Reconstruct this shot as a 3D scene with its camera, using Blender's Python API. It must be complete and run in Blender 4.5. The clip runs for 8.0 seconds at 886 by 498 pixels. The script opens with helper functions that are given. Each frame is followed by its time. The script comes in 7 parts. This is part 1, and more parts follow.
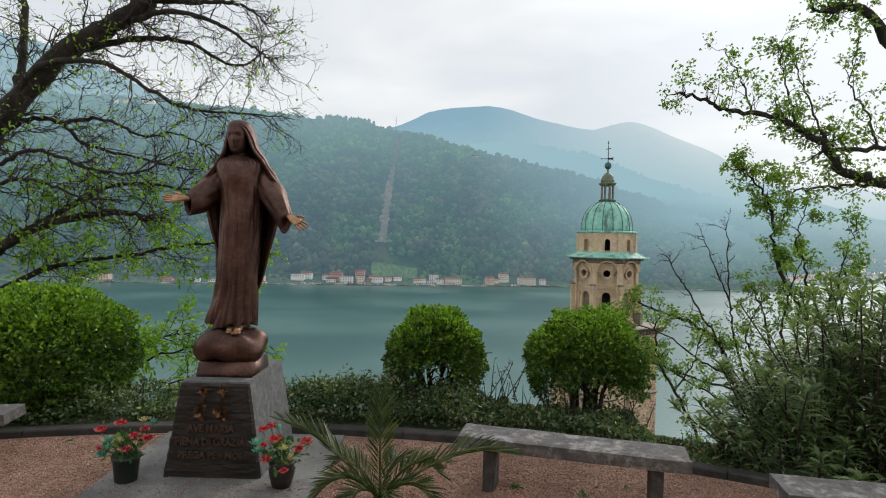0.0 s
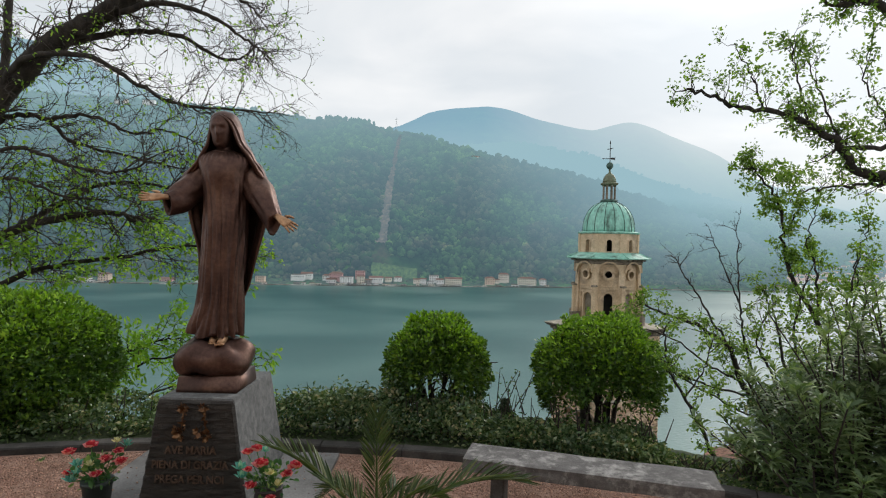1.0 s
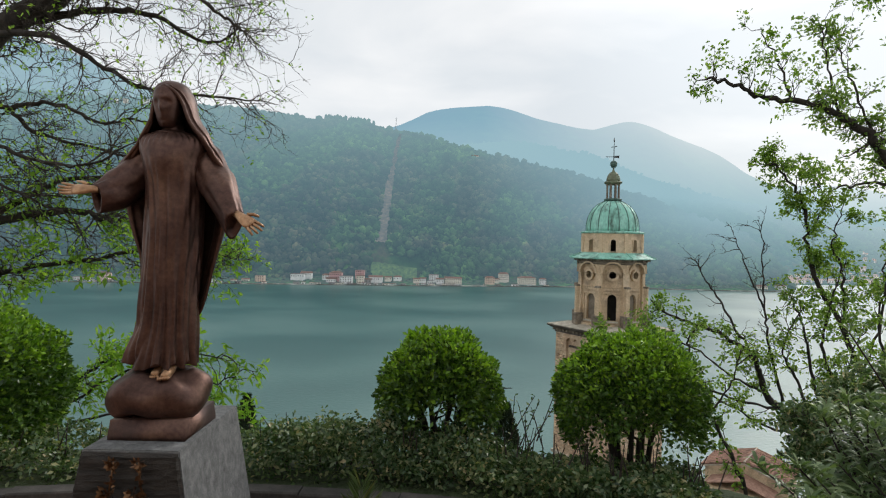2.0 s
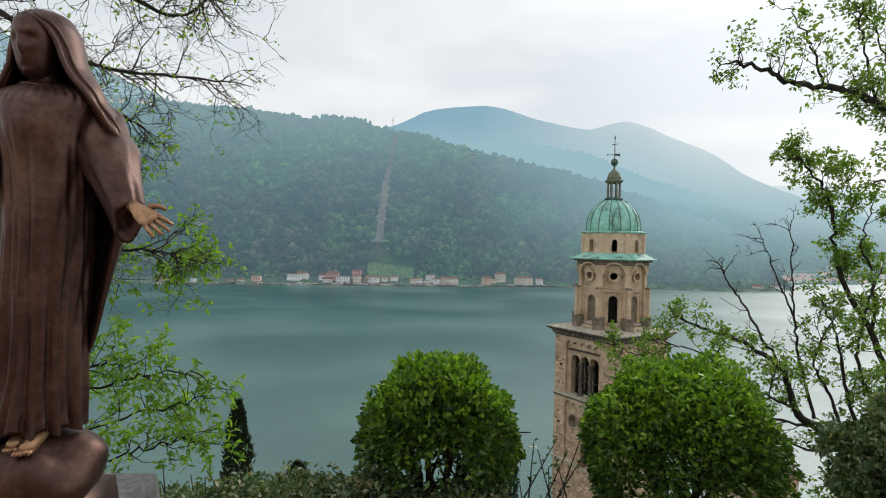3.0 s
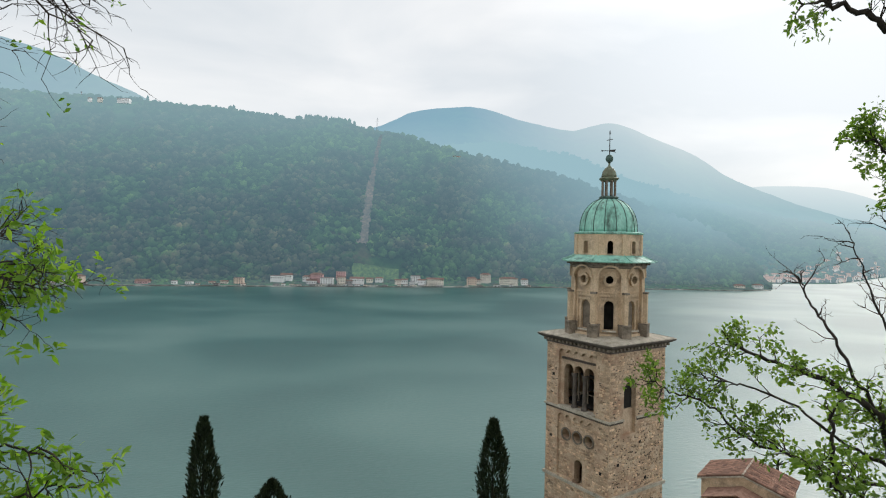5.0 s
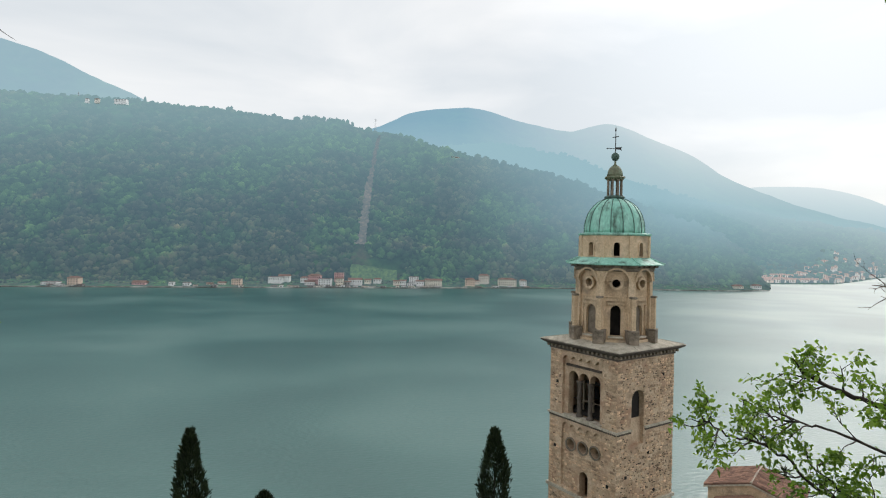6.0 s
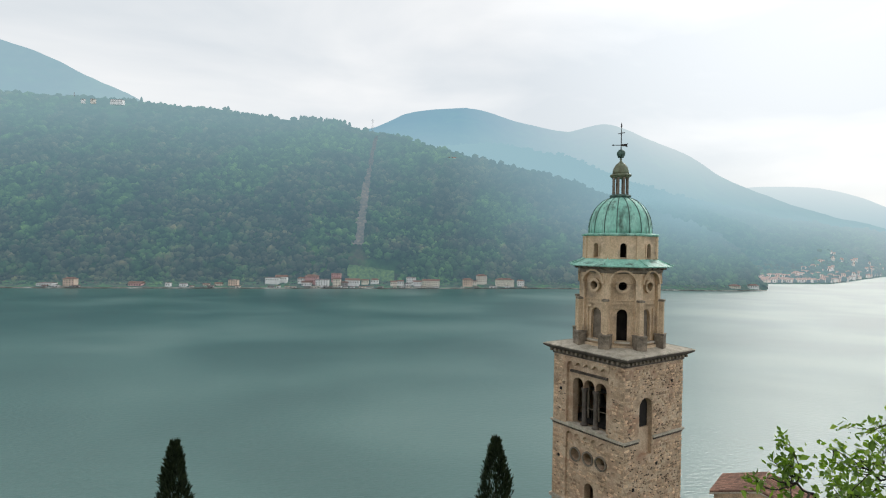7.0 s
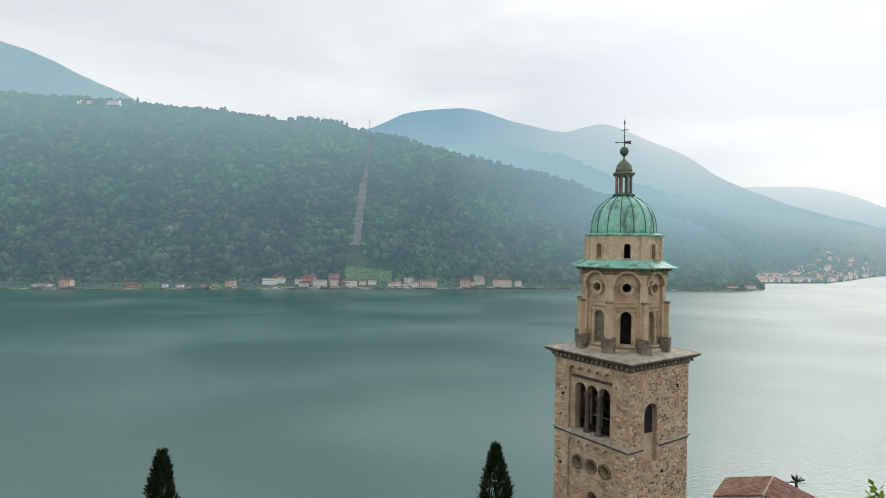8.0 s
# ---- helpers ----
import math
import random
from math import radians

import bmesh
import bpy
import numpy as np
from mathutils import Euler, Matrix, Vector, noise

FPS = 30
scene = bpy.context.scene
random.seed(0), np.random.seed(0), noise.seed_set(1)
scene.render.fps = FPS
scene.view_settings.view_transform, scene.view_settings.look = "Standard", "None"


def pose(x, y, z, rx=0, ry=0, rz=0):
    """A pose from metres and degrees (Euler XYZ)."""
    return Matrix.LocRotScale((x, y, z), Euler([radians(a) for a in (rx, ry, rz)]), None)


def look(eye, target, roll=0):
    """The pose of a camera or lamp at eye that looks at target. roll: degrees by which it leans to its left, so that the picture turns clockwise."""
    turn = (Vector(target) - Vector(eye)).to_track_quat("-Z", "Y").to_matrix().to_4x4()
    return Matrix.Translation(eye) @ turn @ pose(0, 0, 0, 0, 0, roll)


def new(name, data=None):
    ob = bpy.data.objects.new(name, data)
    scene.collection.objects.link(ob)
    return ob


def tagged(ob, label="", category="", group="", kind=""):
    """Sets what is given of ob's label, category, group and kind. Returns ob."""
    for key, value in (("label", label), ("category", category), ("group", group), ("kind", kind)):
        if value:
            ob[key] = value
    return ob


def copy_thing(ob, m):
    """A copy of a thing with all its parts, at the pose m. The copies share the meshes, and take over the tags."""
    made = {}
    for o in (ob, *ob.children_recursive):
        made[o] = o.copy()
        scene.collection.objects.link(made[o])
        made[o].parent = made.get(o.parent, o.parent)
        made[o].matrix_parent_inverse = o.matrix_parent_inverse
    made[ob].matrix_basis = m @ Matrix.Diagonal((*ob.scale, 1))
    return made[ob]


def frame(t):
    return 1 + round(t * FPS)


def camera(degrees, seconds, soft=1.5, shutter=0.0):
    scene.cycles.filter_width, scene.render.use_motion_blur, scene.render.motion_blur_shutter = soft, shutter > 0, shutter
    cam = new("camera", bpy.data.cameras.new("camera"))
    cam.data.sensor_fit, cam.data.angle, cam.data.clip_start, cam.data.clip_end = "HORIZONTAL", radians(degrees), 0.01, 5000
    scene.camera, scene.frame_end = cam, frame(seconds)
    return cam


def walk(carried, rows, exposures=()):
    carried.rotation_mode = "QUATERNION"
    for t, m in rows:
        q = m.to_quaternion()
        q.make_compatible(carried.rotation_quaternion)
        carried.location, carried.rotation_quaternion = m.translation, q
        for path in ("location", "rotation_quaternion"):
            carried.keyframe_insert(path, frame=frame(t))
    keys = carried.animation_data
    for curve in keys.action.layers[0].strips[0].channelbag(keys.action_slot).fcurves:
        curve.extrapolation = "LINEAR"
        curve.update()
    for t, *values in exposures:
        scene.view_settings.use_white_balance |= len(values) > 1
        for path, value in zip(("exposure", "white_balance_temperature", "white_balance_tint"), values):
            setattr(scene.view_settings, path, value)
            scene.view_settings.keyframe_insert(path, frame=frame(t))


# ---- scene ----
cam = camera(76.2, 8.0, soft=1.15)
METRES, EYE, TILT, LEAN, TURN = 10.0, 1.92, -0.7, -1.3, 0.0
ROWS = [
    (0.0, 0.0, 0.0, 0.0, -0.0, 0.0, 0.0),
    (0.5, -0.0008, 0.01, 0.0001, 0.01, 0.0, 0.01),
    (1.0, -0.0023, 0.0403, 0.0022, 0.01, 0.05, 0.01),
    (1.5, -0.0045, 0.0844, 0.0047, 0.01, 0.0, -0.01),
    (3.0, -0.008, 0.2446, 0.0104, -0.35, -0.02, 0.05),
    (3.5, -0.0068, 0.3084, 0.0117, -0.82, 0.0, 0.08),
    (4.0, -0.0059, 0.3776, 0.0135, -1.31, 0.03, 0.13),
    (4.5, -0.0033, 0.4534, 0.0165, -1.67, 0.05, 0.17),
    (6.0, 0.0013, 0.7095, 0.0296, -2.03, 0.16, 0.29),
    (6.5, 0.0015, 0.7997, 0.0344, -2.17, 0.21, 0.33),
    (7.0, 0.0013, 0.8793, 0.0373, -2.29, 0.19, 0.38),
    (7.5, 0.0022, 0.9461, 0.0395, -2.42, 0.17, 0.42),
    (8.0, 0.0039, 0.9987, 0.0419, -2.54, 0.21, 0.49),
]
walk(cam, [(t, pose(0, 0, EYE, TILT, LEAN, TURN) @ pose(METRES * x, METRES * y, METRES * z, 90 + pitch, roll, yaw)) for t, x, y, z, yaw, pitch, roll in ROWS])

# ---------------------------------------------------------------- world and sun
SUN_EL, SUN_AZ = radians(32), radians(39)
world = bpy.data.worlds.new("overcast_sky")
scene.world = world
world.use_nodes = True
wt = world.node_tree
wt.nodes.clear()


def node(tree, kind, **sets):
    n = tree.nodes.new(kind)
    for key, value in sets.items():
        n.inputs[key.replace("_", " ")].default_value = value
    return n


sky = wt.nodes.new("ShaderNodeTexSky")
sky.sky_type, sky.sun_disc = "NISHITA", False
sky.sun_elevation, sky.sun_rotation = SUN_EL, SUN_AZ
clear = node(wt, "ShaderNodeBackground", Strength=0.09)
wt.links.new(sky.outputs[0], clear.inputs[0])
wco = wt.nodes.new("ShaderNodeTexCoord")
wmap = wt.nodes.new("ShaderNodeMapping")
wmap.inputs["Scale"].default_value = (1.3, 1.3, 4.2)
wmap.inputs["Location"].default_value = (0.55, 0.2, 0.1)
wt.links.new(wco.outputs["Generated"], wmap.inputs[0])
wnoise = node(wt, "ShaderNodeTexNoise", Scale=1.5, Detail=5.0, Roughness=0.5, Distortion=0.3)
wt.links.new(wmap.outputs[0], wnoise.inputs["Vector"])
wramp = wt.nodes.new("ShaderNodeValToRGB")
wramp.color_ramp.elements[0].position, wramp.color_ramp.elements[1].position = 0.40, 0.66
wramp.color_ramp.elements[0].color = (0.73, 0.775, 0.81, 1)
wramp.color_ramp.elements[1].color = (0.955, 0.96, 0.96, 1)
wt.links.new(wnoise.outputs[0], wramp.inputs[0])
cloud = node(wt, "ShaderNodeBackground", Strength=1.04)
# the overcast is brighter round the veiled sun
toward = wt.nodes.new("ShaderNodeVectorMath")
toward.operation = "DOT_PRODUCT"
toward.inputs[1].default_value = (math.sin(SUN_AZ) * math.cos(SUN_EL), math.cos(SUN_AZ) * math.cos(SUN_EL), math.sin(SUN_EL))
wt.links.new(wco.outputs["Generated"], toward.inputs[0])
glow = node(wt, "ShaderNodeMapRange")
glow.interpolation_type = "SMOOTHSTEP"
glow.inputs["From Min"].default_value, glow.inputs["From Max"].default_value = 0.84, 1.0
glow.inputs["To Min"].default_value, glow.inputs["To Max"].default_value = 1.0, 1.24
wt.links.new(toward.outputs["Value"], glow.inputs["Value"])
lit = wt.nodes.new("ShaderNodeVectorMath")
lit.operation = "SCALE"
wt.links.new(wramp.outputs[0], lit.inputs[0])
wt.links.new(glow.outputs[0], lit.inputs["Scale"])
wt.links.new(lit.outputs[0], cloud.inputs[0])
wmix = node(wt, "ShaderNodeMixShader", Fac=0.9)
wt.links.new(clear.outputs[0], wmix.inputs[1])
wt.links.new(cloud.outputs[0], wmix.inputs[2])
wout = wt.nodes.new("ShaderNodeOutputWorld")
wt.links.new(wmix.outputs[0], wout.inputs[0])

sun_data = bpy.data.lights.new("sun", "SUN")
sun_data.energy, sun_data.angle, sun_data.color = 1.6, radians(25), (1.0, 0.96, 0.9)
sun = new("sun", sun_data)
sun.matrix_world = look((math.sin(SUN_AZ) * math.cos(SUN_EL), math.cos(SUN_AZ) * math.cos(SUN_EL), math.sin(SUN_EL)), (0, 0, 0))

# ---------------------------------------------------------------- materials


def material(name):
    m = bpy.data.materials.new(name)
    m.use_nodes = True
    return m, m.node_tree, m.node_tree.nodes["Principled BSDF"]


def ramp_of(nt, source, stops):
    r = nt.nodes.new("ShaderNodeValToRGB")
    while len(r.color_ramp.elements) < len(stops):
        r.color_ramp.elements.new(0.5)
    for e, (p, c) in zip(r.color_ramp.elements, stops):
        e.position, e.color = p, (*c, 1)
    nt.links.new(source, r.inputs[0])
    return r.outputs[0]


def mixed(nt, a, b, fac, mode="MIX"):
    m = nt.nodes.new("ShaderNodeMix")
    m.data_type, m.blend_type = "RGBA", mode
    for k, v in ((0, fac), (6, a), (7, b)):
        if isinstance(v, (int, float)):
            m.inputs[k].default_value = v
        elif isinstance(v, tuple):
            m.inputs[k].default_value = (*v, 1)
        else:
            nt.links.new(v, m.inputs[k])
    return m.outputs[2]


def noise_of(nt, scale, detail=5.0, rough=0.6, stretch=(1, 1, 1), coords="Object", distortion=0.0, turn=0.0):
    co = nt.nodes.new("ShaderNodeTexCoord")
    mp = nt.nodes.new("ShaderNodeMapping")
    mp.inputs["Scale"].default_value = stretch
    mp.inputs["Rotation"].default_value = (0, 0, turn)
    nt.links.new(co.outputs[coords], mp.inputs[0])
    n = node(nt, "ShaderNodeTexNoise", Scale=scale, Detail=detail, Roughness=rough, Distortion=distortion)
    nt.links.new(mp.outputs[0], n.inputs["Vector"])
    return n.outputs[0]


def bumped(nt, bsdf, height, strength=0.4, distance=0.02):
    b = node(nt, "ShaderNodeBump", Strength=strength, Distance=distance)
    nt.links.new(height, b.inputs["Height"])
    nt.links.new(b.outputs[0], bsdf.inputs["Normal"])
    return b


def worn(name, dark, mid, light, scale=6.0, fine=60.0, rough=0.8, metal=0.0, bump=0.35, dist=0.01, stretch=(1, 1, 1), stain=None, stain_scale=1.2, vary=0.0):
    """Mottled surface: broad patches, fine grain, relief and an optional stain."""
    m, nt, b = material(name)
    broad = noise_of(nt, scale, 6, 0.65, stretch)
    grain = noise_of(nt, fine, 4, 0.6, stretch)
    col = ramp_of(nt, broad, [(0.3, dark), (0.5, mid), (0.72, light)])
    col = mixed(nt, col, ramp_of(nt, grain, [(0.3, (0.55, 0.55, 0.55)), (0.7, (1.25, 1.25, 1.25))]), 0.6, "MULTIPLY")
    if stain:
        mask = ramp_of(nt, noise_of(nt, stain_scale, 7, 0.7, stretch), [(0.5, (0, 0, 0)), (0.66, (1, 1, 1))])
        col = mixed(nt, col, stain, mask)
    if vary:
        info = nt.nodes.new("ShaderNodeObjectInfo")
        geo = nt.nodes.new("ShaderNodeNewGeometry")
        add = nt.nodes.new("ShaderNodeMath")
        add.operation = "ADD"
        nt.links.new(info.outputs["Random"], add.inputs[0])
        nt.links.new(geo.outputs["Random Per Island"], add.inputs[1])
        fr = nt.nodes.new("ShaderNodeMath")
        fr.operation = "FRACT"
        nt.links.new(add.outputs[0], fr.inputs[0])
        lo, hi = 1 - vary, 1 + vary
        col = mixed(nt, col, ramp_of(nt, fr.outputs[0], [(0, (lo, lo, lo)), (1, (hi, hi * 0.97, hi * 0.94))]), 1.0, "MULTIPLY")
    nt.links.new(col, b.inputs["Base Color"])
    b.inputs["Roughness"].default_value = rough
    b.inputs["Metallic"].default_value = metal
    bumped(nt, b, mixed(nt, broad, grain, 0.5), bump, dist)
    return m


def leafy(name, stops, gloss=0.45, trans=0.25, patch=1.5):
    """Leaves: every leaf its own tone, broad patches, some light through the blade."""
    m, nt, b = material(name)
    geo = nt.nodes.new("ShaderNodeNewGeometry")
    col = ramp_of(nt, geo.outputs["Random Per Island"], stops)
    broad = noise_of(nt, patch, 3, 0.6)
    col = mixed(nt, col, ramp_of(nt, broad, [(0.35, (0.72, 0.75, 0.72)), (0.65, (1.25, 1.2, 1.05))]), 1.0, "MULTIPLY")
    nt.links.new(col, b.inputs["Base Color"])
    b.inputs["Roughness"].default_value = gloss
    b.inputs["Specular IOR Level"].default_value = 0.35
    tr = nt.nodes.new("ShaderNodeBsdfTranslucent")
    nt.links.new(mixed(nt, col, (1.5, 1.7, 0.7), 1.0, "MULTIPLY"), tr.inputs[0])
    mx = node(nt, "ShaderNodeMixShader", Fac=trans)
    nt.links.new(b.outputs[0], mx.inputs[1])
    nt.links.new(tr.outputs[0], mx.inputs[2])
    nt.links.new(mx.outputs[0], nt.nodes["Material Output"].inputs[0])
    return m


HAZE = (0.235, 0.40, 0.46)


def distant(name, stops, air, scale=0.012, island=False, glow=HAZE, near=1000.0, far=1800.0, air_far=None, east=None, axis="Y", mist=None, thicker=None, pale_top=False):
    """A backdrop of distance: wooded slopes a kilometre and more away, their moist-air haze painted in as emission."""
    m, nt, b = material(name)
    geo = nt.nodes.new("ShaderNodeNewGeometry")
    broad = noise_of(nt, scale, 8, 0.68)
    col = ramp_of(nt, broad, stops)
    col = mixed(nt, col, ramp_of(nt, noise_of(nt, scale * 5, 5, 0.65), [(0.36, (0.5, 0.52, 0.6)), (0.52, (1.0, 1.0, 1.0)), (0.66, (1.6, 1.5, 1.25))]), 1.0, "MULTIPLY")
    if island:
        col = mixed(nt, col, ramp_of(nt, geo.outputs["Random Per Island"], [(0, (0.5, 0.5, 0.56)), (0.5, (0.95, 0.97, 0.95)), (0.85, (1.4, 1.36, 1.2)), (1, (1.9, 1.7, 1.5))]), 1.0, "MULTIPLY")
    nt.links.new(col, b.inputs["Base Color"])
    b.inputs["Roughness"].default_value = 1.0
    b.inputs["Specular IOR Level"].default_value = 0.0
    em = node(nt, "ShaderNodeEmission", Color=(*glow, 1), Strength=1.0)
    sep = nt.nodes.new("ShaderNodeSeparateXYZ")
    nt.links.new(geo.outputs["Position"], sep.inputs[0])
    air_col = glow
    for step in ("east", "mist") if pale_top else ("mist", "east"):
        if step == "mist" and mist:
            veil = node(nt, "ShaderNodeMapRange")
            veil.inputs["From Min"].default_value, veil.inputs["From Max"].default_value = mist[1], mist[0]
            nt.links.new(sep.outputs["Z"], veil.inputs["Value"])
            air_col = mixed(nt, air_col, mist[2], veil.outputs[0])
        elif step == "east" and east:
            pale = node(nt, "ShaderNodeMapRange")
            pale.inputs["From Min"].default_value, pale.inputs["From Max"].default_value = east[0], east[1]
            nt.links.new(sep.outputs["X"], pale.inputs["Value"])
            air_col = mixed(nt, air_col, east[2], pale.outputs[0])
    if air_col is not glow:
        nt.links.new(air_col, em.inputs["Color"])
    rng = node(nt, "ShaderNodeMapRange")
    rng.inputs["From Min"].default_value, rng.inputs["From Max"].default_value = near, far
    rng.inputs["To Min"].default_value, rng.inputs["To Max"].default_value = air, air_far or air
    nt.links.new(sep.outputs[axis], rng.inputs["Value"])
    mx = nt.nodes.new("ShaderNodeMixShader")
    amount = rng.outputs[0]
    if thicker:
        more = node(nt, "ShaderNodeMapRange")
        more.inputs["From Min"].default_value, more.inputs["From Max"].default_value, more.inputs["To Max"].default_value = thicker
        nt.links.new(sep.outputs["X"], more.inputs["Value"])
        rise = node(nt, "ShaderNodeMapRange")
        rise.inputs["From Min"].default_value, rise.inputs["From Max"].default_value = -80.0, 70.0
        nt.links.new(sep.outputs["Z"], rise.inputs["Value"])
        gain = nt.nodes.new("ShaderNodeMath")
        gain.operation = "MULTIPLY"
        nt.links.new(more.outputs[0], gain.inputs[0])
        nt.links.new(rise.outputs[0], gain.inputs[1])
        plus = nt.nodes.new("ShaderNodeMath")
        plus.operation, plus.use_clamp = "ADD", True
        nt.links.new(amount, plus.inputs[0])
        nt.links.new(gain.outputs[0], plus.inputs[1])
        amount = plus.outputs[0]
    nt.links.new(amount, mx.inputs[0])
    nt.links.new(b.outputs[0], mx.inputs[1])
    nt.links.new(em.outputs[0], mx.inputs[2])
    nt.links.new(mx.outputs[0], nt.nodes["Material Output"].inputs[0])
    return m


def water_material():
    """Lake water: calm and windy lanes, the slopes and sky they reflect painted in as base colour."""
    m, nt, b = material("lake_water")
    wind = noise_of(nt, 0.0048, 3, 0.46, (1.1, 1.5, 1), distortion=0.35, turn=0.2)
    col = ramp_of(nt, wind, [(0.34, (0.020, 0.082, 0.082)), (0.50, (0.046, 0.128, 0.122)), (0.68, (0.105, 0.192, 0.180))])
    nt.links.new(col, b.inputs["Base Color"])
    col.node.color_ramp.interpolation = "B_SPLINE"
    b.inputs["IOR"].default_value = 1.33
    rip = noise_of(nt, 0.36, 2, 0.5, (1, 2.2, 1), turn=-0.4)
    relief = bumped(nt, b, rip, 0.45, 0.42)
    sep = nt.nodes.new("ShaderNodeSeparateXYZ")
    nt.links.new(nt.nodes.new("ShaderNodeNewGeometry").outputs["Position"], sep.inputs[0])
    lee = node(nt, "ShaderNodeMapRange")
    lee.inputs["From Min"].default_value, lee.inputs["From Max"].default_value = 160.0, 620.0
    lee.inputs["To Min"].default_value, lee.inputs["To Max"].default_value = 0.5, 0.05
    nt.links.new(sep.outputs["Y"], lee.inputs["Value"])
    nt.links.new(lee.outputs[0], relief.inputs["Strength"])
    # the open bay to the east lies in the breeze
    bay = node(nt, "ShaderNodeMapRange")
    bay.inputs["From Min"].default_value, bay.inputs["From Max"].default_value = 20.0, 260.0
    bay.inputs["To Min"].default_value, bay.inputs["To Max"].default_value = 0.29, 0.42
    nt.links.new(sep.outputs["X"], bay.inputs["Value"])
    nt.links.new(bay.outputs[0], b.inputs["Roughness"])
    # nearer water is paler: reflected sky painted into its base colour
    near_sheen = node(nt, "ShaderNodeMapRange")
    near_sheen.inputs["From Min"].default_value, near_sheen.inputs["From Max"].default_value = 560.0, 200.0
    nt.links.new(sep.outputs["Y"], near_sheen.inputs["Value"])
    nt.links.new(mixed(nt, col, mixed(nt, col, (0.15, 0.235, 0.205), 0.36), near_sheen.outputs[0]), b.inputs["Base Color"])
    return m


M_WATER = water_material()
M_GRAVEL = worn("pink_gravel", (0.18, 0.105, 0.075), (0.28, 0.165, 0.12), (0.38, 0.245, 0.185), 3.0, 160, 0.95, bump=0.6, dist=0.008)
M_PEBBLE = worn("gravel_stone", (0.27, 0.155, 0.11), (0.39, 0.24, 0.18), (0.52, 0.36, 0.28), 8.0, 90, 0.9, vary=0.55)
M_SOIL = worn("dark_soil", (0.02, 0.016, 0.01), (0.04, 0.03, 0.02), (0.07, 0.055, 0.035), 3.0, 50, 1.0, bump=0.8, dist=0.04)
M_SLOPE = worn("grassy_slope", (0.02, 0.03, 0.01), (0.04, 0.06, 0.02), (0.07, 0.08, 0.035), 0.4, 8, 1.0, bump=0.8, dist=0.2)
M_KERB = worn("dark_kerb_stone", (0.022, 0.02, 0.018), (0.04, 0.037, 0.034), (0.075, 0.068, 0.062), 5, 70, 0.85, bump=0.5, vary=0.2)
M_BENCH = worn("grey_gneiss", (0.06, 0.055, 0.052), (0.10, 0.092, 0.088), (0.16, 0.148, 0.142), 14, 190, 0.8, bump=0.6, dist=0.006, stain=(0.30, 0.285, 0.27), stain_scale=9)
M_BENCH_SIDE = worn("rough_gneiss", (0.03, 0.026, 0.024), (0.065, 0.058, 0.053), (0.12, 0.108, 0.1), 10, 90, 0.9, bump=0.8, dist=0.012)
M_SLAB = worn("concrete_slab", (0.13, 0.125, 0.12), (0.19, 0.185, 0.18), (0.26, 0.255, 0.25), 2.5, 80, 0.85, bump=0.25, dist=0.004, stain=(0.1, 0.095, 0.09), stain_scale=1.6)
M_PED_FRONT = worn("split_dark_stone", (0.014, 0.011, 0.009), (0.032, 0.026, 0.021), (0.062, 0.05, 0.042), 7, 60, 0.8, bump=1.0, dist=0.025, stretch=(1, 1, 5))
M_PED_SIDE = worn("sawn_grey_stone", (0.08, 0.081, 0.081), (0.14, 0.141, 0.14), (0.23, 0.23, 0.227), 16, 120, 0.85, bump=0.9, dist=0.01)
M_BRONZE = worn("brown_bronze", (0.048, 0.025, 0.020), (0.094, 0.05, 0.039), (0.175, 0.10, 0.072), 3.5, 40, 0.44, metal=0.75, bump=0.2, dist=0.004)
M_BRONZE_BRIGHT = worn("polished_bronze", (0.28, 0.15, 0.08), (0.42, 0.24, 0.13), (0.55, 0.34, 0.2), 8, 60, 0.35, metal=0.6, bump=0.1, dist=0.003)
M_LETTER = worn("bronze_letter", (0.06, 0.04, 0.03), (0.11, 0.072, 0.053), (0.18, 0.12, 0.085), 10, 80, 0.45, metal=0.5, bump=0.1, dist=0.002)
M_BRASS = worn("tarnished_gilt_rose", (0.08, 0.035, 0.016), (0.16, 0.075, 0.032), (0.30, 0.17, 0.08), 25, 120, 0.4, metal=0.7, bump=0.2, dist=0.002)
M_BARK = worn("dark_bark", (0.012, 0.010, 0.008), (0.028, 0.022, 0.017), (0.06, 0.048, 0.036), 9, 60, 0.95, bump=0.9, dist=0.015, stretch=(1, 1, 0.3))
M_TWIG = worn("brown_twig", (0.02, 0.015, 0.011), (0.04, 0.03, 0.022), (0.075, 0.058, 0.042), 9, 60, 0.95, bump=0.3, dist=0.005)
M_STUCCO = worn("weathered_stucco", (0.43, 0.31, 0.195), (0.62, 0.465, 0.305), (0.73, 0.57, 0.40), 0.9, 14, 0.9, bump=0.25, dist=0.02, stain=(0.26, 0.20, 0.145), stain_scale=0.6, stretch=(1, 1, 0.8))
M_STUCCO_GREY = worn("grey_stained_stone", (0.10, 0.082, 0.062), (0.20, 0.165, 0.125), (0.33, 0.28, 0.215), 1.6, 16, 0.9, bump=0.4, dist=0.02)
M_MASONRY = worn("mortared_rubble", (0.36, 0.255, 0.165), (0.56, 0.415, 0.285), (0.71, 0.57, 0.41), 1.1, 9, 0.95, bump=0.9, dist=0.06, stain=(0.40, 0.25, 0.165), stain_scale=0.8)
M_STONE = worn("rubble_stone", (0.35, 0.235, 0.155), (0.55, 0.40, 0.27), (0.72, 0.58, 0.41), 1.4, 12, 0.95, bump=0.8, dist=0.04, vary=0.42)
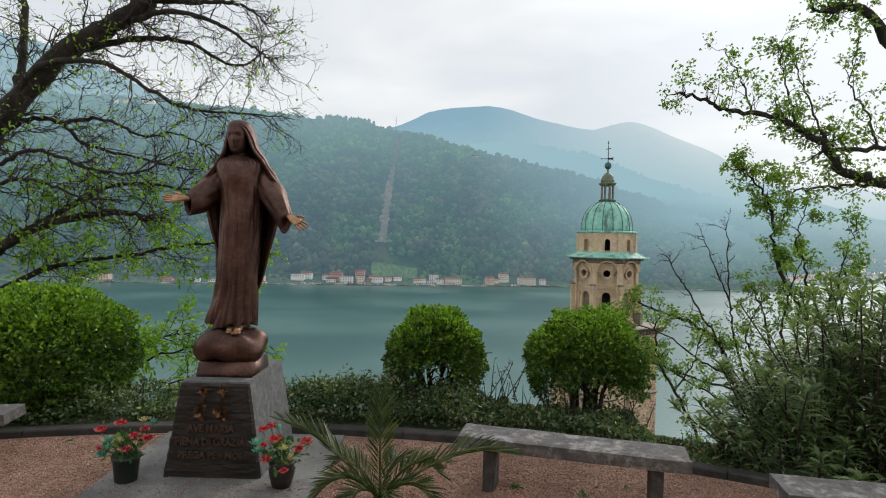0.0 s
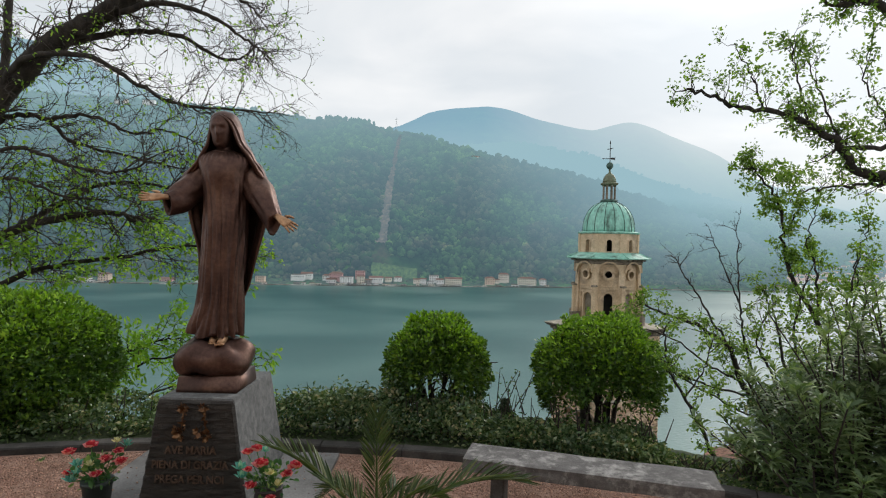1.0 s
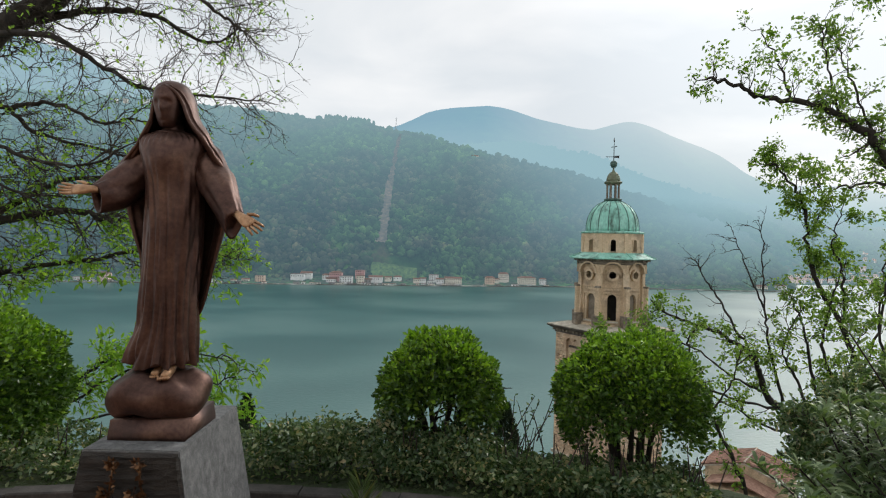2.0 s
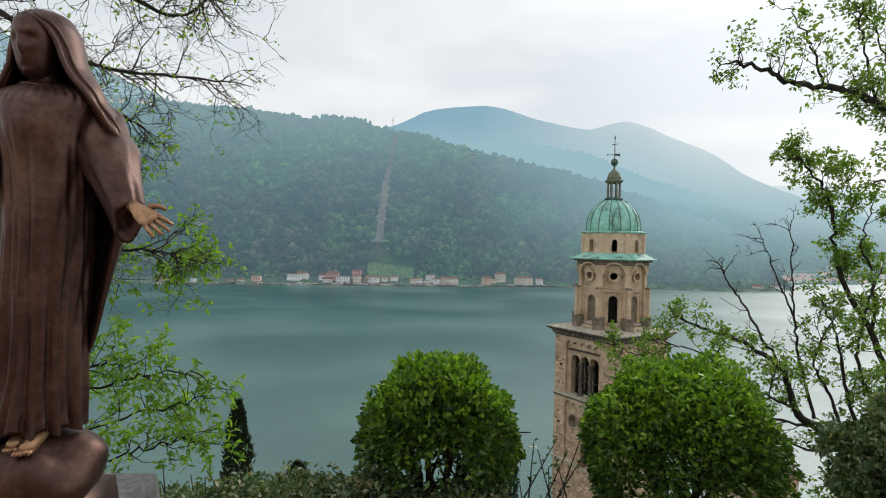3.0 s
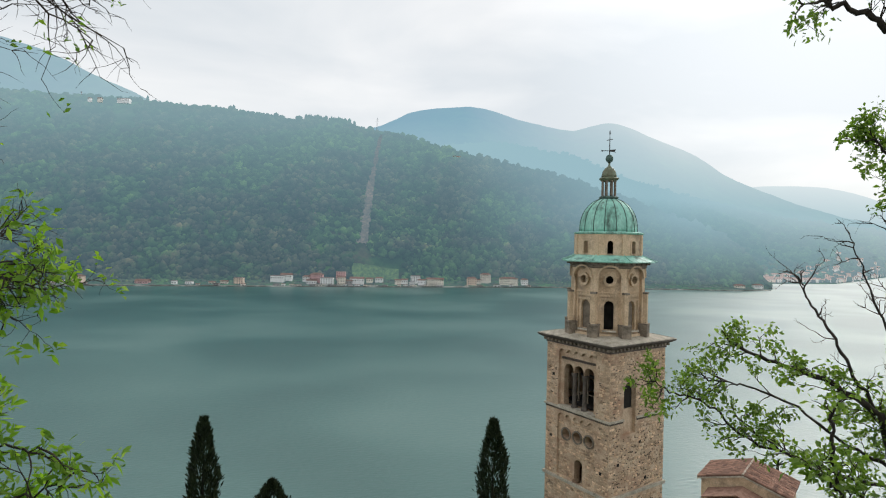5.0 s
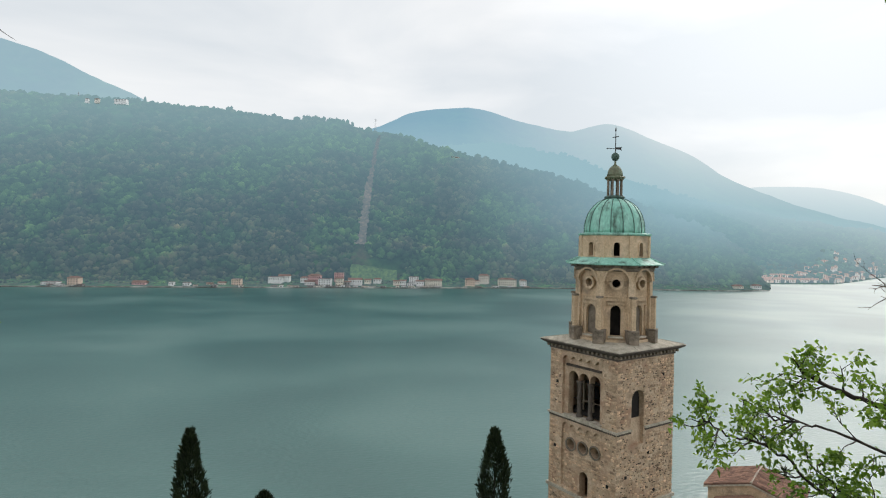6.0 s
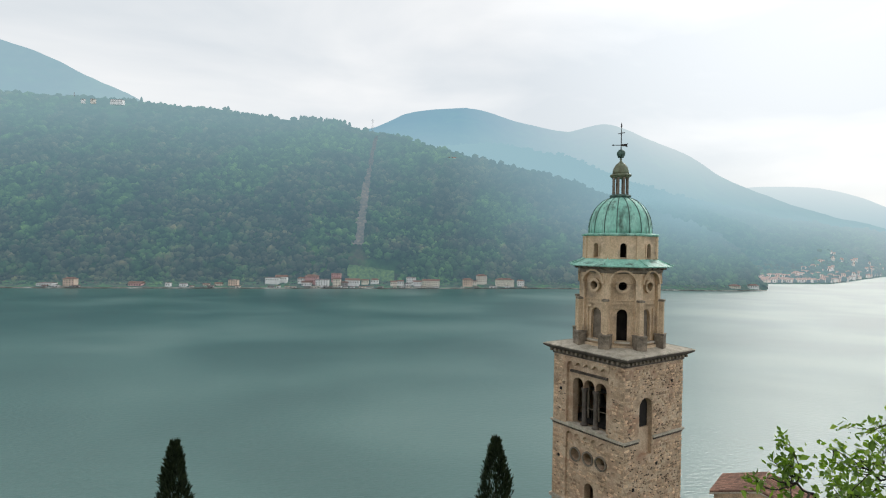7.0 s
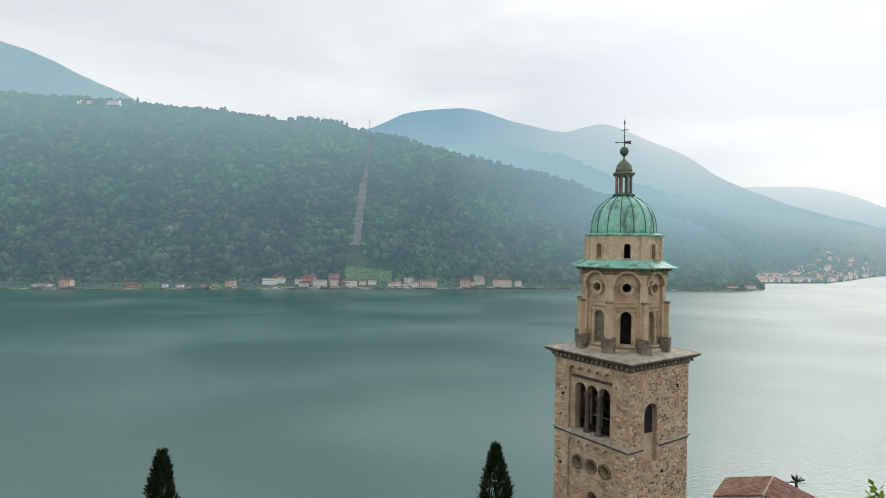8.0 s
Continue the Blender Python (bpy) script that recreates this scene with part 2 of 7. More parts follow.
M_PIT = worn("shaded_joint", (0.04, 0.03, 0.022), (0.075, 0.055, 0.04), (0.12, 0.09, 0.065), 3, 20, 1.0)
M_STAINED = worn("stained_pier_stone", (0.09, 0.073, 0.054), (0.22, 0.18, 0.135), (0.38, 0.31, 0.23), 1.8, 14, 0.95, bump=0.5, dist=0.03)
M_SLATE = worn("lichen_slab", (0.29, 0.26, 0.20), (0.47, 0.42, 0.335), (0.62, 0.56, 0.46), 1.8, 14, 0.9, bump=0.4, dist=0.02)
M_CORNICE = worn("dark_cornice_stone", (0.06, 0.05, 0.04), (0.11, 0.09, 0.075), (0.17, 0.145, 0.12), 1.8, 14, 0.9, bump=0.4, dist=0.02)
M_COPPER = worn("green_copper", (0.18, 0.42, 0.33), (0.28, 0.59, 0.48), (0.42, 0.69, 0.59), 0.8, 9, 0.6, bump=0.15, dist=0.01, stretch=(1, 1, 0.35), stain=(0.06, 0.12, 0.09), stain_scale=1.3)
M_COPPER_SEAM = worn("dark_copper_seam", (0.03, 0.06, 0.05), (0.06, 0.11, 0.09), (0.10, 0.18, 0.14), 3, 20, 0.7)
M_COPPER_BROWN = worn("brown_copper", (0.09, 0.10, 0.06), (0.15, 0.16, 0.095), (0.19, 0.25, 0.16), 2.5, 16, 0.6)
M_IRON = worn("dark_iron", (0.02, 0.02, 0.02), (0.04, 0.038, 0.036), (0.07, 0.06, 0.055), 6, 40, 0.6, metal=0.5)
# near-black colour that paints the shade inside openings and holes
M_DARK = worn("interior_shade", (0.012, 0.010, 0.009), (0.02, 0.017, 0.015), (0.03, 0.026, 0.022), 2, 20, 1.0)
M_TERRACOTTA = worn("terracotta_tile", (0.15, 0.08, 0.055), (0.27, 0.15, 0.105), (0.38, 0.24, 0.18), 2.0, 12, 0.9, bump=0.4, dist=0.02, vary=0.4)
M_POT = worn("dark_green_pot", (0.012, 0.02, 0.016), (0.02, 0.03, 0.025), (0.035, 0.045, 0.04), 5, 60, 0.5)
M_POT_BROWN = worn("dark_brown_pot", (0.015, 0.011, 0.01), (0.026, 0.02, 0.018), (0.04, 0.032, 0.03), 5, 60, 0.45)
M_RED = leafy("red_petals", [(0, (0.40, 0.016, 0.045)), (0.5, (0.56, 0.045, 0.09)), (1, (0.78, 0.33, 0.38))], 0.6, 0.2, 8)
M_TEAL = leafy("teal_petals", [(0, (0.06, 0.28, 0.30)), (0.6, (0.14, 0.42, 0.42)), (1, (0.45, 0.62, 0.58))], 0.6, 0.2, 8)
M_CREAM = leafy("cream_petals", [(0, (0.55, 0.48, 0.25)), (0.6, (0.65, 0.6, 0.4)), (1, (0.7, 0.68, 0.55))], 0.6, 0.2, 8)
M_FLOWER_LEAF = leafy("flower_leaves", [(0, (0.03, 0.09, 0.035)), (0.6, (0.07, 0.17, 0.05)), (1, (0.20, 0.28, 0.08))], 0.5, 0.2, 6)
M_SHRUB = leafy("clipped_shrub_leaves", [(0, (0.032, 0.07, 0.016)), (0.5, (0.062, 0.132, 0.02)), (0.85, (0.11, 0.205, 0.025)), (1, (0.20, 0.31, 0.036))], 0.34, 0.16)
M_SHRUB_LIT_TOP = leafy("lit_top_shoots", [(0, (0.09, 0.19, 0.018)), (0.5, (0.16, 0.30, 0.026)), (0.85, (0.25, 0.42, 0.035)), (1, (0.36, 0.52, 0.06))], 0.38, 0.25)
M_HEDGE = leafy("dark_hedge_leaves", [(0, (0.04, 0.075, 0.034)), (0.5, (0.09, 0.14, 0.065)), (0.8, (0.16, 0.21, 0.11)), (0.93, (0.26, 0.27, 0.15)), (1, (0.36, 0.30, 0.18))], 0.26, 0.24)
M_OLEANDER = leafy("oleander_leaves", [(0, (0.075, 0.12, 0.055)), (0.6, (0.135, 0.195, 0.098)), (1, (0.27, 0.34, 0.20))], 0.2, 0.36)
M_SPRING = leafy("young_leaves", [(0, (0.10, 0.20, 0.025)), (0.6, (0.18, 0.32, 0.04)), (1, (0.30, 0.42, 0.08))], 0.5, 0.48)
M_OAK = leafy("fresh_tree_leaves", [(0, (0.08, 0.145, 0.024)), (0.6, (0.145, 0.24, 0.04)), (1, (0.24, 0.34, 0.07))], 0.42, 0.4)
M_PALM = leafy("palm_leaflets", [(0, (0.03, 0.055, 0.018)), (0.6, (0.06, 0.095, 0.03)), (1, (0.12, 0.13, 0.05))], 0.4, 0.2)
M_CYPRESS = leafy("cypress_sprays", [(0, (0.010, 0.020, 0.008)), (0.7, (0.020, 0.036, 0.014)), (1, (0.045, 0.06, 0.028))], 0.8, 0.05)
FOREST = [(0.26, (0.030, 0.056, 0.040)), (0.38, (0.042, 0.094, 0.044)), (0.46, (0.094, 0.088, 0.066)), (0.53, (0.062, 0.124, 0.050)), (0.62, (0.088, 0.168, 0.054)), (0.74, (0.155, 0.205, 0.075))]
# slope colours below carry painted haze that glows, by height and bearing
HILL_HAZE = dict(air_far=0.66, near=-80, far=340, axis="Z", glow=(0.195, 0.335, 0.415), east=(0, 700, (0.33, 0.50, 0.57)), thicker=(60, 600, 0.55), mist=(420, 60, (0.33, 0.51, 0.56)))
M_HILL = distant("far_shore_slope", FOREST, 0.24, 0.005, **HILL_HAZE)
M_FOREST = distant("far_shore_trees", FOREST, 0.26, 0.0042, True, **HILL_HAZE)
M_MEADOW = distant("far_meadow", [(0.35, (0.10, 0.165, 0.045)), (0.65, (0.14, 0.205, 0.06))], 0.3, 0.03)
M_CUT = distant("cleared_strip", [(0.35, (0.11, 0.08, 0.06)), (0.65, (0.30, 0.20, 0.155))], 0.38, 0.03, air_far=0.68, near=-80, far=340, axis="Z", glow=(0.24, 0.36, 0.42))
MID_HAZE = dict(near=-80, far=170, axis="Z", air_far=0.97, glow=(0.265, 0.44, 0.51), mist=(190, -40, (0.335, 0.52, 0.59)), east=(800, 2500, (0.64, 0.765, 0.81)))
M_MID = distant("hazy_green_hill", FOREST, 0.50, 0.006, **MID_HAZE)
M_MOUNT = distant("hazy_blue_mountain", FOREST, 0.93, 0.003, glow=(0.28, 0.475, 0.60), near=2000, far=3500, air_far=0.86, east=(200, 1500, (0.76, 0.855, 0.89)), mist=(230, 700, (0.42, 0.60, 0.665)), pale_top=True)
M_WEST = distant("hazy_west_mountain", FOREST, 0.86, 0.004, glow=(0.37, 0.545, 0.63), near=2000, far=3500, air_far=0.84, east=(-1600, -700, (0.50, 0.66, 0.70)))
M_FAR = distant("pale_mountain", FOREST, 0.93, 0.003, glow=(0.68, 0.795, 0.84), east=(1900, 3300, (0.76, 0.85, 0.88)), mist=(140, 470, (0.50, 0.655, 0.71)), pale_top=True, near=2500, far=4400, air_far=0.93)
M_MID_FOREST = distant("hazy_trees", FOREST, 0.50, 0.006, True, **MID_HAZE)

# ---------------------------------------------------------------- builders


def finish(name, me, mat, parent=None, label="", smooth=False):
    for m in mat if isinstance(mat, (list, tuple)) else [mat]:
        me.materials.append(m)
    if smooth:
        me.polygons.foreach_set("use_smooth", [True] * len(me.polygons))
    ob = new(name, me)
    ob.parent = parent
    if label:
        ob["label"] = label
    return ob


def part(name, bm, mat, parent, label="", smooth=False):
    me = bpy.data.meshes.new(name)
    bm.to_mesh(me)
    bm.free()
    return finish(name, me, mat, parent, label, smooth)


def raw(name, verts, faces, mat, parent=None, label="", smooth=False):
    me = bpy.data.meshes.new(name)
    me.from_pydata([tuple(v) for v in verts], [], [tuple(f) for f in faces])
    me.update()
    return finish(name, me, mat, parent, label, smooth)


def thing(name, m, label, category, group=""):
    ob = new(name)
    ob.empty_display_size = 0.2
    ob.matrix_basis = m if isinstance(m, Matrix) else Matrix.Translation(m)
    return tagged(ob, label, category, group)


def box(bm, size, at=(0, 0, 0), bevel=0.0, turn=0.0, taper=1.0):
    """A box of that size standing on at; taper scales its top."""
    sx, sy, sz = size
    made = bmesh.ops.create_cube(bm, size=1.0)["verts"]
    c, s = math.cos(turn), math.sin(turn)
    for v in made:
        k = taper if v.co.z > 0 else 1.0
        x, y, z = v.co.x * sx * k, v.co.y * sy * k, (v.co.z + 0.5) * sz
        v.co = (at[0] + c * x - s * y, at[1] + s * x + c * y, at[2] + z)
    if bevel:
        edges = list({e for v in made for e in v.link_edges})
        bmesh.ops.bevel(bm, geom=edges, offset=bevel, segments=2, affect="EDGES", profile=0.6)
    return bm


def lathe(bm, profile, sides=24, at=(0, 0, 0), turn=0.0, caps=True):
    """A turned body through (radius, z) pairs."""
    rings = []
    for r, z in profile:
        rings.append([bm.verts.new((at[0] + r * math.cos(turn + 2 * math.pi * i / sides), at[1] + r * math.sin(turn + 2 * math.pi * i / sides), at[2] + z)) for i in range(sides)])
    for a, b in zip(rings, rings[1:]):
        for i in range(sides):
            bm.faces.new((a[i], a[(i + 1) % sides], b[(i + 1) % sides], b[i]))
    if caps:
        bm.faces.new(rings[0][::-1])
        bm.faces.new(rings[-1])
    return bm


def tube_rings(verts, faces, path, radii, sides):
    """Adds a tube along path to plain vert and face lists."""
    base = len(verts)
    path = [Vector(p) for p in path]
    up = Vector((0.13, 0.31, 0.94))
    for k, p in enumerate(path):
        d = (path[min(k + 1, len(path) - 1)] - path[max(k - 1, 0)]).normalized()
        a = d.cross(up)
        if a.length < 0.05:
            a = d.cross(Vector((1, 0, 0)))
        a.normalize()
        b = d.cross(a)
        for i in range(sides):
            w = 2 * math.pi * i / sides
            verts.append(p + (a * math.cos(w) + b * math.sin(w)) * radii[k])
    n = len(path)
    for k in range(n - 1):
        for i in range(sides):
            j = (i + 1) % sides
            faces.append((base + k * sides + i, base + k * sides + j, base + (k + 1) * sides + j, base + (k + 1) * sides + i))
    faces.append(tuple(base + i for i in range(sides))[::-1])
    faces.append(tuple(base + (n - 1) * sides + i for i in range(sides)))


def unit(a):
    return a / np.maximum(np.linalg.norm(a, axis=1, keepdims=True), 1e-9)


def leaf_arrays(P, D, length, ratio=0.45, rng=None, fold=0.25, droop=0.0, segs=1, up=None):
    """Leaves at points P that grow along D: folded along the midrib, drooping to the tip. Verts and faces as arrays."""
    n = len(P)
    D = unit(D)
    ref = rng.normal(size=(n, 3)) if up is None else up + 0.35 * rng.normal(size=(n, 3))
    S = unit(np.cross(D, ref))
    U = np.cross(S, D)
    L = np.broadcast_to(np.asarray(length, float), (n,))[:, None]
    W = L * ratio / 2
    if segs == 1:
        V = np.stack([P, P + D * L * 0.5 + S * W + U * W * fold, P + D * L - np.array([0, 0, 1.0]) * L * droop, P + D * L * 0.5 - S * W + U * W * fold], 1)
        F = np.array([[0, 1, 2], [0, 2, 3]])
        k = 4
    else:
        g = np.array([0, 0, 1.0])
        a, c = P + D * L * 0.35 - g * L * droop * 0.12, P + D * L * 0.7 - g * L * droop * 0.45
        V = np.stack([P, a + S * W + U * W * fold, a, a - S * W + U * W * fold, c + S * W * 0.8 + U * W * fold, c, c - S * W * 0.8 + U * W * fold, P + D * L - g * L * droop], 1)
        F = np.array([[0, 1, 2], [0, 2, 3], [1, 4, 5], [1, 5, 2], [2, 5, 6], [2, 6, 3], [4, 7, 5], [5, 7, 6]])
        k = 8
    faces = (F[None] + (np.arange(n) * k)[:, None, None]).reshape(-1, 3)
    return V.reshape(-1, 3), faces


def tri_mesh(name, V, F, mat, parent=None, label="", smooth=False):
    me = bpy.data.meshes.new(name)
    me.vertices.add(len(V))
    me.vertices.foreach_set("co", np.asarray(V, np.float32).ravel())
    F = np.asarray(F, np.int32)
    k = F.shape[1]
    me.loops.add(F.size)
    me.loops.foreach_set("vertex_index", F.ravel())
    me.polygons.add(len(F))
    me.polygons.foreach_set("loop_start", np.arange(len(F), dtype=np.int32) * k)
    me.polygons.foreach_set("loop_total", np.full(len(F), k, np.int32))
    me.update(calc_edges=True)
    return finish(name, me, mat, parent, label, smooth)


def cut(ob, cutter_bm):
    """Carves the cutter's bodies out of the mesh of ob."""
    me = bpy.data.meshes.new("cutter")
    bmesh.ops.recalc_face_normals(cutter_bm, faces=cutter_bm.faces)
    cutter_bm.to_mesh(me)
    cutter_bm.free()
    tool = new("cutter", me)
    tool.parent = ob.parent
    mod = ob.modifiers.new("openings", "BOOLEAN")
    mod.operation, mod.solver, mod.object = "DIFFERENCE", "EXACT", tool
    bpy.context.view_layer.update()
    done = bpy.data.meshes.new_from_object(ob.evaluated_get(bpy.context.evaluated_depsgraph_get()))
    ob.modifiers.remove(mod)
    ob.data = done
    bpy.data.objects.remove(tool)
    return ob


def arch(bm, width, z0, z1, m, depth, steps=10, x=0.0):
    """A round-headed prism: width by height, z1 the crown, depth along local y, placed by m."""
    r = width / 2
    pts = [(x - r, z0), (x + r, z0)] + [(x + r * math.cos(math.pi * i / steps), z1 - r + r * math.sin(math.pi * i / steps)) for i in range(steps + 1)]
    return prism(bm, pts, m, depth)


def disc(bm, radius, z, m, depth, steps=20, x=0.0):
    return prism(bm, [(x + radius * math.cos(2 * math.pi * i / steps), z + radius * math.sin(2 * math.pi * i / steps)) for i in range(steps)], m, depth)


def prism(bm, pts, m, depth):
    a = [bm.verts.new(m @ Vector((px, -depth / 2, pz))) for px, pz in pts]
    b = [bm.verts.new(m @ Vector((px, depth / 2, pz))) for px, pz in pts]
    bm.faces.new(a)
    bm.faces.new(b[::-1])
    n = len(pts)
    for i in range(n):
        bm.faces.new((a[i], b[i], b[(i + 1) % n], a[(i + 1) % n]))
    return bm


def ring_prism(bm, outer, inner, m, depth):
    """A frame between two outlines of equal point count."""
    n = len(outer)
    rows = [[bm.verts.new(m @ Vector((p[0], y, p[1]))) for p in line] for line, y in ((outer, -depth / 2), (outer, depth / 2), (inner, depth / 2), (inner, -depth / 2))]
    for a, b in zip(rows, rows[1:] + rows[:1]):
        for i in range(n):
            bm.faces.new((a[i], a[(i + 1) % n], b[(i + 1) % n], b[i]))
    return bm


# ---------------------------------------------------------------- lake, shores and mountains
LAKE = -80.0


def sheet(name, sx0, sx1, sy0, sy1, n, m, height, mat, smooth=True):
    xs, ys = np.linspace(sx0, sx1, n), np.linspace(sy0, sy1, m)
    V = [(x, y, height(x, y)) for y in ys for x in xs]
    F = [(j * n + i, j * n + i + 1, (j + 1) * n + i + 1, (j + 1) * n + i) for j in range(m - 1) for i in range(n - 1)]
    return raw(name, V, F, mat, None, "", smooth)


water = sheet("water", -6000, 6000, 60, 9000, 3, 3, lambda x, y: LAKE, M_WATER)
tagged(water, "teal lake water with wind ripples and reflected shores", "lake", kind="structure")


def slope_mesh(name, ridge, shore_d, ridge_d, mat, rough, cols, rows=46, power=0.85, back=0.35, inset=0.0):
    """A mountainside that spreads out from the viewpoint: ridge gives (bearing, height over the lake) pairs."""
    rs, rh = zip(*ridge)
    s = np.linspace(rs[0], rs[-1], cols)
    H = np.interp(s, rs, rh)
    k = max(3, cols // 60)
    H = np.convolve(np.pad(H, k, mode="edge"), np.ones(2 * k + 1) / (2 * k + 1), "valid")
    a, b = np.interp(s, *shore_d) + inset, np.interp(s, *ridge_d)
    V = []
    for v in np.linspace(0, 1 + back, rows):
        for i in range(cols):
            d = a[i] + (b[i] - a[i]) * v
            x, y = s[i] * d, 10 + d
            f = v ** power if v <= 1 else 1 - (v - 1) * 0.9
            g = noise.fractal(Vector((x, y * 0.6, 7.0)) / rough[0], 0.9, 2.0, 5)
            z = LAKE - 2 + (H[i] + 2) * f + rough[1] * g * min(1, v * 3) * (1 - 0.75 * min(1, max(0, (v - 0.75) * 4)))
            V.append((x, y, max(z, LAKE - 6)))
    F = [(j * cols + i, j * cols + i + 1, (j + 1) * cols + i + 1, (j + 1) * cols + i) for j in range(rows - 1) for i in range(cols - 1)]
    return raw(name, V, F, mat, None, "", True), np.array(V).reshape(rows, cols, 3)


SHORE = ((-1.3, -0.613, -0.431, -0.196, -0.038, 0.203, 0.56, 0.622), (880, 955, 979, 1010, 1033, 1083, 1082, 1107))
NEAR_RIDGE = [(-1.3, 560), (-0.773, 522), (-0.5, 496), (-0.423, 479), (-0.259, 449), (-0.195, 441), (-0.102, 415), (-0.042, 385), (0.018, 349), (0.108, 310), (0.21, 272), (0.312, 225), (0.416, 174), (0.521, 115), (0.585, 66), (0.618, 12), (0.632, 0)]
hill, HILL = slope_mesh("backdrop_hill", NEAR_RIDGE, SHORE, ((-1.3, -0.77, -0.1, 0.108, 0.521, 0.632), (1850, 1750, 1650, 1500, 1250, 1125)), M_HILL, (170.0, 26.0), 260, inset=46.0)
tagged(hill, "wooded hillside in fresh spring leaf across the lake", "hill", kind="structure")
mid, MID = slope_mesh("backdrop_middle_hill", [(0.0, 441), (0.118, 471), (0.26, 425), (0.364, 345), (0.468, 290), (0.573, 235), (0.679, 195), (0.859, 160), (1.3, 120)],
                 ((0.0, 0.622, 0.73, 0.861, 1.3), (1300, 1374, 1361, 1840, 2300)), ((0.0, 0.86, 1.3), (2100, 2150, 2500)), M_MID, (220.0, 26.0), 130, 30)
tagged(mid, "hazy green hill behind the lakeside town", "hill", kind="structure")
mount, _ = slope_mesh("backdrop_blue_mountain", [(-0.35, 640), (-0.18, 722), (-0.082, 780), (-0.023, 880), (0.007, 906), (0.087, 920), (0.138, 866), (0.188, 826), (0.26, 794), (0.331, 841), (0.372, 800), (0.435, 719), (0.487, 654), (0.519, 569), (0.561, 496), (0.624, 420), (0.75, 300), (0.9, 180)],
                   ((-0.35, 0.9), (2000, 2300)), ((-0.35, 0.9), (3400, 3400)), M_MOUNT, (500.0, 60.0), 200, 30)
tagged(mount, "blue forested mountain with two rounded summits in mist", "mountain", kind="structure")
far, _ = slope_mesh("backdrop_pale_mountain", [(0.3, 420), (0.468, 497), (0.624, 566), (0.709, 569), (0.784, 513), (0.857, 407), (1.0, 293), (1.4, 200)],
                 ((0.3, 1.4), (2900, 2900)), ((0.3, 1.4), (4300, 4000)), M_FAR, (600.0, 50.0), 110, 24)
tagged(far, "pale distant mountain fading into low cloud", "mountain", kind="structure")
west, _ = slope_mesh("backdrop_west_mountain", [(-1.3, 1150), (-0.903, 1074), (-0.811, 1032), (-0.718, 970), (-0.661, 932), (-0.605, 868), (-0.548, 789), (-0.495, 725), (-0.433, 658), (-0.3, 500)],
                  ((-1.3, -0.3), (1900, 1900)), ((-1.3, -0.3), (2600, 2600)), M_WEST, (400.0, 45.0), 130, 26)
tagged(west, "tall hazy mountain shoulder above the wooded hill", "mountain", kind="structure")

# near hillside: the terrace, then a steep fall to the lake
TC, TR = (-1.6, -4.0), 9.6


def ground_height(x, y):
    r = math.hypot(x - TC[0], y - TC[1])
    e = r - (TR + 1.9)
    if e <= 0:
        z = -0.03 if r < TR else 0.04 * min(1, (r - TR) / 0.3) - 0.35 * max(0, r - TR - 0.4) / 1.5
        return z if y > -2 or r < TR else z + 0.0
    z = -0.31 - 1.15 * min(e, 22) - 0.62 * max(0, e - 22)
    z += 0.5 * noise.noise(Vector((x, y, 0)) / 4) * min(1, e)
    return max(z, LAKE - 4)


gx = np.concatenate([np.linspace(-260, -16, 30), np.linspace(-15, 15, 91), np.linspace(16, 260, 30)])
gy = np.concatenate([np.linspace(-40, -1, 14), np.linspace(0, 12, 61), np.linspace(12.6, 40, 40), np.linspace(42, 200, 30)])
GV = [(x, y, ground_height(x, y)) for y in gy for x in gx]
gn = len(gx)
GF = [(j * gn + i, j * gn + i + 1, (j + 1) * gn + i + 1, (j + 1) * gn + i) for j in range(len(gy) - 1) for i in range(gn - 1)]
ground = tagged(raw("ground", GV, GF, M_SLOPE, None, "", True), "steep grassy hillside falling from the terrace to the lake", "ground", kind="structure")

# gravel terrace
GRAVEL_R = TR - 0.06
bm = bmesh.new()
ring = [bm.verts.new((TC[0] + GRAVEL_R * math.cos(a), TC[1] + GRAVEL_R * math.sin(a), 0.0)) for a in np.linspace(radians(20), radians(160), 60)]
ring += [bm.verts.new((-11, -4, 0)), bm.verts.new((8, -4, 0))]
bm.faces.new(ring)
gravel = part("pavement_gravel", bm, M_GRAVEL, None)
tagged(gravel, "pinkish red crushed gravel of the small viewing terrace", "gravel", kind="structure")

# unseen wall added behind the viewing terrace to hold back skylight
bm = box(bmesh.new(), (36, 0.6, 5.5), (-1.0, -6.5, -1.0))
tagged(part("wall_south", bm, M_STUCCO, None), "unseen plastered wall added behind the terrace to block skylight", "wall", kind="structure")

# forest on the far shore: thousands of small crowns
ico = bmesh.new()
bmesh.ops.create_icosphere(ico, subdivisions=1, radius=1.0)
ICO_V = np.array([v.co[:] for v in ico.verts])
ICO_F = np.array([[v.index for v in f.verts] for f in ico.faces])
ico.free()


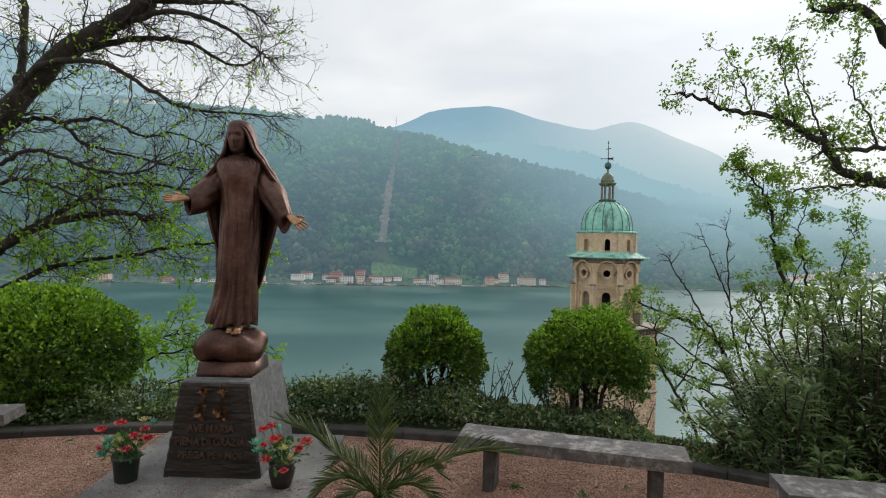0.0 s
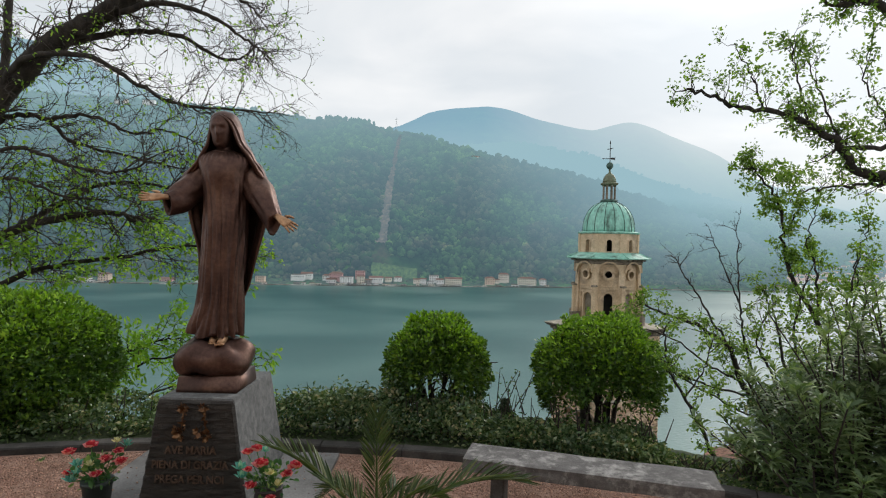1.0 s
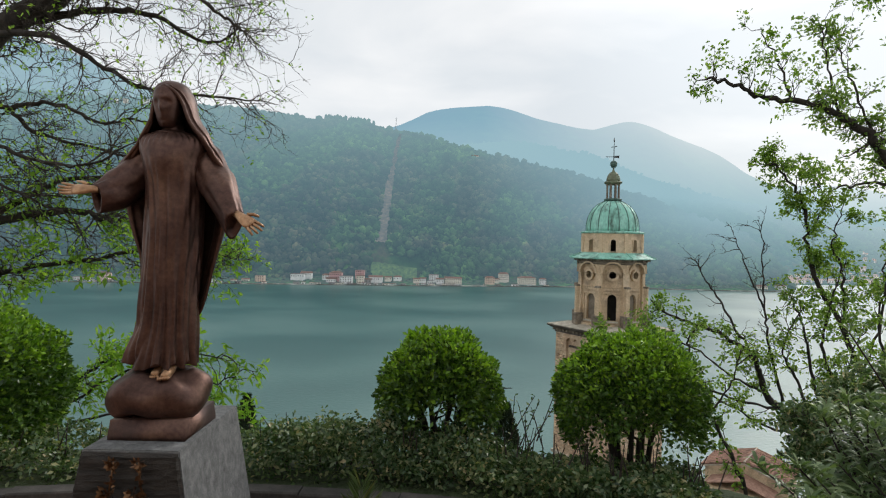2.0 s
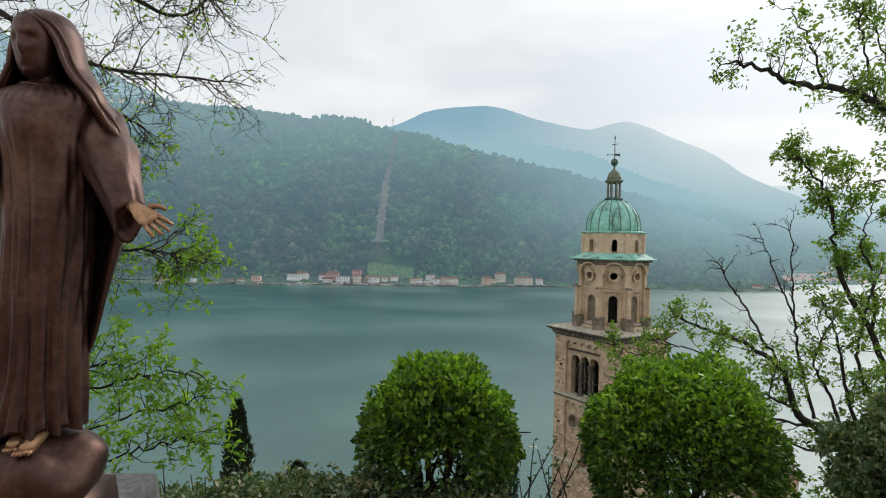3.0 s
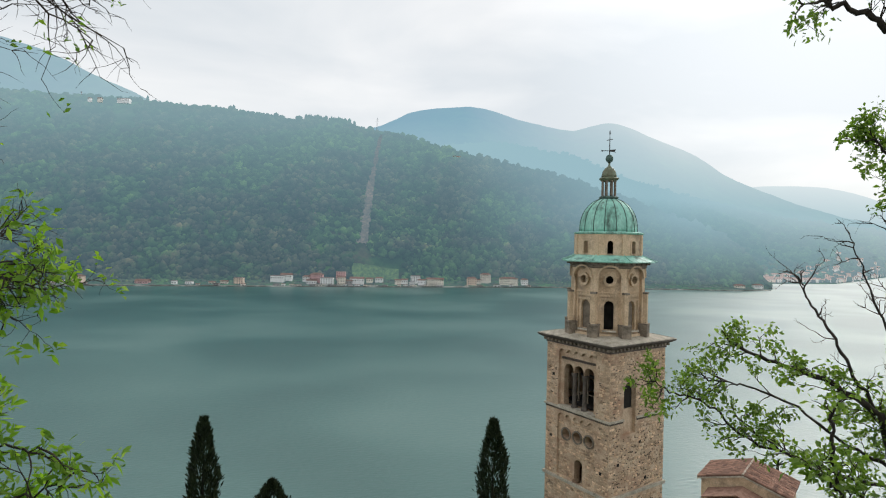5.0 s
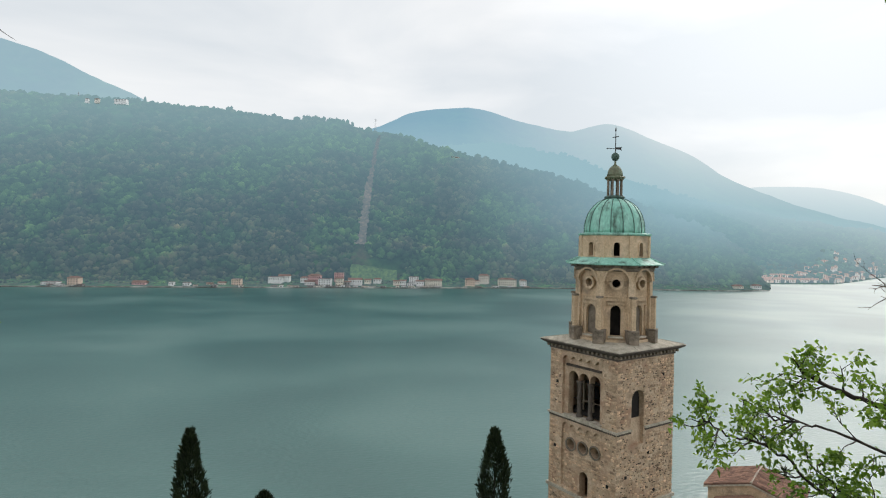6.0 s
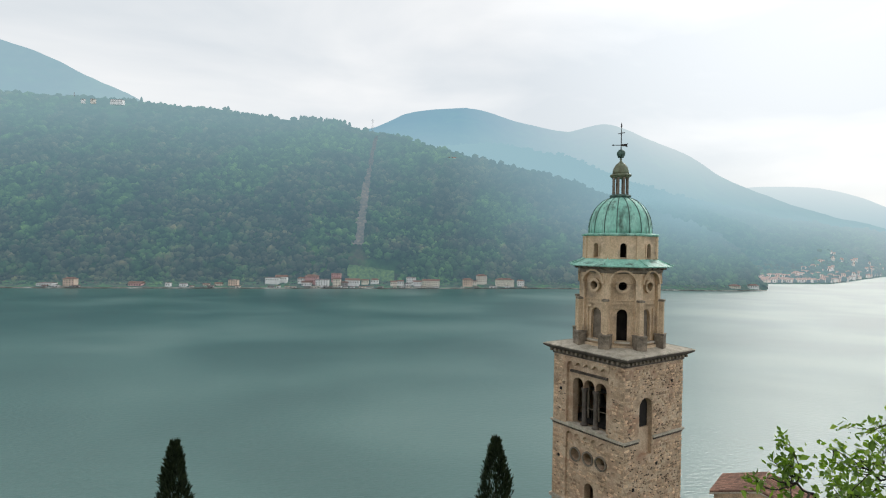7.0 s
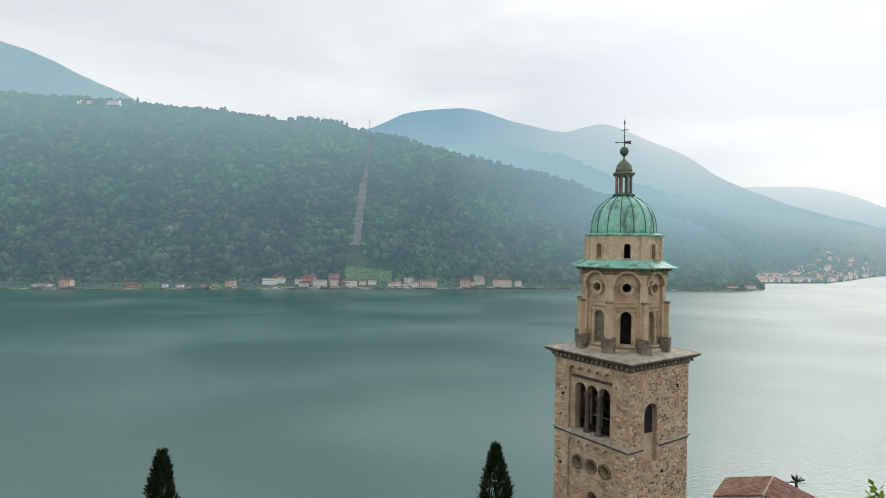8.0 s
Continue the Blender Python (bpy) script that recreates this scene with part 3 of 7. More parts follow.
def crowns(name, grid, count, size, mat, rng, vmin=0.012, vmax=0.98, keep=None, tall=1.15):
    rows, cols, _ = grid.shape
    top = (rows - 1) / (1.35) * vmax
    j, i = rng.uniform(vmin * rows, top, count), rng.uniform(0, cols - 1.001, count)
    a, b = j.astype(int), i.astype(int)
    fj, fi = (j - a)[:, None], (i - b)[:, None]
    P = grid[a, b] * (1 - fj) * (1 - fi) + grid[a + 1, b] * fj * (1 - fi) + grid[a, b + 1] * (1 - fj) * fi + grid[a + 1, b + 1] * fj * fi
    if keep is not None:
        P = P[keep(P)]
    n = len(P)
    S = size * np.clip(rng.lognormal(0, 0.34, n), 0.45, 1.9)
    jit = 1 + 0.2 * rng.normal(size=(n, len(ICO_V), 1))
    scale = np.stack([S, S, S * tall * rng.uniform(0.8, 1.3, n)], 1)
    V = ICO_V[None] * jit * scale[:, None, :] + (P + np.array([0, 0, 1]) * S[:, None] * 0.5)[:, None, :]
    F = (ICO_F[None] + (np.arange(n) * len(ICO_V))[:, None, None]).reshape(-1, 3)
    return tri_mesh(name, V.reshape(-1, 3), F, mat, None, "", False)


CUT_A, CUT_B = np.array([-0.112, 1090.0]), np.array([-0.079, 1640.0])


def off_cut(P):
    d = P[:, 1] - 10
    s = P[:, 0] / d
    line = CUT_A[0] + (CUT_B[0] - CUT_A[0]) * (d - CUT_A[1]) / (CUT_B[1] - CUT_A[1])
    strip = (np.abs(s - line) * d < 14 - 0.014 * (d - 1120)) & (d > 1110)
    meadow = (s > -0.13) & (s < -0.035) & (d < 1125)
    shore = d - np.interp(s, *SHORE) < 50
    villa = (np.abs(s + 0.527) < 0.02) & (d > 1540) & (d < 1680)
    return ~villa & ~strip & ~meadow & ~shore & (P[:, 2] > LAKE + 3)


rng = np.random.default_rng(5)
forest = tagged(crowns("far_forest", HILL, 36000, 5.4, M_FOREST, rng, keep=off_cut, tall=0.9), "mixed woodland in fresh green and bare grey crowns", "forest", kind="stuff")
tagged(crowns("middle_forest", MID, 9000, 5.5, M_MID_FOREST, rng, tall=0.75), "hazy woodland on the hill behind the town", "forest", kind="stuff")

# ---------------------------------------------------------------- bell tower
TOWER = pose(13.26, 45.96, 0, 0, 0, 31.8)
tower = thing("bell_tower", TOWER, "old stone bell tower with an octagonal belfry and green copper dome", "bell tower")
SH, FOOT = 2.92, -38.0


def face(k, y=-SH):
    """Frame on a side of the shaft: x along the wall, y into it."""
    return pose(0, 0, 0, 0, 0, 90 * k) @ pose(0, y, 0)


bm = box(bmesh.new(), (2 * SH, 2 * SH, -5.0 - FOOT), (0, 0, FOOT))
shaft = part("shaft", bm, M_MASONRY, tower, "mortared rubble stone shaft")
c = bmesh.new()
box(c, (2 * SH - 1.5, 2 * SH - 1.5, 9.2), (0, 0, -14.8))
LEFT = face(3)
RIGHT = face(0)
cut(shaft, c)
c = bmesh.new()
prism(c, [(-1.75, -9.48), (1.75, -9.48), (1.75, -5.12), (-1.75, -5.12)], LEFT, 0.46)
prism(c, [(-1.75, -14.4), (1.75, -14.4), (1.75, -9.75), (-1.75, -9.75)], LEFT, 0.36)
cut(shaft, c)
c = bmesh.new()
for x in (-0.94, 0.0, 0.94):
    arch(c, 0.90, -7.2, -6.38, LEFT, 2.4, x=x)
arch(c, 0.74, -14.75, -12.95, LEFT, 2.4, x=0.15)
arch(c, 1.26, -8.95, -7.05, RIGHT, 2.4, x=-0.87)
cut(shaft, c)
c = bmesh.new()
prism(c, [(-1.39, -9.42), (1.39, -9.42), (1.39, -7.0), (-1.39, -7.0)], LEFT, 2.4)
cut(shaft, c)
c = bmesh.new()
for x, z in ((-1.03, -11.42), (0.03, -11.4), (1.09, -11.38)):
    disc(c, 0.37, z, LEFT, 1.6, x=x)
arch(c, 1.26, -10.62, -8.0, RIGHT, 0.5, x=-0.87)
cut(shaft, c)

# sunk arcades: small arches that hang from a band
for x, z in ((-1.03, -11.42), (0.03, -11.4), (1.09, -11.38)):
    o, q = [[(x + r * math.cos(2 * math.pi * i / 24), z + r * math.sin(2 * math.pi * i / 24)) for i in range(24)] for r in (0.47, 0.37)]
    part("oculus_surround", ring_prism(bmesh.new(), o, q, LEFT @ pose(0, 0.15, 0), 0.1), M_STUCCO_GREY, tower)
# dark fill added in the open arch; its colour stands for shade
bm = bmesh.new()
arch(bm, 1.24, -8.95, -7.07, RIGHT @ pose(0, 0.42, 0), 0.1, x=-0.87)
part("window_shutter", bm, M_DARK, tower, "dark fill painted as the window's shade")
for z, n, half in ((-5.12, 5, 1.4), (-9.75, 5, 1.4)):
    step = 2 * half / (n - 1)
    for i in range(n):
        x = -half + i * step
        bm = bmesh.new()
        w = step * 0.5
        outer = [(x - w * 0.99, z)] + [(x - w + 2 * w * k / 10, z) for k in range(1, 10)] + [(x + w * 0.99, z)]
        inner = [(x - w * 0.99, z - 0.48)] + [(x + 0.74 * w * math.cos(math.pi * (1 - k / 10)), z - 0.48 + 0.74 * w * math.sin(math.pi * k / 10)) for k in range(1, 10)] + [(x + w * 0.99, z - 0.48)]
        a = [bm.verts.new(LEFT @ Vector((p[0], -0.03, p[1]))) for p in outer]
        b = [bm.verts.new(LEFT @ Vector((p[0], -0.03, p[1]))) for p in inner]
        a2 = [bm.verts.new(LEFT @ Vector((p[0], 0.26, p[1]))) for p in outer]
        b2 = [bm.verts.new(LEFT @ Vector((p[0], 0.26, p[1]))) for p in inner]
        for k in range(10):
            bm.faces.new((a[k], a[k + 1], b[k + 1], b[k]))
            bm.faces.new((b[k], b[k + 1], b2[k + 1], b2[k]))
            bm.faces.new((a2[k], a2[k + 1], a[k + 1], a[k]))
        part("blind_arch", bm, M_MASONRY, tower)
# dentil row over the triple window
for i in range(18):
    part("dentil", box(bmesh.new(), (0.09, 0.2, 0.14), (LEFT @ Vector((-1.45 + i * 2.9 / 17, 0.14, -6.06)))[:], 0, -math.pi / 2), M_CORNICE, tower)
# window columns
for x in (-0.47, 0.47):
    at = LEFT @ Vector((x, 0.34, -9.42))
    col = part("window_column", lathe(bmesh.new(), [(0.24, 0), (0.24, 0.14), (0.17, 0.2), (0.155, 0.26), (0.135, 2.1), (0.155, 2.14), (0.21, 2.34), (0.24, 2.44)], 14, at), M_CORNICE, tower, "slender grey stone column", True)
# bells
for x in (-0.95, 0.0, 0.95):
    at = (LEFT @ Vector((x, 2.4, -8.5)))
    bell = part("bell", lathe(bmesh.new(), [(0.5, 0), (0.47, 0.06), (0.36, 0.25), (0.29, 0.55), (0.22, 0.72), (0.05, 0.8)], 20, at), M_IRON, tower, "dark bronze bell", True)
part("bell_beam", box(bmesh.new(), (0.18, 3.6, 0.2), (LEFT @ Vector((0, 2.4, -7.62)))[:]), M_IRON, tower)
part("bell_rail", box(bmesh.new(), (0.06, 3.8, 0.06), (LEFT @ Vector((0, 1.2, -8.55)))[:]), M_STUCCO_GREY, tower)
part("window_sill", box(bmesh.new(), (0.62, 3.3, 0.1), (LEFT @ Vector((0, 0.2, -9.5)))[:], 0.015), M_SLATE, tower, "lichened stone sill")
for x in (-0.95, -0.1, 0.75):
    part("bell_frame_post", box(bmesh.new(), (0.12, 0.12, 2.6), (LEFT @ Vector((x, 1.3, -9.3)))[:]), M_STAINED, tower, "weathered timber post")
# dark liner added behind the window, again for interior shade
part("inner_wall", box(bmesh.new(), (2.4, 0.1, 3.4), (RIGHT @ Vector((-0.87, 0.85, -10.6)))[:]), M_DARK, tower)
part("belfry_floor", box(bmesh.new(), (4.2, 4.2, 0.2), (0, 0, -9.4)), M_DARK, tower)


def band(name, half, z, height, mat, out=0.0, gap=None):
    """A moulding round the four sides of the shaft, a piece a side."""
    for k in range(4):
        m = face(k, -half)
        spans = [(-half, half - out)]
        if gap and k == gap[0]:
            spans = [(-half, gap[1]), (gap[2], half - out)]
        for x0, x1 in spans:
            bm = bmesh.new()
            prism(bm, [(x0, z), (x1, z), (x1, z + height), (x0, z + height)], m @ pose(0, out / 2, 0), out)
            part(name, bm, mat, tower)


band("string_course", 3.04, -9.62, 0.13, M_SLATE, 0.12, (0, -1.55, -0.19))
band("string_course", 3.06, -14.75, 0.2, M_SLATE, 0.14)
for k in (0, 3):
    for i in range(34):
        x = -2.85 + i * 5.7 / 33
        if k == 0 and -1.59 < x < -0.15:
            continue
        part("corbel", box(bmesh.new(), (0.08, 0.09, 0.12), (face(k, -SH - 0.04) @ Vector((x, 0, -9.75)))[:], 0, radians(90 * k)), M_CORNICE, tower)
# cornice: corbel table, dark moulding and sloping slabs
band("frieze", 2.98, -5.02, 0.2, M_CORNICE, 0.1)
for k in range(4):
    for i in range(17):
        part("modillion", box(bmesh.new(), (0.17, 0.3, 0.16), (face(k, -SH - 0.14) @ Vector((-2.93 + i * 5.86 / 16, 0, -4.86)))[:], 0.015, radians(90 * k)), M_STAINED, tower)
bm = bmesh.new()
lathe(bm, [(3.05 * 1.4142, -4.74), (3.2 * 1.4142, -4.66), (3.42 * 1.4142, -4.52), (3.46 * 1.4142, -4.46), (3.44 * 1.4142, -4.42)], 4, turn=math.pi / 4)
part("cornice", bm, M_CORNICE, tower, "dark weathered moulded cornice")
bm = bmesh.new()
lathe(bm, [(3.46 * 1.4142, -4.41), (3.45 * 1.4142, -4.38), (2.2 * 1.4142, -4.1)], 4, turn=math.pi / 4)
part("cornice_roof", bm, M_SLATE, tower, "pale lichened stone slabs")
# slab joints on the ledge: single thin plates
for k in range(4):
    for i in range(4):
        x0, x1 = -3.3 + i * 1.65 + 0.02, -3.3 + (i + 1) * 1.65 - 0.02
        m = face(k, -3.46)
        bm = bmesh.new()
        vs = [m @ Vector(p) for p in ((x0, 0.02, -4.355), (x1, 0.02, -4.355), (x1 * 0.72, 1.0, -4.13), (x0 * 0.72, 1.0, -4.13))]
        lo = [v - Vector((0, 0, 0.05)) for v in vs]
        a, b = [bm.verts.new(v) for v in vs], [bm.verts.new(v) for v in lo]
        bm.faces.new(a)
        for q in range(4):
            bm.faces.new((a[q], b[q], b[(q + 1) % 4], a[(q + 1) % 4]))
        part("ledge_slab", bm, M_SLATE, tower)

# octagon
T8 = math.pi / 8
OCT_R = 2.68
A8 = OCT_R * math.cos(T8)  # distance of a side from the axis


def oct_face(k, d=A8):
    """Frame on a side of the octagon; k=0 looks at local -y."""
    return pose(0, 0, 0, 0, 0, 45 * k) @ pose(0, -d, 0)


belfry = part("belfry", lathe(bmesh.new(), [(OCT_R, -4.25), (OCT_R, 0.95)], 8, turn=T8), M_STUCCO, tower, "weathered ochre plastered octagon")
c = lathe(bmesh.new(), [(OCT_R - 0.55, -4.05), (OCT_R - 0.55, 0.6)], 8, turn=T8)
cut(belfry, c)
c = bmesh.new()
for k in range(8):
    arch(c, 1.5, -3.95, -0.02 + 0.75, oct_face(k), 0.44, 16)
cut(belfry, c)
c = bmesh.new()
for k in range(8):
    prism(c, [(-0.6, -3.75), (0.6, -3.75), (0.6, -1.42), (-0.6, -1.42)], oct_face(k), 0.62)
cut(belfry, c)
c = bmesh.new()
for k in range(8):
    arch(c, 0.66 if k % 2 else 0.8, -3.7, -1.72, oct_face(k), 1.6)
    disc(c, 0.27, -0.25, oct_face(k), 1.6)
cut(belfry, c)
# holes added behind the small arches, to imitate the shade beneath them
c = bmesh.new()
for k in range(8):
    for x in (-0.4, 0.0, 0.4):
        disc(c, 0.12, -1.6, oct_face(k), 1.6, 12, x)
cut(belfry, c)
# filler core, coloured as the shade seen through the openings
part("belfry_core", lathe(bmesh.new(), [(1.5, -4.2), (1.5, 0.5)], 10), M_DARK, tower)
for k in range(8):
    m = oct_face(k)
    # ring round the oculus, arch over it, small arches above the niche
    def circle(r, z, n=24):
        return [(r * math.cos(2 * math.pi * i / n), z + r * math.sin(2 * math.pi * i / n)) for i in range(n)]
    part("oculus_ring", ring_prism(bmesh.new(), circle(0.44, -0.25), circle(0.275, -0.25), m @ pose(0, 0.13, 0), 0.2), M_STUCCO, tower)
    def half(r, z, n=16):
        return [(r * math.cos(math.pi * i / n), z + r * math.sin(math.pi * i / n)) for i in range(n + 1)]
    bm = bmesh.new()
    o, q = half(0.88, -0.1), half(0.76, -0.1)
    ring_prism(bm, o + q[::-1][:0], q, m @ pose(0, -0.03, 0), 0.2)
    part("arch_moulding", bm, M_STUCCO, tower)
    part("impost_band", box(bmesh.new(), (1.5, 0.1, 0.05), (0, 0, 0)), M_STUCCO, tower).matrix_basis = m @ pose(0, 0.2, -1.16)
    for x in (-0.4, 0.0, 0.4):
        bm = bmesh.new()
        w = 0.2
        outer = [(w * math.cos(math.pi * i / 8), -1.41) for i in range(9)]
        inner = [(px * 0.8, pz - 0.03) for px, pz in half(w, -1.68, 8)]
        inner[0], inner[-1] = (w, -1.68), (-w, -1.68)
        ring_prism(bm, outer, inner, m @ pose(x, 0.24, 0), 0.1)
        part("small_arch", bm, M_STUCCO, tower)
    # infill in grey instead of beige: the niche's shade put into its colour
    if k % 2 == 0:
        part("niche_infill", box(bmesh.new(), (1.0, 0.1, 2.2), (0, 0, 0)), M_STUCCO_GREY, tower).matrix_basis = m @ pose(0, 0.58, -3.75)
    part("sill", box(bmesh.new(), (0.9, 0.3, 0.1), (0, 0, 0)), M_SLATE, tower).matrix_basis = m @ pose(0, 0.12, -3.82)
    # corner pier on its block, with a capital
    g = pose(0, 0, 0, 0, 0, 45 * k + 22.5)
    part("pilaster", box(bmesh.new(), (0.3, 0.34, 2.5), (0, 0, 0), 0.04), M_STUCCO, tower).matrix_basis = g @ pose(0, -OCT_R - 0.06, -3.6)
    part("capital", box(bmesh.new(), (0.4, 0.42, 0.14), (0, 0, 0), 0.03), M_STUCCO_GREY, tower).matrix_basis = g @ pose(0, -OCT_R - 0.07, -1.22)
    base = part("pier_base", box(bmesh.new(), (0.72, 0.6, 0.84), (0, 0, 0), 0.04), M_STAINED, tower)
    base.matrix_basis = g @ pose(0, -OCT_R - 0.02, -4.2)
    part("pier_cap", box(bmesh.new(), (0.77, 0.65, 0.09), (0, 0, 0), 0.04), M_STUCCO_GREY, base).matrix_basis = pose(0, 0, 0.84)
# upper cornice and copper skirt
part("upper_cornice", lathe(bmesh.new(), [(2.70, 0.55), (2.80, 0.62), (2.80, 0.75), (3.0, 0.88), (3.0, 0.96)], 8, turn=T8), M_STUCCO_GREY, tower, "grey moulded cornice")
for k in range(8):
    for x in (-0.8, -0.27, 0.27, 0.8):
        part("bracket", box(bmesh.new(), (0.1, 0.34, 0.16), (0, 0, 0)), M_CORNICE, tower).matrix_basis = oct_face(k, 2.68) @ pose(x, 0, 0.8)
part("copper_skirt", lathe(bmesh.new(), [(3.0, 0.93), (3.42, 0.97), (3.43, 1.02), (2.95, 1.22), (2.45, 1.45)], 8, turn=T8), M_COPPER, tower, "verdigris copper skirt roof with raised corners")
for k in range(8):
    v, f = [], []
    tube_rings(v, f, [(2.45 * math.cos(T8 + k * math.pi / 4), 2.45 * math.sin(T8 + k * math.pi / 4), 1.46), (2.95 * math.cos(T8 + k * math.pi / 4), 2.95 * math.sin(T8 + k * math.pi / 4), 1.24), (3.5 * math.cos(T8 + k * math.pi / 4), 3.5 * math.sin(T8 + k * math.pi / 4), 1.06)], [0.035, 0.035, 0.03], 6)
    raw("hip_seam", v, f, M_COPPER, tower)
# drum
DR = 2.42
drum = part("drum", lathe(bmesh.new(), [(DR, 1.3), (DR, 2.92)], 8, turn=T8), M_STUCCO, tower, "ochre plastered drum with small windows")
cut(drum, lathe(bmesh.new(), [(DR - 0.4, 1.5), (DR - 0.4, 2.7)], 8, turn=T8))
c = bmesh.new()
for k in range(8):
    arch(c, 0.4, 1.55, 2.45, pose(0, 0, 0, 0, 0, 45 * k) @ pose(0, -DR * math.cos(T8), 0), 1.4)
cut(drum, c)
for k in range(8):
    m = pose(0, 0, 0, 0, 0, 45 * k) @ pose(0, -DR * math.cos(T8) - 0.02, 0)
    a = [(0.28, 1.5)] + [(0.28 * math.cos(math.pi * i / 10), 2.25 + 0.28 * math.sin(math.pi * i / 10)) for i in range(11)] + [(-0.28, 1.5)]
    b = [(0.2, 1.5)] + [(0.2 * math.cos(math.pi * i / 10), 2.25 + 0.2 * math.sin(math.pi * i / 10)) for i in range(11)] + [(-0.2, 1.5)]
    part("drum_window_surround", ring_prism(bmesh.new(), a, b, m, 0.08), M_STUCCO, tower)
    g = pose(0, 0, 0, 0, 0, 45 * k + 22.5)
    part("drum_pilaster", box(bmesh.new(), (0.3, 0.12, 1.5), (0, 0, 0)), M_STUCCO, tower).matrix_basis = g @ pose(0, -DR + 0.02, 1.4)
# filler core that paints the shade behind the drum windows
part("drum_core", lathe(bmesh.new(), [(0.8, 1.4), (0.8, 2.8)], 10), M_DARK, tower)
part("drum_eave", lathe(bmesh.new(), [(2.44, 2.9), (2.56, 2.96), (2.57, 3.03), (2.1, 3.12)], 8, turn=T8), M_COPPER, tower, "verdigris copper eave")
# dome: smooth shell with standing seams
prof = [(2.02, 3.1)] + [(2.02 * math.cos(a) ** 0.9 if a < 1.5 else 0.3, 3.1 + 0.25 + 2.2 * math.sin(a)) for a in np.linspace(0, 1.36, 14)]
part("dome", lathe(bmesh.new(), prof, 48), M_COPPER, tower, "verdigris copper dome with dark streaks", True)
for k in range(16):
    w = T8 / 2 + k * math.pi / 8
    v, f = [], []
    tube_rings(v, f, [((r + 0.01) * math.cos(w), (r + 0.01) * math.sin(w), z) for r, z in prof], [0.03] * len(prof), 5)
    raw("dome_seam", v, f, M_COPPER_SEAM, tower)
# lantern
part("lantern_base", lathe(bmesh.new(), [(0.62, 5.42), (0.68, 5.5), (0.72, 5.56), (0.72, 5.62), (0.55, 5.7)], 8, turn=T8), M_COPPER_SEAM, tower)
for k in range(8):
    w = T8 + k * math.pi / 4
    part("lantern_column", lathe(bmesh.new(), [(0.085, 5.66), (0.075, 5.75), (0.07, 6.7), (0.1, 6.8)], 10, (0.47 * math.cos(w), 0.47 * math.sin(w), 0)), M_STUCCO_GREY, tower, "", True)
part("lantern_eave", lathe(bmesh.new(), [(0.52, 6.78), (0.68, 6.88), (0.73, 6.95), (0.72, 7.0), (0.55, 7.06)], 8, turn=T8), M_COPPER_BROWN, tower)
part("lantern_dome", lathe(bmesh.new(), [(0.54, 7.05), (0.52, 7.25), (0.45, 7.5), (0.31, 7.7), (0.12, 7.84), (0.05, 8.0), (0.09, 8.05), (0.04, 8.12)], 16), M_COPPER_BROWN, tower, "brownish copper cupola", True)
part("finial_ball", lathe(bmesh.new(), [(0.04, 8.1), (0.17, 8.16), (0.26, 8.32), (0.28, 8.42), (0.25, 8.55), (0.16, 8.66), (0.05, 8.7)], 18), M_COPPER_SEAM, tower, "dark copper ball", True)
part("finial_rod", lathe(bmesh.new(), [(0.035, 8.68), (0.03, 9.6), (0.02, 10.15), (0.05, 10.22), (0.045, 10.32), (0.005, 10.5)], 8), M_IRON, tower)
vane = bmesh.new()
prism(vane, [(0.04, 8.93), (0.34, 8.90), (0.42, 8.84), (0.38, 8.98), (0.43, 9.12), (0.34, 9.08), (0.04, 9.06)], pose(0, 0, 0, 0, 0, -40), 0.03)
prism(vane, [(-0.55, 8.97), (0.05, 8.97), (0.05, 9.01), (-0.55, 9.01)], pose(0, 0, 0, 0, 0, -40), 0.03)
prism(vane, [(-0.62, 8.99), (-0.5, 8.93), (-0.5, 9.05)], pose(0, 0, 0, 0, 0, -40), 0.03)
part("weather_vane", vane, M_IRON, tower, "dark iron flag vane")
bm = bmesh.new()
prism(bm, [(-0.22, 9.72), (0.22, 9.80), (0.22, 9.85), (-0.22, 9.77)], pose(0, 0, 0, 0, 0, -40), 0.03)
part("cross_bar", bm, M_IRON, tower)

# ---------------------------------------------------------------- plants


def shell_leaves(rng, n, radii, at, size, lumps=0.1, bottom=-1.0, inner=0.55):
    """Points and outward directions through the outer shell of a clipped, lumpy crown."""
    d = unit(rng.normal(size=(int(n * 1.7), 3)))
    d = d[d[:, 2] > bottom][:n]
    lump = np.array([noise.fractal(Vector(v * 2.2) + Vector(at), 0.8, 2.0, 3) for v in d])
    tuft = np.array([noise.noise(Vector(v * 7.5) + Vector(at)) for v in d])
    lump = lump + 0.75 * tuft
    depth = 1 - inner * rng.random(len(d)) ** 3.0
    P = d * np.asarray(radii) * (1 + lumps * lump)[:, None] * depth[:, None]
    out = unit(d / np.asarray(radii))
    return P, out


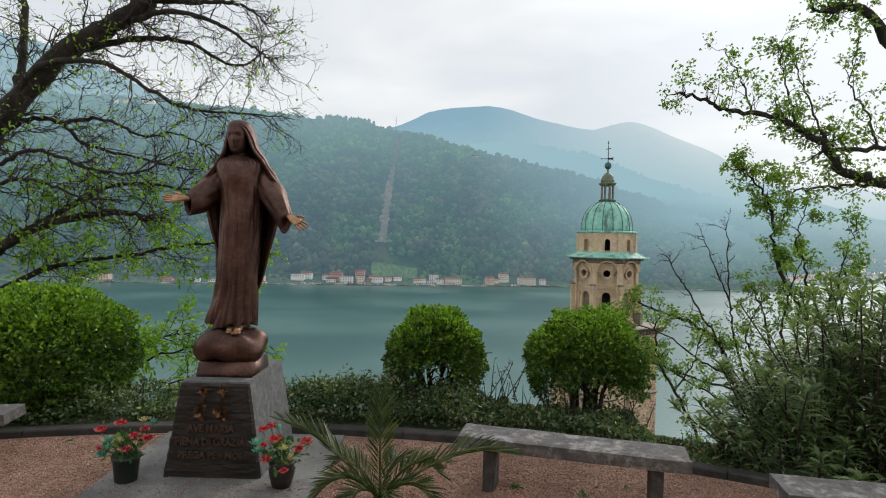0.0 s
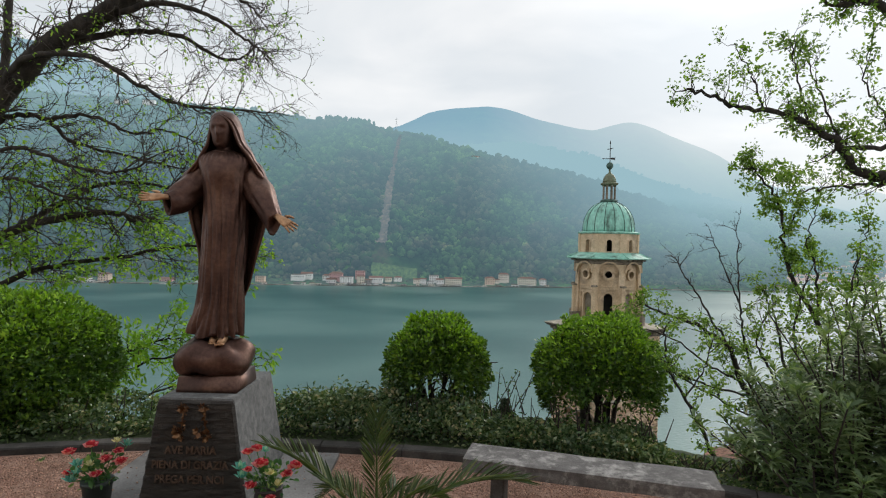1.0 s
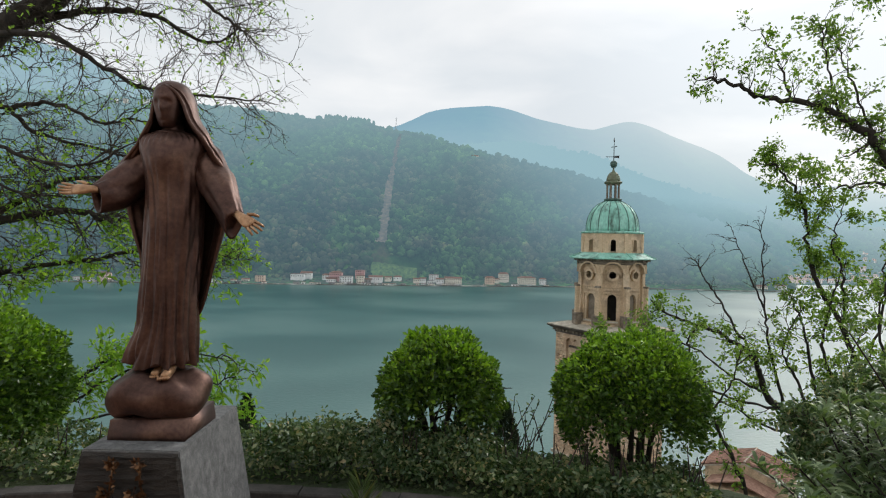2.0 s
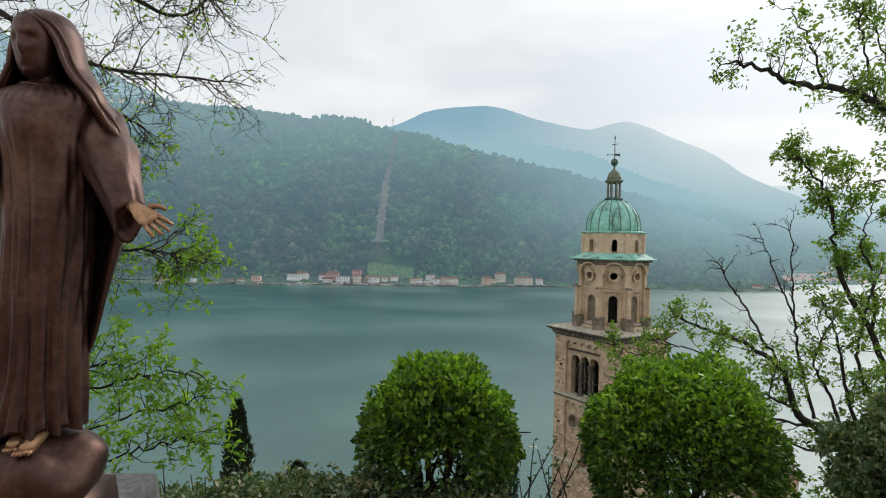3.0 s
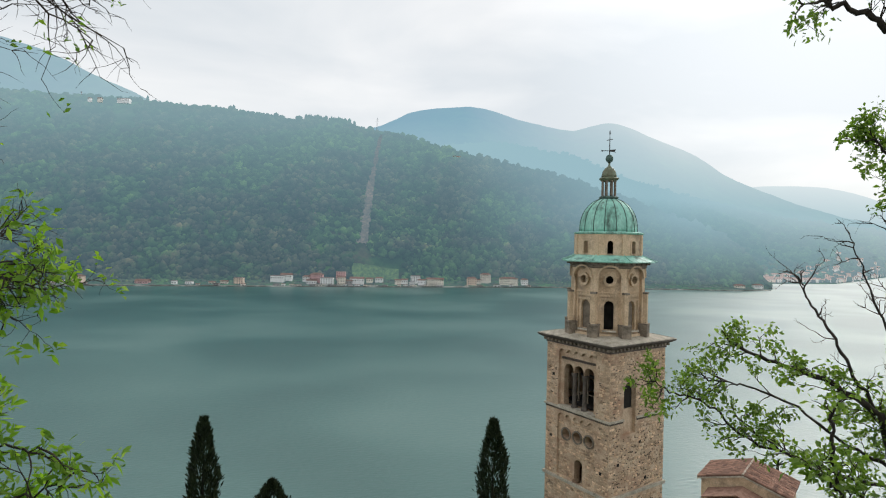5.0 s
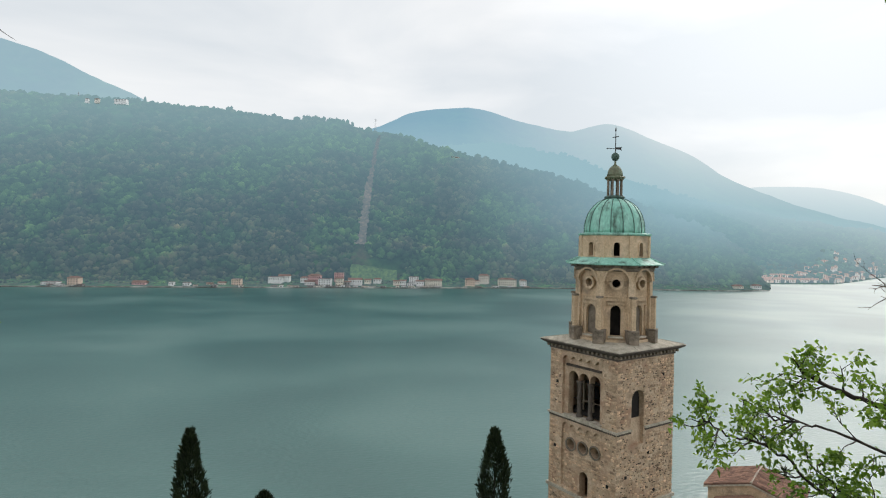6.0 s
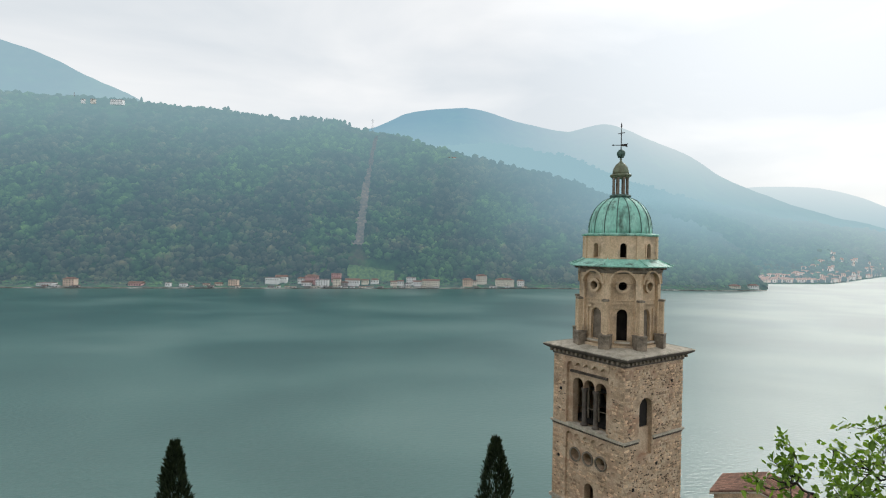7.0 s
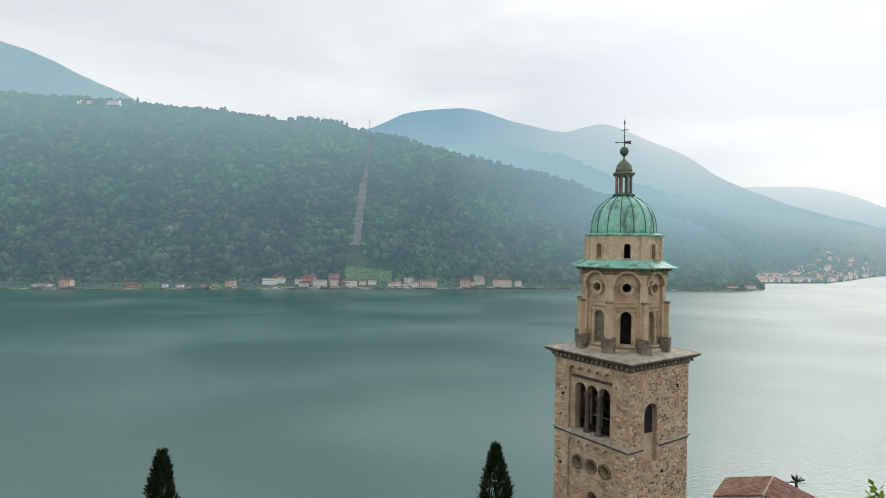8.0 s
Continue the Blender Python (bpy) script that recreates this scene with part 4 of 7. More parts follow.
def round_shrub(at, radii, zc, leaves, rng, label, leaf=0.058, lumps=0.15, open_low=1.0):
    """A clipped shrub: forked stems and a dome of small leaves. at: its foot."""
    ob = thing("round_shrub", at, label, "shrub", "clipped shrubs along the terrace edge")
    v, f = [], []
    for k in range(8):
        w = k * 0.79 + 0.4
        foot = Vector((0.13 * math.cos(w), 0.11 * math.sin(w), -0.1))
        tip = Vector((radii[0] * 0.6 * math.cos(w), radii[1] * 0.6 * math.sin(w), zc + 0.2 * radii[2]))
        midp = foot.lerp(tip, 0.45) + Vector((0.03 * math.sin(k * 3), 0.03 * math.cos(k * 2), 0.05)) - Vector((tip.x * 0.2, tip.y * 0.2, 0))
        tube_rings(v, f, [foot, foot.lerp(midp, 0.5), midp, tip], [0.032, 0.028, 0.024, 0.01], 7)
        for q in range(5):
            a = midp.lerp(tip, q / 5)
            b = a + Vector((rng.normal() * 0.25, rng.normal() * 0.25, 0.15 + rng.random() * 0.2)) * radii[0]
            tube_rings(v, f, [a, a.lerp(b, 0.5) + Vector((0, 0, 0.02)), b], [0.012, 0.008, 0.004], 5)
    raw("stem", v, f, M_BARK, ob, "dark forked stem", True)
    P, out = shell_leaves(rng, leaves, radii, at, leaf, lumps, -0.9)
    P[:, :2] *= np.where(P[:, 2] < 0, 1 + 0.12 * P[:, 2] / radii[2], 1.0)[:, None] if open_low > 1 else 1.0
    aside = np.hypot(P[:, 0] / radii[0], P[:, 1] / radii[1])
    # bare underside; the skirts hang lower along the row than before and behind
    az = np.arctan2(P[:, 1], P[:, 0])
    rim = -((0.10 if open_low > 0.8 else 0.9) + 0.5 * np.abs(np.cos(az)) ** 3 + 0.15 * np.sin(az * 5 + at[0] * 3) + 0.10 * np.sin(az * 11))
    keep = np.where(P[:, 2] / radii[2] < rim, 0.07, 1.0) * np.where(P[:, 2] < -0.2 * radii[2], np.clip(aside * 1.7 - 0.45, 0.05, 1), 1.0)
    thin = rng.random(len(P)) < keep
    P, out = P[thin], out[thin]
    core = unit(rng.normal(size=(leaves // 4, 3))) * (rng.random(leaves // 4) ** 0.5)[:, None] * np.asarray(radii) * 0.85
    core = core[core[:, 2] > -0.05 * radii[2]]
    P, out = np.concatenate([P, core]), np.concatenate([out, unit(core + 1e-6)])
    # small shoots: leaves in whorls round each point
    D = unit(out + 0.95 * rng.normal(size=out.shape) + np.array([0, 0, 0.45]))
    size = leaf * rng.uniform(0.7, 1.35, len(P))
    # top shoots take a lighter leaf colour: skylight on the crown painted in
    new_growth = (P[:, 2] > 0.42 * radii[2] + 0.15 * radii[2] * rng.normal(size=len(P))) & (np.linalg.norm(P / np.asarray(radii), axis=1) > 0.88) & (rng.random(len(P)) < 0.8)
    for name, mat, pick in (("crown", M_SHRUB, ~new_growth), ("new_growth", M_SHRUB_LIT_TOP, new_growth)):
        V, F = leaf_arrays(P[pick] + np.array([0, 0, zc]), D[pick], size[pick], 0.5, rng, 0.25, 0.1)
        tri_mesh(name, V, F, mat, ob, "bright shoots, skylit crown top painted in" if name == "new_growth" else "")
    return ob


rng = np.random.default_rng(11)
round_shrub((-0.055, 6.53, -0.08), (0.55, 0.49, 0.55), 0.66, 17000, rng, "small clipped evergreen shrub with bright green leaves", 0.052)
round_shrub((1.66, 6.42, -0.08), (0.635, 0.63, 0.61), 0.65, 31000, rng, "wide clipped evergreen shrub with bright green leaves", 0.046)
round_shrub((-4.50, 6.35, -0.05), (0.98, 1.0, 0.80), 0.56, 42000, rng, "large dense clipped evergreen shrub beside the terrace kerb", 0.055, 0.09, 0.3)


# ---------------------------------------------------------------- statue on its pedestal
SLAB = box(bmesh.new(), (1.70, 1.75, 0.06), (-1.76, 4.58, -0.03), 0.008)
tagged(part("pavement_slab", SLAB, M_SLAB, None), "grey concrete slab under the statue's pedestal", "slab", kind="structure")
ped = thing("pedestal", (-1.775, 4.9, 0.03), "tapered stone pedestal with dark split front and bronze lettering", "pedestal")
B0, T0, PH = (0.385, 0.47), (0.27, 0.44), 0.745


def pedestal_front(nx=44, nz=44):
    """The split face: rough layers with a chipped outline, 2 cm proud of the block."""
    V, F = [], []
    for j in range(nz + 1):
        for i in range(nx + 1):
            u, w = i / nx, j / nz
            z = 0.0 + (PH - 0.012) * w
            half = B0[0] + (T0[0] - B0[0]) * z / PH
            y = -(B0[1] + (T0[1] - B0[1]) * z / PH) - 0.022
            x = -half + 2 * half * u
            rough = 0.014 * noise.fractal(Vector((x * 6, 3.1, z * 26)), 0.8, 2.0, 4) + 0.008 * noise.noise(Vector((x * 3, 9.0, z * 9)))
            edge = min(u, 1 - u, 1 - w)
            if edge == 0:
                x += 0.006 * noise.noise(Vector((z * 30, x * 30, 1)))
                y += 0.02
            V.append((x, y + rough, z))
            F += [(j * (nx + 1) + i, j * (nx + 1) + i + 1, (j + 1) * (nx + 1) + i + 1, (j + 1) * (nx + 1) + i)] if i < nx and j < nz else []
    return V, F


bm = bmesh.new()
a = [bm.verts.new((sx * B0[0], sy * B0[1], 0)) for sx, sy in ((-1, -1), (1, -1), (1, 1), (-1, 1))]
b = [bm.verts.new((sx * T0[0], sy * T0[1], PH)) for sx, sy in ((-1, -1), (1, -1), (1, 1), (-1, 1))]
bm.faces.new(a[::-1])
bm.faces.new(b)
for i in range(4):
    bm.faces.new((a[i], a[(i + 1) % 4], b[(i + 1) % 4], b[i]))
bmesh.ops.bevel(bm, geom=list(bm.edges), offset=0.006, segments=2, affect="EDGES")
part("block", bm, M_PED_SIDE, ped, "grey sawn stone block")
V, F = pedestal_front()
raw("front_face", V, F, M_PED_FRONT, ped, "dark rough split stone face")
LEAN_FRONT = math.degrees(math.atan2(B0[1] - T0[1], PH))
for words, z, size in (("AVE MARIA", 0.362, 0.078), ("PIENA DI GRAZIA", 0.258, 0.078), ("PREGA PER NOI", 0.155, 0.078)):
    curve = bpy.data.curves.new("lettering", "FONT")
    curve.body, curve.size, curve.extrude, curve.align_x = words, size, 0.006, "CENTER"
    curve.space_character = 1.0
    curve.offset = 0.001
    tmp = new("lettering_tmp", curve)
    bpy.context.view_layer.update()
    me = bpy.data.meshes.new_from_object(tmp.evaluated_get(bpy.context.evaluated_depsgraph_get()))
    bpy.data.objects.remove(tmp)
    ob = finish("lettering", me, M_LETTER, ped, "raised bronze capitals")
    width = max(v.co.x for v in me.vertices) - min(v.co.x for v in me.vertices)
    want = {"AVE MARIA": 0.37, "PIENA DI GRAZIA": 0.545, "PREGA PER NOI": 0.49}[words]
    yy = -(B0[1] + (T0[1] - B0[1]) * z / PH) - 0.034
    ob.matrix_basis = pose(-0.015, yy, z, 90 - LEAN_FRONT, 0, 0) @ Matrix.Diagonal((want / width, 1, 1, 1))

# two gilt roses on the stone
rng = np.random.default_rng(21)
for rx, lean in ((-0.07, 0.1), (0.09, -0.12)):
    v, f = [], []
    z0 = 0.50
    stem = [Vector((rx - lean * 0.15, -0.50, z0)), Vector((rx, -0.505, z0 + 0.09)), Vector((rx + lean * 0.1, -0.495, z0 + 0.2))]
    tube_rings(v, f, stem, [0.006, 0.006, 0.005], 6)
    orn = raw("rose_ornament", v, f, M_BRASS, ped, "small tarnished gilt metal rose", True)
    P, D = [], []
    for q in range(16):
        k = q / 15
        P.append(stem[0].lerp(stem[2], k) + Vector((rng.normal() * 0.012, -0.008, 0)))
        D.append((rng.normal() * 0.9, -0.35, rng.normal() * 0.5))
    for bloom in (stem[0], stem[2], stem[0] + Vector((-0.03 + lean * 0.2, 0, 0.03))):
        for q in range(14):
            w = q * 2.4
            P.append(bloom + Vector((math.cos(w) * 0.008, -0.012, math.sin(w) * 0.008)))
            D.append((math.cos(w) * 0.7, -0.7 + 0.05 * q, math.sin(w) * 0.7))
    V, F = leaf_arrays(np.array([p[:] for p in P]), np.array(D), rng.uniform(0.025, 0.05, len(P)), 0.7, rng, 0.5)
    tri_mesh("petal", V, F, M_BRASS, orn)

# the figure: rings lofted into one bronze body
PX = 0.00487


def drawn(px, py, fy=0.0):
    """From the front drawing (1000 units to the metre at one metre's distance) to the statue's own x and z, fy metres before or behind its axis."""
    d, u, w = 4.86 + fy, (px - 784) / 1000, (441 - py) / 1000
    return d * (u * 0.99974 - w * 0.0227) + 1.765, 1.145 + d * (u * 0.0227 + w * 0.99974 - 0.0122)


def loft(V, F, rings, closed=True, cap=(True, True)):
    base, n = len(V), len(rings[0])
    for r in rings:
        V.extend(r)
    for j in range(len(rings) - 1):
        for i in range(n if closed else n - 1):
            k = (i + 1) % n
            F.append((base + j * n + i, base + j * n + k, base + (j + 1) * n + k, base + (j + 1) * n + i))
    if cap[0]:
        F.append(tuple(base + i for i in range(n))[::-1])
    if cap[1]:
        F.append(tuple(base + (len(rings) - 1) * n + i for i in range(n)))


def smooth_rows(rows, count):
    rows = np.array(rows, float)
    t = np.linspace(0, len(rows) - 1, count)
    out = []
    for x in t:
        i = min(int(x), len(rows) - 2)
        p0, p1, p2, p3 = rows[max(i - 1, 0)], rows[i], rows[i + 1], rows[min(i + 2, len(rows) - 1)]
        u = x - i
        out.append(0.5 * (2 * p1 + (p2 - p0) * u + (2 * p0 - 5 * p1 + 4 * p2 - p3) * u ** 2 + (3 * p1 - p0 - 3 * p2 + p3) * u ** 3))
    return np.array(out)


SV, SF = [], []
# square plinth and the cloud
for lo_, hi_, w0, w1 in ((0.0, 0.115, 0.225, 0.215),):
    loft(SV, SF, [[(sxx * w, -0.03 + syy * w, z) for sxx, syy in ((-1, -1), (1, -1), (1, 1), (-1, 1))] for w, z in ((w0, lo_), (w0, lo_ + 0.02), (w1, hi_))])
rings = []
for w, z in smooth_rows([(0.16, 0.105), (0.255, 0.128), (0.298, 0.19), (0.298, 0.25), (0.262, 0.31), (0.2, 0.35), (0.12, 0.38)], 26):
    ring = []
    for i in range(64):
        a = 2 * math.pi * i / 64
        k = 1 + 0.045 * math.cos(3 * a + 0.6) + 0.03 * math.cos(5 * a + 1.1 + z * 9) + 0.08 * noise.noise(Vector((math.cos(a) * 2, math.sin(a) * 2, z * 7)))
        ring.append((w * k * math.cos(a) * 1.02 - 0.03, w * k * math.sin(a) * 0.86 - 0.03, z + (0.018 * math.sin(3 * a + 0.5) + 0.012 * math.sin(7 * a + 2)) * (w > 0.16)))
    rings.append(ring)
loft(SV, SF, rings)
# the dress: centre and half width in the drawing's units, depth, strength of the folds
DRESS = [(571, 410, 39, 34, 1.25), (558, 412, 37.5, 33, 1.15), (520, 418, 34, 31, 1.0), (460, 423, 33, 30, 0.9), (400, 428, 33, 30, 0.8), (350, 429, 33, 30, 0.55), (318, 428, 36, 35, 0.22), (303, 428, 41, 33, 0.10), (293, 428, 42, 29, 0.15), (286, 427, 38, 23, 0.2), (281, 427, 27, 18, 0.3), (276, 427, 13.5, 14, 0.0), (262, 427, 11, 12, 0.0)]
rings = []
for py, cx, rx, ry, fold in smooth_rows(DRESS, 90):
    ring, (x0, z) = [], drawn(cx, py)
    for i in range(160):
        a = 2 * math.pi * i / 160
        ph = 0.35 * math.sin(z * 3.1 + a * 2) + (575 - py) * 0.0016 * math.sin(a)
        wave = 0.13 * abs(math.sin(8.5 * (a + ph))) ** 0.6 + 0.045 * math.sin(13 * a + 4 * z + 2 * ph) + 0.022 * math.sin(29 * a - 3 * z)
        low = max(0.0, (py - 520) / 57)
        wave += 0.05 * math.sin(34 * a) * math.exp(-((py - 287) / 8) ** 2) / max(fold, 0.1)
        k = 1 + fold * (wave - 0.03) * (0.8 + 0.5 * low)
        ring.append((x0 + rx * PX * k * math.cos(a), -0.01 + ry * PX * k * math.sin(a), z + (0.022 * math.sin(8.5 * (a + ph)) * low)))
    rings.append(ring)
loft(SV, SF, rings)
# gathered collar
v, f = [], []
cx_, cz_ = drawn(427, 281)
tube_rings(v, f, [Vector((cx_ + 0.092 * math.cos(a), -0.012 + 0.086 * math.sin(a), cz_ - 0.012 * math.sin(a + 1.57))) for a in np.linspace(0, 2 * math.pi, 33)], [0.007] * 33, 8)
base = len(SV)
SV.extend([tuple(p) for p in v])
SF.extend([tuple(base + q for q in r) for r in f])
# head
rings = []
HX, HZ = drawn(426, 247)
def bell(x, s):
    return math.exp(-(x / s) ** 2)


for w, z in smooth_rows([(0.015, -0.138), (0.045, -0.128), (0.066, -0.095), (0.078, -0.05), (0.088, 0.0), (0.09, 0.05), (0.075, 0.1), (0.03, 0.132)], 44):
    ring = []
    for a in np.linspace(0, 2 * math.pi, 72, endpoint=False):
        e = a - 1.5 * math.pi
        nose = 0.019 * bell(e, 0.17) * (bell(z + 0.034, 0.022) + 0.6 * bell(z + 0.002, 0.03))
        sockets = -0.014 * (bell(e - 0.42, 0.22) + bell(e + 0.42, 0.22)) * bell(z - 0.008, 0.017)
        brow = 0.007 * bell(e, 0.7) * bell(z - 0.035, 0.014)
        lips = bell(e, 0.3) * (0.007 * bell(z + 0.072, 0.006) + 0.007 * bell(z + 0.085, 0.006) - 0.003 * bell(z + 0.0785, 0.004) - 0.003 * bell(z + 0.1, 0.008))
        chin = 0.008 * bell(e, 0.35) * bell(z + 0.118, 0.014)
        r = w * (1.12 if math.sin(a) > 0 else 1.0) + nose + sockets + brow + lips + chin
        ring.append((HX + w * 0.92 * math.cos(a), -0.062 + r * math.sin(a), HZ + z))
    rings.append(ring)
loft(SV, SF, rings)
# mantle: an open shell from the crown over shoulders and back
MANTLE = [(213, 427, 3, 4, 1), (215, 427, 10, 12, 1), (219, 427, 17, 20, 1), (225, 427, 21, 25.5, 2), (231, 428, 23, 27, 26), (244, 429, 25, 27.5, 43), (260, 430, 29, 29, 47), (272, 431, 34.5, 31, 51), (286, 432, 42, 33, 58), (303, 431, 51, 36, 68), (320, 428, 60, 39, 78), (336, 429, 64, 41, 84), (355, 431, 65, 42, 87), (377, 431, 62, 40, 88), (402, 431, 57, 38, 90), (440, 430, 46, 36, 93), (475, 425, 41, 34, 96), (500, 422, 37, 32, 102), (512, 421, 34, 30, 106)]
outer, inner = [], []
for py, cx, rx, ry, gap in smooth_rows(MANTLE, 90):
    o, q = [], []
    x0, z0 = drawn(cx, py)
    for i in range(90):
        a = radians(-90 + gap) + (2 * math.pi - 2 * radians(gap)) * i / 89
        low = max(0, (py - 290) / 200)
        k = 1 + low * (0.055 * math.sin(9 * a + py * 0.012) + 0.03 * math.sin(17 * a)) + 0.03 * math.exp(-((i / 89) * 12) ** 2) + 0.03 * math.exp(-(((89 - i) / 89) * 12) ** 2)
        k += 0.018 * math.sin(py * 0.21 + 3 * a) * (py < 300) + 0.035 * math.sin(14 * a + py * 0.05) * max(0.0, 1 - abs(py - 330) / 60)
        x, y = rx * PX * math.cos(a), ry * PX * math.sin(a)
        o.append((x0 + x * k, 0.005 + y * k, z0))
        q.append((x0 + x * (k - 0.10), 0.005 + y * (k - 0.10), z0 - 0.012))
    outer.append(o)
    inner.append(q)
loft(SV, SF, [a + b[::-1] for a, b in zip(outer, inner)], True)
# the hood's turned hem: two rolls along the open edge
low, high = 14, 58
for back, thick in ((0, 0.011), (5, 0.008)):
    line = [outer[j][back] for j in range(high, low, -1)] + [outer[low][i] for i in (back, 89 - back)] + [outer[j][89 - back] for j in range(low + 1, high)]
    v, f = [], []
    tube_rings(v, f, [Vector(p) for p in line], [thick] * len(line), 8)
    base = len(SV)
    SV.extend([tuple(p) for p in v])
    SF.extend([tuple(base + q for q in r) for r in f])


def sleeve(points):
    """Rings along an arm: (px, py, forward, half height, half depth, droop)."""
    rows = smooth_rows(points, 34)
    rings = []
    for k, (px, py, fy, hh, hd, droop) in enumerate(rows):
        n1, n0 = rows[min(k + 1, 33)], rows[max(k - 1, 0)]
        (xa, za), (xb, zb), (xc, zc) = drawn(n0[0], n0[1], n0[2]), drawn(n1[0], n1[1], n1[2]), drawn(px, py, fy)
        d = Vector((xb - xa, n1[2] - n0[2], zb - za)).normalized()
        side = d.cross(Vector((0, 0, 1))).normalized()
        up = side.cross(d)
        ring = []
        for i in range(40):
            a = 2 * math.pi * i / 40
            g = 1 + (0.15 * (abs(math.sin(3 * a + k * 0.13)) ** 0.5 - 0.6) + 0.05 * math.sin(k * 0.45 + 2 * a)) * min(1, k / 5) + 0.07 * abs(math.sin(5.5 * a - 0.11 * k)) ** 0.7
            p = Vector((xc, fy, zc)) + side * (hd * g * math.cos(a)) + up * (hh * g * math.sin(a))
            if math.sin(a) < 0:
                p.z += droop * math.sin(a)
            ring.append(p[:])
        rings.append(ring)
    last = Vector((0, 0, 0))
    for p in rings[-1]:
        last += Vector(p) / 40
    for s_, inset in ((0.86, 0.0), (0.7, 0.05), (0.5, 0.09)):
        back = (Vector(rings[20][0]) - Vector(rings[33][0])).normalized() * inset
        rings.append([(last + (Vector(p) - last) * s_ + back)[:] for p in rings[33]])
    loft(SV, SF, rings)


sleeve([(408, 294, 0.13, 0.075, 0.10, 0.0), (395, 313, 0.09, 0.10, 0.11, 0.0), (377, 334, 0.02, 0.112, 0.105, 0.0), (356, 350, -0.09, 0.095, 0.085, 0.02), (333, 357, -0.19, 0.058, 0.05, 0.06)])
sleeve([(450, 294, 0.13, 0.075, 0.10, 0.0), (463, 312, 0.09, 0.098, 0.11, 0.0), (477, 334, 0.02, 0.10, 0.105, 0.0), (491, 357, -0.09, 0.088, 0.085, 0.03), (508, 388, -0.19, 0.052, 0.05, 0.085)])
HAND_FROM = len(SF)


def hand(px, py, fy, way, flip):
    """An open palm with five fingers: way is the direction of the fingers in the drawing's plane."""
    xc, zc = drawn(px, py, fy)
    c0 = Vector((xc, fy, zc))
    d = Vector(way).normalized()
    s_ = Vector((0, -0.75, 0.65)).cross(d).normalized() * flip
    nrm = d.cross(s_)
    rings = []
    for t, w, h in ((-0.05, 0.022, 0.02), (-0.01, 0.025, 0.021), (0.03, 0.038, 0.018), (0.065, 0.042, 0.015), (0.09, 0.038, 0.011)):
        rings.append([(c0 + d * t + s_ * (w * math.cos(a)) + nrm * (h * math.sin(a)))[:] for a in np.linspace(0, 2 * math.pi, 14, endpoint=False)])
    loft(SV, SF, rings)
    for k, (o, length, spread) in enumerate(((-0.03, 0.062, -0.22), (-0.011, 0.075, -0.06), (0.009, 0.078, 0.06), (0.028, 0.066, 0.2))):
        v, f = [], []
        a0 = c0 + d * 0.08 + s_ * o
        dd = (d + s_ * spread).normalized()
        tube_rings(v, f, [a0, a0 + dd * length * 0.5 - nrm * 0.004, a0 + dd * length - nrm * 0.014], [0.0105, 0.0095, 0.006], 8)
        base = len(SV)
        SV.extend([p[:] for p in v])
        SF.extend([tuple(base + q for q in r) for r in f])
    v, f = [], []
    a0 = c0 + d * 0.015 + s_ * 0.035
    tube_rings(v, f, [a0, a0 + d * 0.025 + s_ * 0.025, a0 + d * 0.06 + s_ * 0.034], [0.014, 0.011, 0.007], 8)
    base = len(SV)
    SV.extend([p[:] for p in v])
    SF.extend([tuple(base + q for q in r) for r in f])


hand(325, 351, -0.22, (-0.95, -0.25, -0.05), -1)
hand(516, 386, -0.22, (0.82, -0.3, -0.5), 1)
# feet
for px, ahead in ((420, 0.0), (404, -0.03)):
    fx = drawn(px, 580, -0.17)[0]
    lines = [([(fx, -0.08 - ahead, 0.41), (fx, -0.12 - ahead, 0.388), (fx - 0.002, -0.17 - ahead, 0.368), (fx - 0.004, -0.2 - ahead, 0.36)], [0.024, 0.028, 0.03, 0.022])]
    for q in range(5):
        tx = fx - 0.026 + 0.0125 * q
        lines.append(([(tx, -0.19 - ahead, 0.36), (tx - 0.001, -0.212 - ahead, 0.357), (tx - 0.001, -0.227 - ahead + 0.004 * q, 0.349)], [0.009, 0.0085, 0.006]))
    for pts, radii_ in lines:
        v, f = [], []
        tube_rings(v, f, pts, radii_, 10)
        base = len(SV)
        SV.extend([p[:] for p in v])
        SF.extend([tuple(base + q for q in r) for r in f])
statue = raw("statue", SV, SF, [M_BRONZE, M_BRONZE_BRIGHT], None, "", True)
for p in statue.data.polygons:
    p.material_index = 1 if p.index >= HAND_FROM else 0
statue.matrix_basis = pose(-1.765, 4.86, 0.775)
tagged(statue, "brown bronze robed statue with open arms on a cloud", "statue")

# ---------------------------------------------------------------- benches, kerb, pots, palm


def rough_slab(length, depth, thick, seed):
    """A hewn slab: broken edges, slightly uneven top."""
    bm = bmesh.new()
    bmesh.ops.create_cube(bm, size=1.0)
    bmesh.ops.subdivide_edges(bm, edges=bm.edges[:], cuts=9, use_grid_fill=True)
    for v in bm.verts:
        p = Vector((v.co.x * length, v.co.y * depth, v.co.z * thick))
        n = 0.006 * noise.fractal(p * 9 + Vector((seed, 0, 0)), 0.8, 2.0, 3)
        rim = max(abs(v.co.x), abs(v.co.y)) > 0.49
        v.co = p + Vector((n * rim * 1.6, n * rim * 1.6, n * 0.5 - (0.006 if rim and v.co.z > 0.49 else 0)))
    return bm


